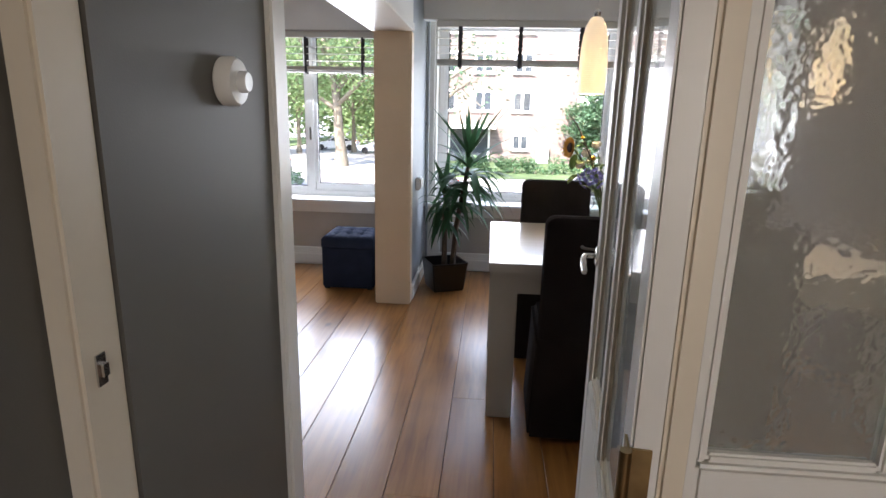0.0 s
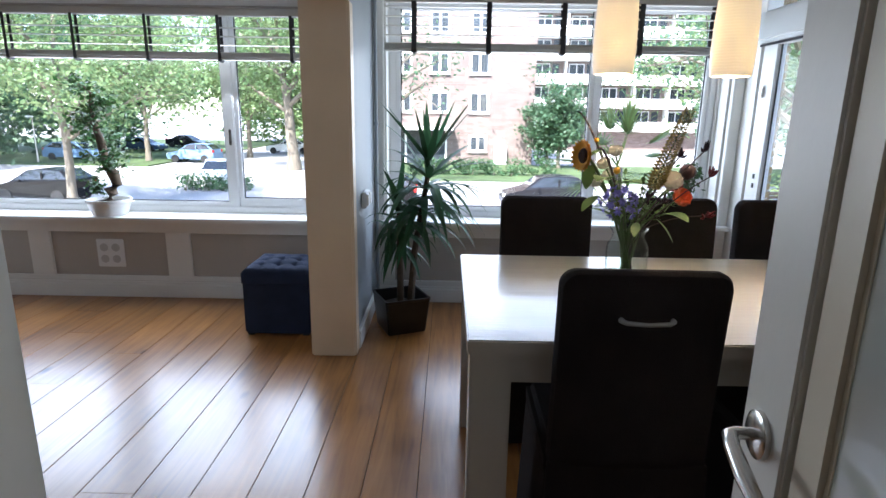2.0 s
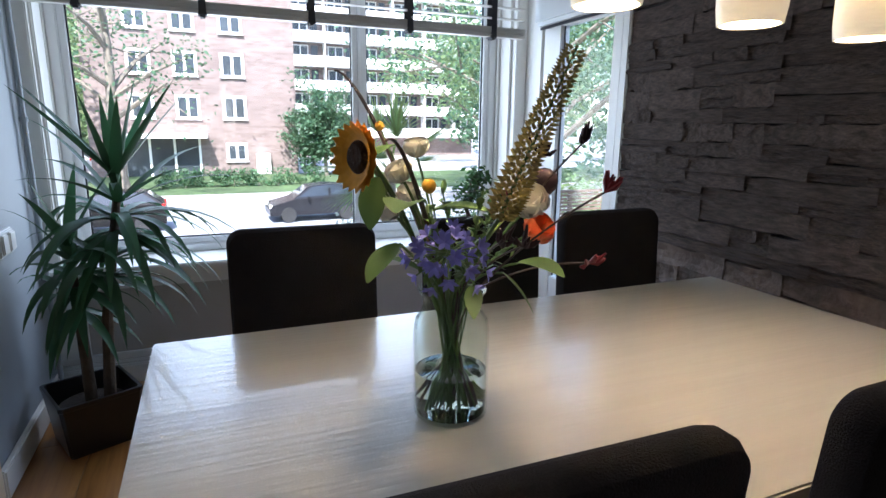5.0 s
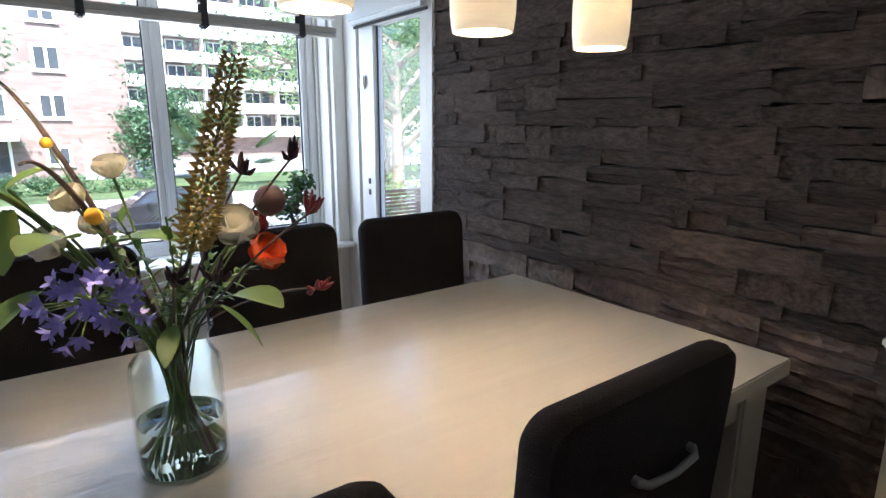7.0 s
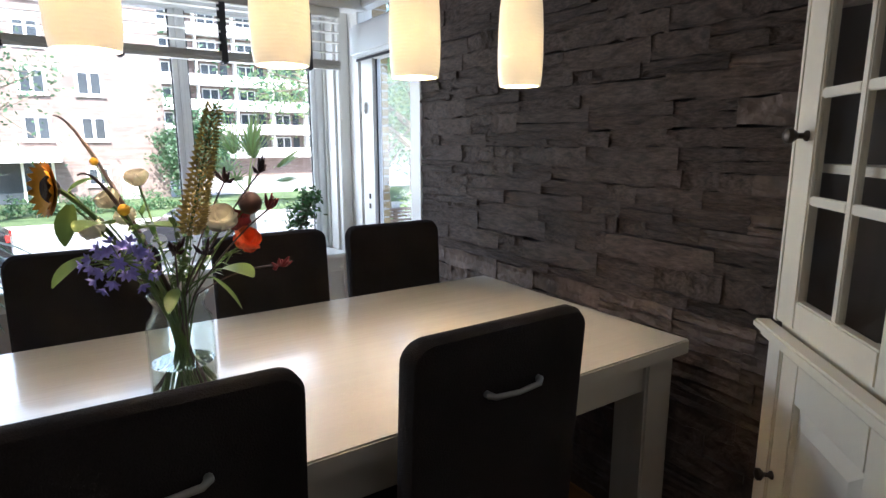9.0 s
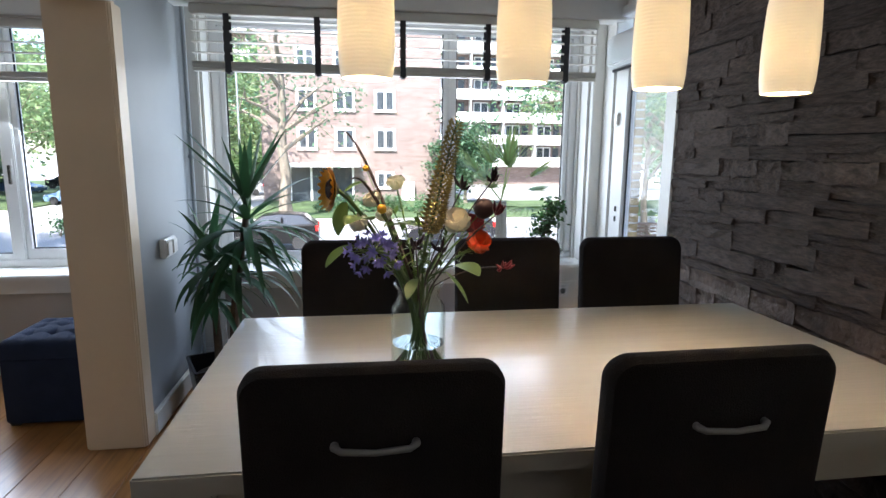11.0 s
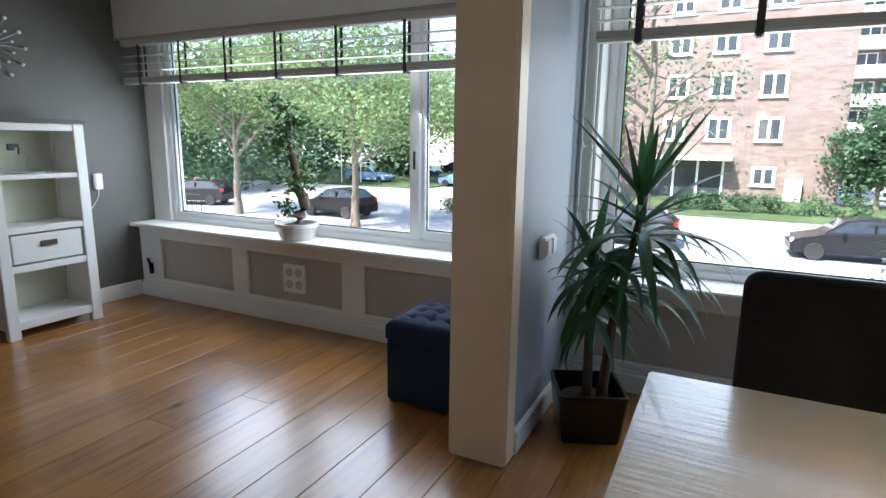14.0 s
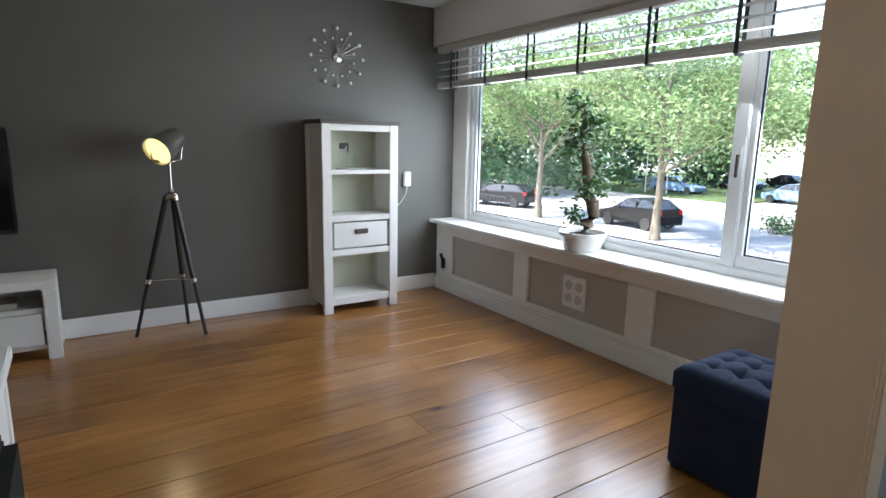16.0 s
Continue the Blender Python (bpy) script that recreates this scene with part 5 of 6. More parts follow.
def facade_window(parent, x, z, w, h, y, panes=2):
    f = boxes("window", [((x - 0.06, y - 0.05, z - 0.06), (x + w + 0.06, y + 0.1, z)), ((x - 0.06, y - 0.05, z + h), (x + w + 0.06, y + 0.1, z + h + 0.07)), ((x - 0.06, y - 0.05, z), (x + 0.13, y + 0.1, z + h)), ((x + w - 0.13, y - 0.05, z), (x + w + 0.06, y + 0.1, z + h)), ((x + w / 2 - 0.09, y - 0.04, z), (x + w / 2 + 0.09, y + 0.1, z + h)), ((x + 0.13, y - 0.045, z), (x + w - 0.13, y + 0.1, z + 0.10)), ((x + 0.13, y - 0.045, z + h - 0.10), (x + w - 0.13, y + 0.1, z + h))], M_plaster, parent)
    boxes("sill", [((x - 0.12, y - 0.14, z - 0.12), (x + w + 0.12, y + 0.02, z - 0.06))], M_plaster, f)
    for a, b in ((x + 0.05, x + w / 2 - 0.05), (x + w / 2 + 0.05, x + w - 0.05)):
        boxes("pane", [((a, y - 0.025, z), (b, y + 0.01, z + h))], M_dkglass, f)
    return f


def brick_building():
    h = thing("brick_building", "brown brick apartment building with white framed windows", "building", (0, 0, 0))
    yf, x0, x1, zt = 47.0, -7.2, 6.7, 12.6
    boxes("wall", [((x0, yf, GZ), (x1, yf + 11, zt))], M_brick, h)
    boxes("roof", [((x0 - 0.3, yf - 0.3, zt), (x1 + 0.3, yf + 11.3, zt + 0.35))], M_roof, h)
    rows = [(1.54, 1.54), (4.51, 1.54), (7.5, 1.54), (10.3, 1.4)]
    for x, w in ((-4.45, 1.4), (-1.58, 1.48), (1.54, 1.52)):
        for z, hh in rows:
            facade_window(h, x, z, w, hh, yf - 0.02)
    facade_window(h, 1.6, -1.5, 1.35, 1.2, yf - 0.02)
    boxes("canopy", [((-5.6, yf - 1.5, 0.15), (0.3, yf, 0.42))], M_plaster, h)
    boxes("entrance", [((-5.2, yf - 0.06, GZ), (-0.2, yf, 0.14))], M_dkglass, h)
    for x in (-5.2, -3.6, -2.0, -0.35):
        boxes("entrance_post", [((x, yf - 0.12, GZ), (x + 0.16, yf - 0.01, 0.15))], M_plaster, h)
    boxes("meter_box", [((3.6, yf - 0.5, GZ + 0.2), (4.6, yf - 0.05, -1.0))], M_plaster, h)


brick_building()


def balcony_block(x0, x1, y, label, zt=20):
    h = thing("balcony_block", label, "building", (0, 0, 0))
    boxes("wall", [((x0, y, GZ), (x1, y + 9, zt))], M_brick, h)
    boxes("roof", [((x0 - 0.3, y - 1.6, zt), (x1 + 0.3, y + 9.3, zt + 0.4))], M_plaster, h)
    z = -0.2
    while z < zt - 1:
        b = boxes("balcony", [((x0, y - 1.5, z - 0.18), (x1, y, z)), ((x0, y - 1.5, z), (x1, y - 1.38, z + 1.0))], M_plaster, h)
        x = x0 + 0.8
        while x < x1 - 2.5:
            w = boxes("window", [((x, y - 0.08, z + 0.75), (x + 1.9, y - 0.01, z + 2.3))], M_plaster, h)
            for k in range(2):
                boxes("pane", [((x + 0.12 + k * 0.9, y - 0.1, z + 0.88), (x + 0.88 + k * 0.9, y - 0.07, z + 2.18))], M_dkglass, w)
            boxes("balcony_door", [((x + 2.2, y - 0.08, z), (x + 3.0, y - 0.01, z + 2.25))], M_dkglass, h)
            boxes("divider", [((x + 3.6, y - 1.45, z), (x + 3.7, y, z + 2.5))], M_plaster, h)
            x += 4.2
        z += 2.75


balcony_block(9.5, 34.0, 73.0, "white balconied apartment block behind the trees")
balcony_block(-19.0, -8.6, 84.0, "white balconied apartment block far behind the street", 17)


# Parked cars
M_tyre = mat("tyre_rubber", (0.02, 0.02, 0.02), 0.8, var=0.1)
M_rim = mat("alloy_rim", (0.5, 0.5, 0.5), 0.3, metal=0.9, var=0.05)
M_carglass = mat("car_glass", (0.02, 0.025, 0.03), 0.05, var=0.05, spec=0.8)
M_red = mat("red_tail_light", (0.45, 0.015, 0.012), 0.2, var=0.05)
M_lamp = mat("headlight", (0.75, 0.75, 0.72), 0.1, var=0.03)
car_shapes = {
    "hatchback": [(0, 0.28), (-0.02, 0.55), (0.10, 0.72), (0.95, 0.93), (1.62, 1.42), (2.3, 1.50), (3.25, 1.45), (3.80, 1.02), (3.88, 0.70), (3.86, 0.30)],
    "wagon": [(0, 0.28), (-0.02, 0.52), (0.10, 0.68), (1.15, 0.90), (1.85, 1.36), (2.6, 1.45), (3.9, 1.42), (4.45, 0.98), (4.55, 0.70), (4.52, 0.30)],
    "saloon": [(0, 0.28), (-0.02, 0.52), (0.10, 0.66), (1.2, 0.88), (1.9, 1.34), (2.4, 1.40), (3.0, 1.37), (3.75, 0.98), (4.35, 0.92), (4.38, 0.32)],
}


def car(shape, paint, x, y, rz, label):
    prof = car_shapes[shape]
    L = prof[-1][0]
    c = thing("car", label, "car", (x, y, GZ + 0.008), "parked cars")
    c.matrix_basis = pose(x, y, GZ + 0.008, 0, 0, rz)
    hw = lambda z: 0.84 - max(0, z - 0.85) * 0.42
    bm = bmesh.new()
    rows = []
    for s in (-1, -0.9, 0.9, 1):
        rows.append([bm.verts.new((px - L / 2 + (0.10 if k == 0 else 0) * (abs(s) == 1) * (1 if px < L / 2 else -1), s * hw(pz), pz - (0.03 if abs(s) == 1 and pz > 1.1 else 0))) for k, (px, pz) in enumerate(prof)])
    for a, b in zip(rows, rows[1:]):
        for i in range(len(prof)):
            k = (i + 1) % len(prof)
            bm.faces.new((a[i], a[k], b[k], b[i]))
    for r in (rows[0], rows[-1][::-1]):
        mid = [v for v in r]
        bm.faces.new(mid)
    body = part("body", bm, paint, c)
    up = [p for p in prof if p[1] >= 0.85]
    cx, cz = sum(p[0] for p in up) / len(up), sum(p[1] for p in up) / len(up)
    for s in (-1, 1):
        bm = bmesh.new()
        vs = []
        for px, pz in up:
            qx, qz = cx + (px - cx) * 0.86, cz + (pz - cz) * 0.78 + 0.01
            vs.append(bm.verts.new((qx - L / 2, s * (hw(qz) + 0.004), qz)))
        r = bmesh.ops.extrude_face_region(bm, geom=[bm.faces.new(vs)])
        bmesh.ops.translate(bm, vec=(0, s * 0.006, 0), verts=[v for v in r["geom"] if isinstance(v, bmesh.types.BMVert)])
        part("side_window", bm, M_carglass, c)
        boxes("mirror", [((cx * 0.62 - L / 2, s * 0.93 - 0.07, 0.93), (cx * 0.62 - L / 2 + 0.1, s * 0.93 + 0.05, 1.05))], paint, c, 0.02)
        boxes("pillar", [((cx - L / 2 + 0.0, s * 0.70 - 0.02, 0.93), (cx - L / 2 + 0.08, s * 0.79 + 0.025, 1.36))], paint, c)
    i4 = 3
    for (p, q), nm in ((((prof[3]), (prof[4])), "windscreen"), (((prof[6]), (prof[7])), "rear_window")):
        d = Vector((q[0] - p[0], 0, q[1] - p[1]))
        n = Vector((-d.z, 0, d.x)).normalized() * 0.012
        a, b = Vector((p[0] - L / 2, 0, p[1])) + d * 0.08 + n, Vector((p[0] - L / 2, 0, p[1])) + d * 0.92 + n
        bm = bmesh.new()
        bm.faces.new([bm.verts.new((a.x, -hw(a.z) * 0.88, a.z)), bm.verts.new((a.x, hw(a.z) * 0.88, a.z)), bm.verts.new((b.x, hw(b.z) * 0.86, b.z)), bm.verts.new((b.x, -hw(b.z) * 0.86, b.z))])
        r = bmesh.ops.extrude_face_region(bm, geom=list(bm.faces))
        bmesh.ops.translate(bm, vec=n * 0.5, verts=[v for v in r["geom"] if isinstance(v, bmesh.types.BMVert)])
        part(nm, bm, M_carglass, c)
    for wx in (0.72 - L / 2, L / 2 - 0.75):
        for s in (-1, 1):
            bm = bmesh.new()
            lathe(bm, [(0.20, -0.09), (0.29, -0.10), (0.31, -0.07), (0.31, 0.07), (0.29, 0.10), (0.20, 0.09)], 20, m=pose(wx, s * 0.79, 0.31, 90, 0, 0))
            wheel = part("wheel", bm, M_tyre, c, smooth=True)
            bm = bmesh.new()
            lathe(bm, [(0.02, 0.105), (0.20, 0.095), (0.205, 0.085)], 14, m=pose(wx, s * 0.79, 0.31, 90 * s, 0, 0))
            part("rim", bm, M_rim, wheel, smooth=True)
    for s in (-1, 1):
        boxes("headlight", [((-L / 2 - 0.01, s * 0.62 - 0.16, 0.58), (-L / 2 + 0.16, s * 0.62 + 0.16, 0.72))], M_lamp, c, 0.02)
        boxes("tail_light", [((L / 2 - 0.13, s * 0.70 - 0.10, 0.78), (L / 2 + 0.005, s * 0.70 + 0.11, 1.02))], M_red, c, 0.02)
    boxes("number_plate", [((L / 2 - 0.02, -0.25, 0.62), (L / 2 + 0.01, 0.25, 0.74))], M_plaster, c)
    return c


def paint(name, col):
    return mat(name, col, 0.25, metal=0.0, var=0.03, spec=0.2)


P_blue, P_black, P_silver = paint("light_blue_paint", (0.15, 0.24, 0.36)), paint("black_paint", (0.006, 0.006, 0.007)), paint("silver_paint", (0.50, 0.52, 0.54))
P_grey, P_navy, P_white = paint("dark_grey_paint", (0.016, 0.016, 0.019)), paint("navy_paint", (0.04, 0.07, 0.13)), paint("white_car_paint", (0.75, 0.75, 0.74))
car("hatchback", P_black, -18.0, 25.7, -4, "black hatchback parked beside a street tree")
car("wagon", P_blue, -30.0, 46.4, 178, "light blue station wagon parked in the sun")
car("saloon", P_navy, -30.6, 57.5, 172, "dark blue saloon parked in the row")
car("saloon", P_grey, -29.0, 64.0, 172, "dark grey saloon parked in the row")
car("hatchback", P_blue, -20.5, 46.5, -4, "blue hatchback parked on the sunny lot")
car("saloon", P_white, -16.0, 58.0, 3, "white saloon parked under the trees")
car("wagon", P_silver, -10.8, 55.0, 10, "silver wagon parked under the trees")
car("saloon", P_white, -13.0, 32.6, 100, "white saloon parked near the kerb")
car("hatchback", P_black, -3.35, 25.4, 2, "black hatchback with red tail lights parked along the street")
car("hatchback", P_grey, 4.25, 26.0, 2, "dark grey hatchback parked along the street")
car("wagon", P_grey, -28.6, 25.4, 20, "dark grey wagon parked by a low fence")


def street_lamp(x, y, h, label):
    s = thing("street_lamp", label, "street lamp", (x, y, GZ))
    bm = bmesh.new()
    tube(bm, [(0, 0, 0), (0, 0, 0.6), (0, 0, h)], [0.09, 0.06, 0.045], 10)
    part("pole", bm, M_rim, s, smooth=True)
    boxes("lamp_head", [((-0.08, -0.6, h - 0.02), (0.08, 0.12, h + 0.10))], M_plaster, s, 0.03)


street_lamp(-31.0, 43.3, 3.4, "short grey street lamp at the parking edge")
street_lamp(-29.4, 44.0, 6.5, "slim grey street lamp near the parked cars")
street_lamp(-5.4, 30.0, 8.0, "white street lamp post beside the pavement")


def fence(x0, y0, n, label):
    f = thing("bike_fence", label, "fence", (x0, y0, GZ))
    for i in range(n):
        bm = bmesh.new()
        tube(bm, [(i * 0.35, 0, 0), (i * 0.35, 0, 1.0)], 0.02, 6)
        part("post", bm, M_black, f)
    bm = bmesh.new()
    tube(bm, [(0, 0, 1.0), ((n - 1) * 0.35, 0, 1.0)], 0.025, 6)
    part("rail", bm, M_black, f)


fence(-27.2, 22.4, 9, "low black metal fence beside the parking")


# Terrace by the garden door: brick pier, slatted rail, pots
terrace = st("terrace", [((XR + 0.09, 2.2, -0.30), (6.5, 5.27, -0.12))], M_paving, "concrete terrace outside the garden door")
M_yellowbrick = mat("yellow_brick", (0.23, 0.165, 0.08), 0.9, var=0.25, scale=12, bump=0.4, bscale=60, rnd=0.2)
pier = thing("wall_pier", "yellow brick pier beside the garden door", "", kind="structure")
course = 0
while course < 39:
    zb = -0.12 + 0.063 * course
    cuts = (2.03, 2.215, 2.43) if course % 2 else (2.03, 2.12, 2.325, 2.43)
    for xa, xb in zip(cuts, cuts[1:]):
        boxes("brick", [((xa + 0.004, 5.275, zb), (xb - (0.006 if xb < 2.4 else 0), 5.38, zb + 0.052))], M_yellowbrick, pier, 0.003)
    course += 1
boxes("mortar", [((2.025, 5.281, -0.12), (2.424, 5.52, 2.34))], M_paving, pier)


def slat_rail():
    f = thing("terrace_railing", "dark slatted timber railing round the terrace", "railing", (0, 0, -0.12))
    m = mat("weathered_timber", (0.13, 0.09, 0.06), 0.8, var=0.25, scale=6, stretch=(6, 1, 6))
    for xx in (3.65, 4.3, 4.95, 5.6, 6.25):
        boxes("post", [((xx, 8.61, 0), (xx + 0.05, 8.66, 0.47))], m, f)
    for i in range(8):
        boxes("slat", [((3.62, 8.595, 0.05 + i * 0.053), (6.35, 8.608, 0.085 + i * 0.053))], m, f)
    boxes("top_rail", [((3.6, 8.58, 0.47), (6.38, 8.69, 0.505))], m, f)


slat_rail()
st("terrace_wing", [((3.6, 5.3, -0.30), (6.5, 8.75, -0.12))], M_paving, "concrete terrace outside the garden door")

# out of view: stands for storeys overhead, keeps sun off terrace and pier
upper_storeys = st("upper_storeys", [((XL - 7, YB - 6, ZC + 0.3), (XR + 0.09, 5.28, 10.5))], M_yellowbrick, "unseen plain block above the apartment, added to shade the terrace")


# ---------------- Plants indoors ----------------
M_yucca = leaf_mat("yucca_leaf", (0.036, 0.108, 0.040), 0.25, 0.4, True)
M_cane = mat("yucca_cane", (0.10, 0.07, 0.045), 0.9, var=0.3, scale=20, bump=0.6, bscale=60)
M_bonsai = leaf_mat("ficus_leaf", (0.035, 0.085, 0.02), 0.2, 0.4)


def blade(V, F, base, dirv, L, w, droop, rng, fold=0.25, n=7):
    """One long tapering leaf, arching down with its weight."""
    d = Vector(dirv).normalized()
    p = Vector(base)
    side = d.cross(Vector((0, 0, 1)))
    side = side.normalized() if side.length > 1e-4 else Vector((1, 0, 0))
    rows = []
    for i in range(n + 1):
        s = i / n
        ww = w * (0.55 + 1.2 * s) * (1 - s) ** 0.6 if s < 1 else 0.0
        ww = w * min(1.0, 0.5 + 2.2 * s) * max(0.02, (1 - s ** 2.2))
        up = side.cross(d).normalized()
        rows.append((p - side * ww + up * ww * fold, p.copy(), p + side * ww + up * ww * fold))
        p = p + d * (L / n)
        d = (d + Vector((0, 0, -1)) * droop * (0.4 + s) / n).normalized()
    k = len(V)
    for r in rows:
        V += r
    for i in range(n):
        a = k + 3 * i
        F += [(a, a + 1, a + 4, a + 3), (a + 1, a + 2, a + 5, a + 4)]


def yucca():
    y = thing("yucca_plant", "tall green yucca houseplant with long pointed leaves", "plant", (-0.36, 4.36, 0.0))
    rng = random.Random(8)
    # crown: place, then rings of (leaves, elevation, length, droop)
    heads = [((0.17, 0.0, 1.02), [(8, 48, 0.50, 0.15), (3, 72, 0.42, 0.15), (8, 28, 0.50, 0.9), (11, 8, 0.46, 2.0), (10, -18, 0.42, 1.8)]),
             ((-0.01, -0.03, 0.76), [(4, 54, 0.34, 0.5), (7, 32, 0.36, 1.6), (8, 4, 0.36, 2.0), (7, -20, 0.34, 1.8)]),
             ((0.15, -0.02, 0.86), [(10, 14, 0.46, 2.3), (10, -12, 0.42, 2.0)]),
             ((0.11, -0.06, 0.70), [(10, 16, 0.40, 2.2), (10, -10, 0.40, 2.0)]),
             ((-0.03, 0.03, 0.55), [(7, 18, 0.32, 2.4), (8, -20, 0.30, 2.0)])]
    for (hx, hy, hz), rings in heads[:2]:
        bm = bmesh.new()
        tube(bm, [(hx * 0.35, hy * 0.4, 0.16), (hx * 0.5, hy * 0.6, hz * 0.5), (hx, hy, hz)], [0.024, 0.021, 0.015], 9)
        part("cane", bm, M_cane, y, smooth=True)
    turn = 0.35
    for (hx, hy, hz), rings in heads:
        for depth, (n, elev, L, droop) in enumerate(rings):
            turn += 0.7
            for i in range(n):
                a = turn + 2 * math.pi * i / n + rng.uniform(-0.22, 0.22)
                el = radians(elev + rng.uniform(-9, 9))
                dv = Vector((math.cos(a) * math.cos(el), math.sin(a) * math.cos(el), math.sin(el)))
                base = Vector((hx, hy, hz + 0.05 - 0.05 * depth)) + dv * 0.012
                l = L * rng.uniform(0.86, 1.1)
                tip = base + dv * l
                if y.location.y + tip.y > 4.82:
                    dv.y *= 0.3
                    l *= 0.8
                if y.location.x + tip.x < -0.56:
                    dv.x *= 0.35
                    l *= 0.85
                V, F = [], []
                blade(V, F, base, dv, l, 0.0235, droop * rng.uniform(0.8, 1.2), rng)
                leaf = mesh_part("leaf", V, F, M_yucca, y)
                for q in leaf.data.polygons:
                    q.use_smooth = True
    return y


yucca()


def planter():
    p = thing("planter", "dark glazed square tapered plant pot on the floor", "planter", (-0.36, 4.35, 0))
    p.matrix_basis = pose(-0.36, 4.35, 0, 0, 0, 24)
    bm = bmesh.new()
    def sq(r, z):
        c = 0.08 * r
        return [bm.verts.new(v) for v in ((-r + c, -r, z), (r - c, -r, z), (r, -r + c, z), (r, r - c, z), (r - c, r, z), (-r + c, r, z), (-r, r - c, z), (-r, -r + c, z))]
    rings = [sq(0.122, 0.0), sq(0.126, 0.01), sq(0.146, 0.21), sq(0.149, 0.215), sq(0.149, 0.23), sq(0.137, 0.23), sq(0.132, 0.15)]
    for a, b in zip(rings, rings[1:]):
        for i in range(8):
            bm.faces.new((a[i], a[(i + 1) % 8], b[(i + 1) % 8], b[i]))
    bm.faces.new(rings[0][::-1])
    part("pot", bm, M_planter, p)
    bm = bmesh.new()
    lathe(bm, [(0.130, 0.14), (0.125, 0.160), (0.02, 0.170)], 16)
    part("soil", bm, M_soil, p)


planter()


# Ficus bonsai in a white oval bowl on the living room sill
def bonsai(x, y, z, h, seed, label, potmat, pot_r, pot_h, leaves, curve, leaf=0.013, oval=1.0):
    rng = random.Random(seed)
    t = thing("bonsai", label, "plant", (x, y, z))
    bm = bmesh.new()
    lathe(bm, [(pot_r * 0.72, 0), (pot_r * 0.76, 0.004), (pot_r * 0.94, pot_h * 0.75), (pot_r, pot_h * 0.8), (pot_r, pot_h), (pot_r * 0.93, pot_h), (pot_r * 0.88, pot_h * 0.7)], 32, cap=False)
    bm.faces.new([v for v in bm.verts][:32][::-1])
    part("bowl", bm, potmat, t, smooth=True)
    bm = bmesh.new()
    lathe(bm, [(pot_r * 0.9, pot_h * 0.72), (pot_r * 0.6, pot_h * 0.86), (0.01, pot_h * 0.92)], 24)
    part("soil", bm, M_soil, t)
    bm = bmesh.new()
    pts = [Vector((cx * h, 0.02 * math.sin(5 * s), pot_h * 0.8 + s * h)) for s, cx in curve]
    n = len(pts)
    tube(bm, pts, [0.030 * (1 - 0.75 * i / (n - 1)) * (1 + 0.25 * ((i * 3) % 2)) * h / 0.5 for i in range(n)], 10)
    cen = []
    for i in range(14):
        b = pts[n // 2 + i % (n - n // 2)]
        a = 2.399 * i
        e = b + Vector((math.cos(a), math.sin(a) * 0.8, rng.uniform(0.1, 0.9))) * h * (rng.uniform(0.06, 0.19) if h > 0.4 else rng.uniform(0.14, 0.36))
        tube(bm, [b, b.lerp(e, 0.5) + Vector((0, 0, 0.01)), e], [0.006, 0.004, 0.002], 5)
        cen.append((*e, 1.0))
        cen.append((*b.lerp(e, 0.7), 0.8))
    if h > 0.4:
        for dx, dz in ((-0.13, 0.30), (-0.10, 0.12), (-0.07, 0.06)):
            cen.append((dx, 0.0, pot_h + dz, 0.55))
    part("trunk", bm, M_cane, t, smooth=True)
    V, F = leaf_cloud(rng, cen, leaves, max(0.036, h * 0.075), leaf)
    mesh_part("leaves", V, F, M_bonsai, t)
    return t


M_bowl = mat("white_glazed_ceramic", (0.72, 0.71, 0.68), 0.25, var=0.04, scale=5)
bonsai(-2.53, YW + 0.035, SILL, 0.76, 41, "tall twisted ficus bonsai in a white ceramic bowl", M_bowl, 0.150, 0.115, 1100, [(0, 0.0), (0.10, 0.02), (0.17, 0.08), (0.26, 0.06), (0.34, 0.0), (0.55, -0.015), (0.72, -0.045), (0.84, -0.05), (1.0, -0.03)], 0.022)
bonsai(1.60, YW + 0.04, SILL, 0.27, 42, "small bushy bonsai in a dark round pot", M_planter, 0.115, 0.09, 520, [(0, 0.0), (0.2, 0.04), (0.4, -0.02), (0.7, 0.04), (1.0, 0.0)], 0.021)


# Garden palm in front of the dining window
def palm():
    p = thing("garden_palm", "spiky yellow green palm growing outside the window", "palm", (2.14, 8.3, GZ))
    bm = bmesh.new()
    tube(bm, [(0, 0, 0), (0.05, 0, 1.6), (0, 0, 3.42)], [0.10, 0.08, 0.07], 10)
    part("trunk", bm, M_bark, p, smooth=True)
    rng = random.Random(6)
    for k in range(13):
        V, F = [], []
        a = k * 2.399
        el = radians(82 - 8.5 * k)
        st_ = Vector((math.cos(a) * math.cos(el), math.sin(a) * math.cos(el), math.sin(el)))
        end = Vector((0, 0, 3.42)) + st_ * 0.5
        side = st_.cross(Vector((0, 0, 1))).normalized()
        blade(V, F, (0, 0, 3.42), st_, 0.55, 0.012, 0.1, rng)
        for j in range(17):
            th = radians(-80 + 10 * j)
            dv = st_ * math.cos(th) + side * math.sin(th)
            blade(V, F, end, dv, 0.52, 0.016, 0.45, rng, n=4)
        mesh_part("fan_leaf", V, F, leaf_mat("palm_leaf", (0.20, 0.25, 0.07), 0.4, 0.3) if k == 0 else bpy.data.materials["palm_leaf"], p)


palm()


# ---------------- Vase of flowers on the table ----------------
VX, VY, TZ = 0.518, 2.742, 0.76
BOUQUET = (0.016, -0.006, 0.0)


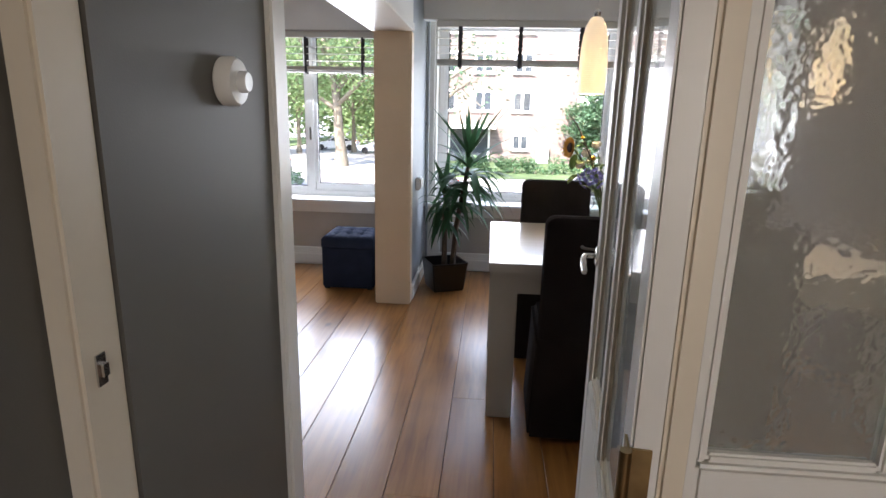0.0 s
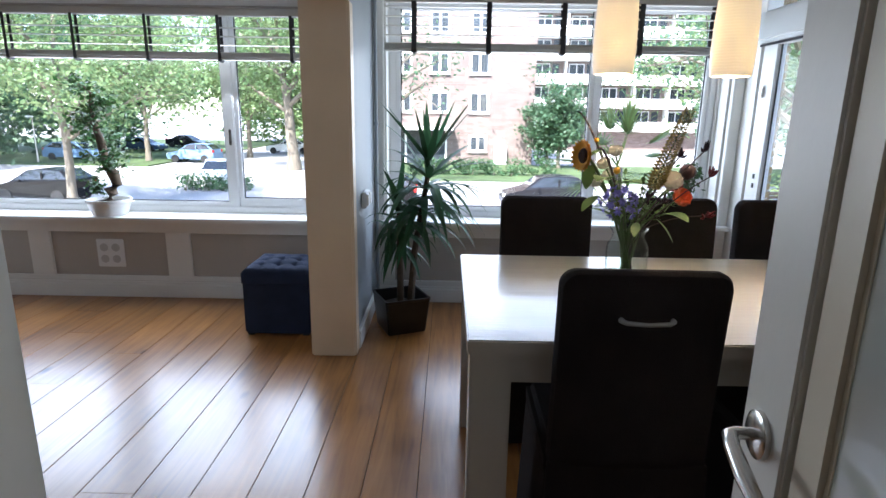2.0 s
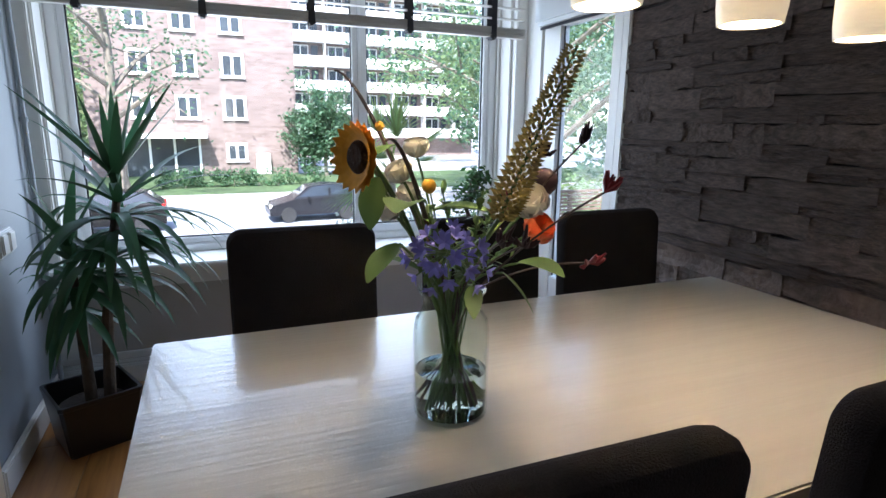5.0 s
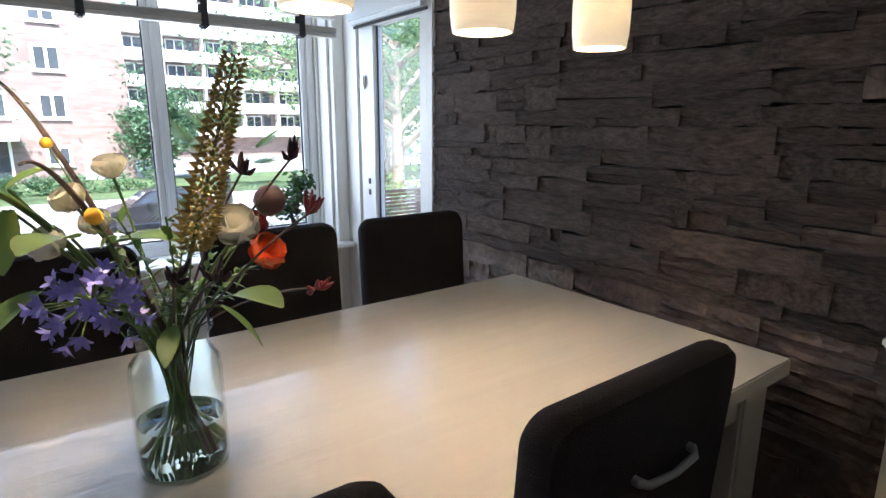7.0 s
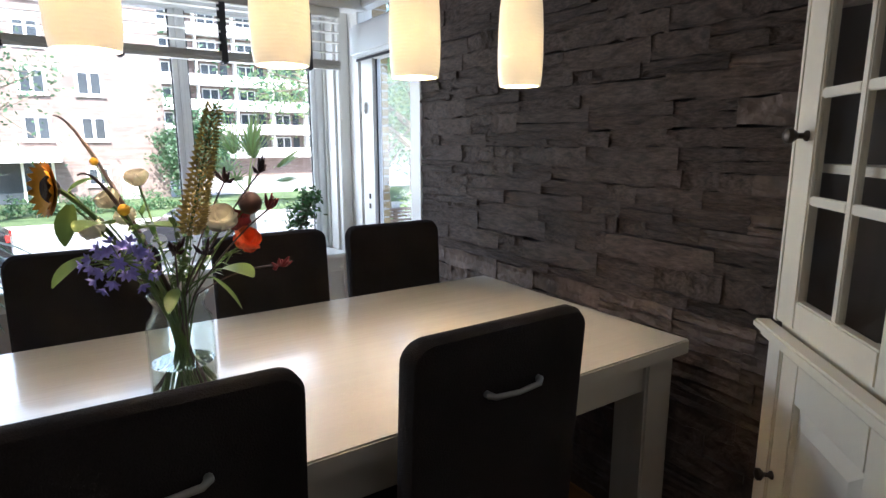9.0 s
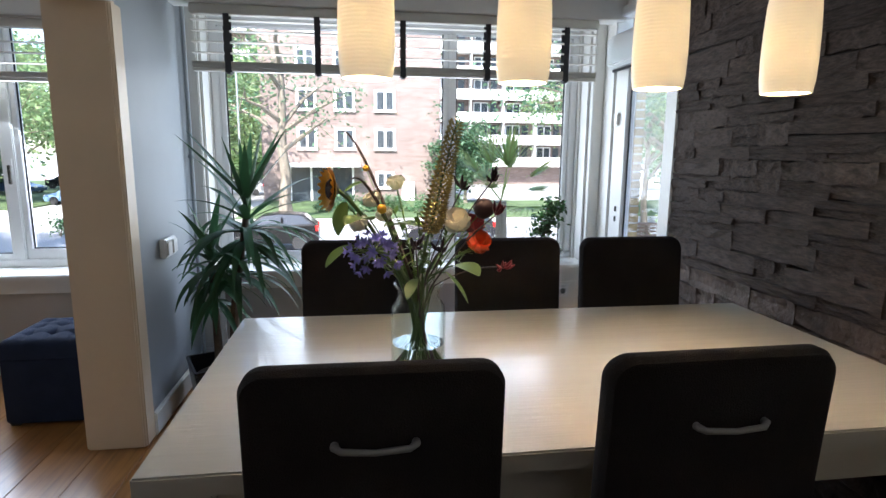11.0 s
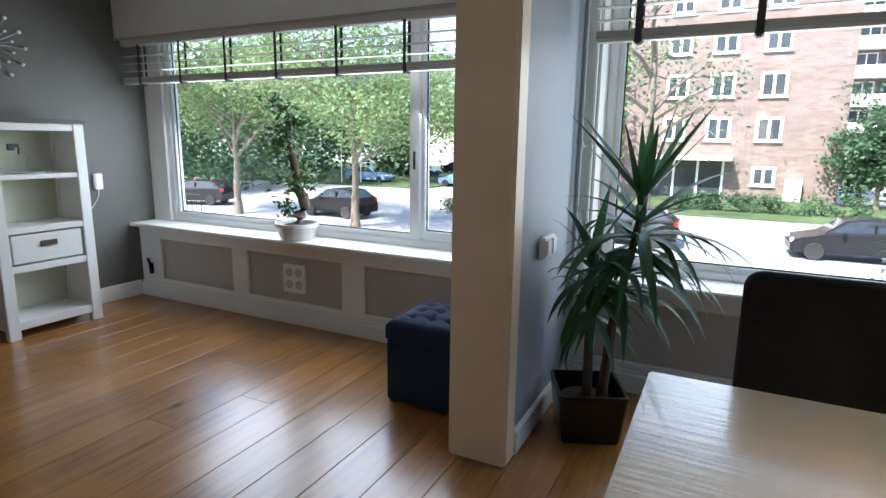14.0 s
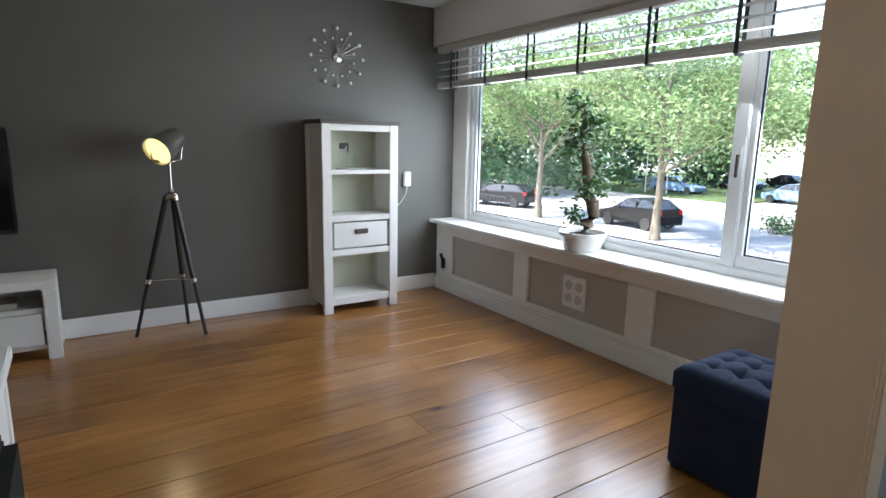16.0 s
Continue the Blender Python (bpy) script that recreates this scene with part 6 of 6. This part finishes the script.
def vase():
    v = thing("glass_vase", "clear glass milk-churn vase half full of water", "vase", (VX + BOUQUET[0], VY + BOUQUET[1], TZ))
    bm = bmesh.new()
    out = [(0.062, 0.0), (0.068, 0.006), (0.069, 0.02), (0.069, 0.165), (0.066, 0.185), (0.056, 0.200), (0.052, 0.212), (0.053, 0.225), (0.060, 0.236), (0.062, 0.240)]
    inn = [(r - 0.003, z) for r, z in out[2:]][::-1]
    lathe(bm, out + [(0.061, 0.242)] + inn + [(0.064, 0.009), (0.002, 0.009)], 40, cap=False)
    bm.faces.new([bm.verts[i] for i in range(0)] or list(bm.verts)[:40][::-1])
    part("jar", bm, M_vase, v, smooth=True)
    bm = bmesh.new()
    lathe(bm, [(0.0635, 0.0095), (0.0657, 0.02), (0.0657, 0.088)], 40)
    part("water", bm, M_water, v, "clear water", True)
    return v


vase()
M_stem = mat("green_stem", (0.09, 0.15, 0.04), 0.6, var=0.2, scale=20)
M_bstem = mat("brown_stem", (0.06, 0.035, 0.03), 0.6, var=0.2, scale=20)
M_fleaf = leaf_mat("flower_leaf", (0.09, 0.15, 0.035), 0.3, 0.25)
M_yel = mat("sunflower_petal", (0.75, 0.36, 0.015), 0.6, var=0.15, scale=30)
M_disc = mat("sunflower_disc", (0.045, 0.022, 0.012), 0.9, var=0.3, scale=60, bump=1, bscale=200)
M_purple = mat("violet_petal", (0.25, 0.23, 0.66), 0.6, var=0.2, scale=30)
M_wpet = mat("cream_petal", (0.85, 0.82, 0.74), 0.6, var=0.08, scale=30)
M_orange = mat("orange_rose_petal", (0.80, 0.15, 0.035), 0.55, var=0.25, scale=25)
M_redp = mat("dark_red_petal", (0.20, 0.012, 0.018), 0.6, var=0.2, scale=25)
M_maroon = mat("maroon_bloom", (0.028, 0.007, 0.011), 0.7, var=0.3, scale=30)
M_spike = mat("foxtail_bud", (0.33, 0.25, 0.07), 0.7, var=0.4, scale=40)


def stem_to(f, tip, material, r=0.0028, sag=0.03, seed=0):
    rng = random.Random(seed)
    tip = Vector(tip)
    neck = Vector((VX + (tip.x - VX) * 0.18 + rng.uniform(-0.02, 0.02), VY + (tip.y - VY) * 0.15 + rng.uniform(-0.02, 0.02), TZ + 0.235))
    foot = Vector((VX - (tip.x - VX) * 0.22 + rng.uniform(-0.02, 0.02), VY - (tip.y - VY) * 0.2 + rng.uniform(-0.02, 0.02), TZ + 0.018))
    d = foot - Vector((VX, VY, foot.z))
    if d.length > 0.05:
        foot = Vector((VX, VY, foot.z)) + d.normalized() * 0.05
    d = neck - Vector((VX, VY, neck.z))
    if d.length > 0.04:
        neck = Vector((VX, VY, neck.z)) + d.normalized() * 0.04
    mid = neck.lerp(tip, 0.5) + Vector((0, 0, sag))
    pts = []
    for i in range(9):
        s = i / 8
        pts.append((1 - s) ** 2 * neck + 2 * s * (1 - s) * mid + s * s * tip)
    bm = bmesh.new()
    tube(bm, [foot, foot.lerp(neck, 0.5)] + pts, r, 6)
    part("stem", bm, material, f, smooth=True)
    return (pts[-1] - pts[-2]).normalized(), pts


def flower(name, label, group=""):
    return thing(name, label, "flower", BOUQUET, group)


def petal(V, F, c, d, up, L, w, cup=0.3, n=4):
    d, up = Vector(d).normalized(), Vector(up).normalized()
    side = d.cross(up).normalized()
    k = len(V)
    for i in range(n + 1):
        s = i / n
        ww = w * math.sin(math.pi * min(1, 0.12 + 0.80 * s)) if i < n else w * 0.12
        p = Vector(c) + d * L * s + up * cup * L * s * s
        V += [p - side * ww, p + side * ww]
    for i in range(n):
        a = k + 2 * i
        F.append((a, a + 1, a + 3, a + 2))


def basis(d):
    d = Vector(d).normalized()
    u = d.cross(Vector((0, 0, 1)) if abs(d.z) < 0.95 else Vector((1, 0, 0))).normalized()
    return d, u, d.cross(u)


def sunflower(c, face):
    f = flower("sunflower", "open yellow sunflower with a dark brown centre")
    d, u, w = basis(face)
    stem_to(f, Vector(c) - d * 0.012, M_stem, 0.0045, 0.06, 1)
    V, F = [], []
    for ring, (n, L, cup) in enumerate(((19, 0.030, 0.25), (17, 0.026, 0.6))):
        for i in range(n):
            a = 2 * math.pi * (i + 0.5 * ring) / n
            r = u * math.cos(a) + w * math.sin(a)
            petal(V, F, Vector(c) + r * 0.019 + d * 0.002 * ring, r, d, L, 0.0095, cup)
    mesh_part("petals", V, F, M_yel, f)
    bm = bmesh.new()
    lathe(bm, [(0.012, -0.012), (0.022, -0.004), (0.023, 0.003), (0.017, 0.009), (0.004, 0.007)], 20, m=Matrix.Translation(c) @ d.to_track_quat("Z", "Y").to_matrix().to_4x4())
    part("disc", bm, M_disc, f, smooth=True)


sunflower((0.318, 2.605, 1.244), (-0.93, -0.36, 0.05))


def rose(c, m, label, R=0.026, tilt=(0, -0.3, 1), name="rose", sd=0, rim=None):
    f = flower(name, label)
    d, u, w = basis(tilt)
    stem_to(f, Vector(c) - d * R * 0.9, M_stem, 0.0024, 0.03, sd)
    V, F = [], []
    for ring, (n, r0, L, cup) in enumerate(((5, 0.80, 1.5, 1.3), (5, 0.62, 1.45, 2.2), (4, 0.42, 1.4, 3.5), (3, 0.2, 1.3, 6.0))):
        for i in range(n):
            a = 2 * math.pi * (i + 0.37 * ring) / n
            r = u * math.cos(a) + w * math.sin(a)
            base = Vector(c) - d * R * 0.85 + r * R * 0.25
            k = len(V)
            side = d.cross(r).normalized()
            for j in range(6):
                s = j / 5
                p = base + r * R * r0 * (math.sin(s * 1.9)) + d * R * L * s
                ww = R * (0.35 + 0.75 * math.sin(math.pi * min(1.0, 0.1 + 0.75 * s))) * (0.6 + 0.4 * r0)
                bend = -r * R * 0.28 * r0
                V += [p - side * ww + bend, p, p + side * ww + bend]
            for j in range(5):
                b = k + 3 * j
                F += [(b, b + 1, b + 4, b + 3), (b + 1, b + 2, b + 5, b + 4)]
    ob = mesh_part("petals", V, F, m, f)
    for p in ob.data.polygons:
        p.use_smooth = True
    V, F = [], []
    for i in range(5):
        a = 2 * math.pi * i / 5
        petal(V, F, Vector(c) - d * R * 0.9, u * math.cos(a) + w * math.sin(a), d, R * 0.8, R * 0.22, 0.2)
    mesh_part("sepals", V, F, M_fleaf, f)


rose((0.659, 2.69, 1.112), M_orange, "orange red open rose in the vase", 0.026, (0.25, -0.7, 0.6), sd=2)
rose((0.662, 2.78, 1.145), M_redp, "deep red rose behind the orange rose", 0.026, (0.2, -0.3, 0.9), sd=3)
rose((0.592, 2.615, 1.172), M_wpet, "cream white lisianthus bloom in the bouquet", 0.027, (-0.2, -0.6, 0.7), "lisianthus", 4)
rose((0.466, 2.79, 1.250), M_wpet, "cream white lisianthus bud in the bouquet", 0.020, (-0.2, -0.2, 1), "lisianthus", 5)
rose((0.405, 2.70, 1.215), M_wpet, "cream white lisianthus bud in the bouquet", 0.019, (-0.5, -0.2, 0.8), "lisianthus", 6)
rose((0.375, 2.66, 1.165), M_wpet, "cream white lisianthus bud in the bouquet", 0.020, (-0.6, -0.4, 0.6), "lisianthus", 7)
rose((0.435, 2.74, 1.175), M_wpet, "cream white lisianthus bud in the bouquet", 0.018, (-0.4, -0.4, 0.8), "lisianthus", 8)


def small_ball(c, R, m, label, name, sd):
    f = flower(name, label)
    stem_to(f, Vector(c), M_stem, 0.0014, 0.02, sd)
    bm = bmesh.new()
    bmesh.ops.create_icosphere(bm, subdivisions=2, radius=R)
    for v in bm.verts:
        v.co *= 1 + 0.12 * noise.noise(v.co * 300)
    bmesh.ops.translate(bm, vec=c, verts=bm.verts)
    part("bloom", bm, m, f, smooth=True)


M_craspedia = mat("yellow_button", (0.62, 0.33, 0.02), 0.8, var=0.2, scale=80)
small_ball((0.425, 2.62, 1.200), 0.011, M_craspedia, "small orange button flower", "button_flower", 9)
small_ball((0.392, 2.76, 1.285), 0.008, M_craspedia, "small orange button flower", "button_flower", 10)
small_ball((0.672, 2.70, 1.192), 0.026, M_maroon, "dark maroon seed head on a stem", "seed_head", 11)


def agapanthus(c):
    f = flower("agapanthus", "violet blue agapanthus flower head in the vase")
    stem_to(f, Vector(c), M_stem, 0.0045, 0.05, 12)
    rng = random.Random(3)
    for i in range(34):
        V, F = [], []
        z = 1 - 1.75 * (i + 0.5) / 34
        a = i * 2.399
        r = math.sqrt(max(0, 1 - z * z))
        d = Vector((r * math.cos(a), r * math.sin(a), z * 0.85 - 0.12))
        tip = Vector(c) + d * rng.uniform(0.028, 0.058)
        bm = bmesh.new()
        tube(bm, [Vector(c), tip], 0.0009, 4)
        dd, u, w = basis(d)
        for k in range(6):
            b = 2 * math.pi * k / 6
            q = (u * math.cos(b) + w * math.sin(b)) * 0.75 + dd * 0.75
            petal(V, F, tip, q, dd, 0.018, 0.0036, -0.25, 3)
        floret = mesh_part("floret", V, F, M_purple, f)
        part("pedicel", bm, M_stem, floret)


agapanthus((0.405, 2.50, 1.128))


def foxtail(tip, base):
    f = flower("foxtail_spike", "tall fading yellow brown foxtail lily spike")
    tip, base = Vector(tip), Vector(base)
    d, u, w = basis(tip - base)
    stem_to(f, base, M_stem, 0.0032, 0.0, 13)
    bm = bmesh.new()
    tube(bm, [base, tip], [0.0032, 0.0012], 6)
    part("spike_axis", bm, M_stem, f)
    rng = random.Random(12)
    V, F = [], []
    L = (tip - base).length
    n = 420
    for i in range(n):
        s = i / n
        a = i * 2.399
        r = u * math.cos(a) + w * math.sin(a)
        R = 0.021 * (1 - 0.5 * s) * min(1, 0.6 + 4 * s)
        p = base.lerp(tip, s)
        c = p + r * R
        k = len(V)
        e = 0.0072 * (1.1 - 0.5 * s)
        o = (r + d * 0.35).normalized()
        sd_ = d.cross(o).normalized()
        V += [c - o * e * 0.4, c + sd_ * e * 0.6, c + o * e * 1.6, c - sd_ * e * 0.6, c + d * e * 0.6, c - d * e * 0.6]
        F += [(k, k + 1, k + 4), (k + 1, k + 2, k + 4), (k + 2, k + 3, k + 4), (k + 3, k, k + 4), (k + 1, k, k + 5), (k + 2, k + 1, k + 5), (k + 3, k + 2, k + 5), (k, k + 3, k + 5)]
    tagged(mesh_part("inflorescence", V, F, M_spike, f), kind="stuff")


foxtail((0.566, 2.475, 1.385), (0.528, 2.59, 1.155))


def paw(c, sd, label="dark red kangaroo paw bloom on a branching stem"):
    f = flower("kangaroo_paw", label)
    d, pts = stem_to(f, c, M_bstem, 0.0018, 0.03, sd)
    rng = random.Random(sd)
    for i in range(8):
        bm = bmesh.new()
        q = (d + Vector((rng.gauss(0, 0.7), rng.gauss(0, 0.7), rng.gauss(0.2, 0.5)))).normalized()
        L = rng.uniform(0.018, 0.032)
        a = Vector(c)
        b = a + q * L * 0.6
        e = a + q * L + Vector((0, 0, 0.006))
        tube(bm, [a, b, e], [0.0016, 0.0042, 0.0014], 6)
        part("bloom", bm, M_maroon if sd % 2 else M_redp, f, smooth=True)


paw((0.664, 2.585, 1.262), 21)
paw((0.655, 2.51, 1.196), 22)
paw((0.692, 2.585, 1.070), 24)
paw((0.60, 2.60, 1.245), 25)
paw((0.545, 2.55, 1.115), 27)
paw((0.49, 2.52, 1.13), 29)


def grass_arch(tip, sd):
    f = flower("arching_grass", "dark arching grass stem curving over the bouquet")
    tip = Vector(tip)
    neck = Vector((VX - 0.01, VY + 0.01, TZ + 0.235))
    foot = Vector((VX + 0.03, VY - 0.01, TZ + 0.02))
    pts = []
    top = neck.lerp(tip, 0.75) + Vector((0, 0, 0.10))
    for i in range(15):
        s = i / 14
        pts.append((1 - s) ** 2 * neck + 2 * s * (1 - s) * top + s * s * tip)
    bm = bmesh.new()
    tube(bm, [foot] + pts, [0.0065, 0.0065] + [0.0065 * (1 - 0.75 * i / 14) for i in range(1, 15)], 6)
    part("stem", bm, M_bstem, f, smooth=True)


grass_arch((0.335, 2.83, 1.375), 1)
grass_arch((0.36, 2.62, 1.265), 2)


def big_leaf(c, d, L, w, label, sd):
    f = thing("foliage_leaf", label, "leaf", BOUQUET)
    stem_to(f, c, M_stem, 0.002, 0.02, sd)
    V, F = [], []
    d = Vector(d).normalized()
    side = d.cross(Vector((0, 0, 1))).normalized()
    rows = []
    n = 7
    p = Vector(c)
    for i in range(n + 1):
        s = i / n
        ww = w * math.sin(math.pi * min(1, 0.08 + 0.9 * s)) ** 0.8
        up = side.cross(d).normalized()
        rows.append((p - side * ww + up * ww * 0.25, p.copy(), p + side * ww + up * ww * 0.25))
        p = p + d * L / n
        d = (d + Vector((0, 0, -0.09))).normalized()
    for r in rows:
        V += r
    for i in range(n):
        a = 3 * i
        F += [(a, a + 1, a + 4, a + 3), (a + 1, a + 2, a + 5, a + 4)]
    ob = mesh_part("leaf", V, F, M_fleaf, f)
    for q in ob.data.polygons:
        q.use_smooth = True


GL = "broad green leaf in the bouquet"
big_leaf((0.44, 2.66, 1.155), (0.75, -0.5, 0.25), 0.105, 0.030, GL, 31)
big_leaf((0.40, 2.62, 1.175), (-0.4, -0.6, 0.2), 0.095, 0.030, GL, 32)
big_leaf((0.345, 2.62, 1.215), (-0.2, -0.3, -0.7), 0.075, 0.020, GL, 33)
big_leaf((0.345, 2.66, 1.235), (0.4, 0.1, 0.3), 0.06, 0.018, GL, 34)
big_leaf((0.59, 2.64, 1.065), (0.4, -0.6, 0.1), 0.085, 0.032, GL, 35)
big_leaf((0.575, 2.66, 1.045), (0.7, -0.3, -0.7), 0.09, 0.014, GL, 36)
big_leaf((0.50, 2.62, 1.04), (-0.3, -0.7, -0.2), 0.07, 0.014, GL, 37)
big_leaf((0.55, 2.80, 1.02), (0.5, 0.5, 0.3), 0.08, 0.018, GL, 38)
big_leaf((0.47, 2.76, 1.03), (-0.6, 0.4, 0.4), 0.09, 0.016, GL, 39)
big_leaf((0.36, 2.56, 1.13), (-0.7, -0.4, -0.3), 0.075, 0.02, GL, 40)


# Fine green sprays filling the bouquet
def spray(tip, sd):
    f = thing("green_spray", "thin green filler sprig with small leaves", "leaf", BOUQUET, "filler sprigs")
    rng = random.Random(sd)
    d, pts = stem_to(f, tip, M_stem, 0.0013, 0.03, sd)
    V, F = [], []
    for k in range(26):
        p = pts[3 + k % 6].lerp(pts[2 + k % 6], rng.random())
        dv = Vector((rng.gauss(0, 1), rng.gauss(0, 1), rng.gauss(0.5, 0.6)))
        petal(V, F, p, dv, (0.1, 0.2, 1), rng.uniform(0.014, 0.030), rng.uniform(0.003, 0.007), -0.2, 3)
    mesh_part("leaf_spray", V, F, M_fleaf, f)


rngs = random.Random(77)
for k in range(13):
    a = rngs.uniform(0, 6.28)
    r = rngs.uniform(0.03, 0.14)
    spray((VX - 0.01 + r * math.cos(a), VY - 0.06 + r * 0.8 * math.sin(a), rngs.uniform(1.06, 1.22)), 100 + k)

# Floor planks
def planks():
    rng = random.Random(5)
    w, x = 0.205, -0.165
    while x > XL:
        x -= w
    meshes = {}
    while x < XR:
        y = YB - rng.random() * 3.0
        while y < YW:
            L = rng.choice((3.2, 3.9, 4.6))
            y0, y1 = max(y, YB), min(y + L, YW + 0.01)
            y += L
            if y1 - y0 < 0.05:
                continue
            key = round(y1 - y0, 3)
            if key not in meshes:
                bm = bmesh.new()
                bx(bm, (0.0014, 0.0003, -0.012), (w - 0.0014, y1 - y0 - 0.0003, 0.0), 0.0012, 1)
                meshes[key] = part("plank", bm, M_floor, floor)
                ob = meshes[key]
            else:
                ob = new("plank", meshes[key].data)
                ob.parent = floor
            ob.location = (x, y0, rng.uniform(-0.0004, 0.0))
        x += w


planks()


# Stacked slate cladding on the side wall
def slate_wall():
    rng = random.Random(11)
    m = mat("dark_slate", (0.100, 0.070, 0.055), 0.68, var=0.5, scale=7, bump=1.0, bscale=34, rnd=0.11, fine=0.5, spec=0.25)
    z = 0.0
    row = 0
    pool = []
    for k in range(26):
        bm = bmesh.new()
        n = 5
        L, H = 1.0, 1.0
        g = [[None] * (n + 1) for _ in range(4)]
        for i in range(4):
            for j in range(n + 1):
                e = 0.0 if 0 < i < 3 and 0 < j < n else 1.0
                d = -0.25 * e + rng.uniform(-0.22, 0.22)
                zz = i / 3 + (rng.uniform(-0.06, 0.06) if i in (1, 2) else rng.uniform(-0.10, 0.06) if i == 3 else rng.uniform(-0.06, 0.10))
                g[i][j] = bm.verts.new((d, j / n + (rng.uniform(-0.03, 0.03) if 0 < j < n else 0), zz))
        for i in range(3):
            for j in range(n):
                bm.faces.new((g[i][j], g[i][j + 1], g[i + 1][j + 1], g[i + 1][j]))
        rim = [g[0][j] for j in range(n + 1)] + [g[i][n] for i in (1, 2, 3)] + [g[3][j] for j in range(n - 1, -1, -1)] + [g[i][0] for i in (2, 1)]
        back = [bm.verts.new((2.6, v.co.y, v.co.z)) for v in rim]
        for a in range(len(rim)):
            b = (a + 1) % len(rim)
            bm.faces.new((rim[a], back[a], back[b], rim[b]))
        me = bpy.data.meshes.new("slate")
        bmesh.ops.recalc_face_normals(bm, faces=bm.faces)
        bm.to_mesh(me)
        bm.free()
        me.materials.append(m)
        pool.append(me)
    count = 0
    rest = bmesh.new()
    while z < ZC - 0.01:
        band = rng.choice((0.045, 0.055, 0.07, 0.08))
        band = min(band, ZC - z)
        y = 3.942
        while y > 0.80:
            L = min(rng.uniform(0.15, 0.44), y - 0.78)
            if L < 0.12:
                break
            split = rng.choice((1, 1, 1, 2, 2))
            hs = [band / split * rng.uniform(0.75, 1.25) for _ in range(split)]
            tot = sum(hs)
            zz = z
            for h in hs:
                h = h * band / tot
                segs = rng.choice((1, 1, 2))
                cut = [0, L] if segs == 1 else [0, L * rng.uniform(0.3, 0.7), L]
                for a, b in zip(cut, cut[1:]):
                    me = rng.choice(pool)
                    dep = rng.uniform(0.0, 0.010) * (1.7 if rng.random() < 0.12 else 1)
                    mx = Matrix.Translation((XR - 0.022 - dep + 0.004, y - b + 0.0008, zz + 0.0006)) @ Matrix.Rotation(radians(rng.uniform(-0.9, 0.9)), 4, "X") @ Matrix.Diagonal((0.018, b - a + 0.001, h * 1.005, 1))
                    if y - b > 1.95 and zz > 0.78 and y - b > 2.05:
                        ob = new("slate", me)
                        ob.parent = wall_stone
                        ob.matrix_basis = mx
                        count += 1
                    else:
                        me2 = me.copy()
                        me2.transform(mx)
                        rest.from_mesh(me2)
                        bpy.data.meshes.remove(me2)
                zz += h
            y -= L
        z += band
    tagged(part("slate_rest", rest, m, wall_stone), kind="stuff")
    return count


slate_wall()
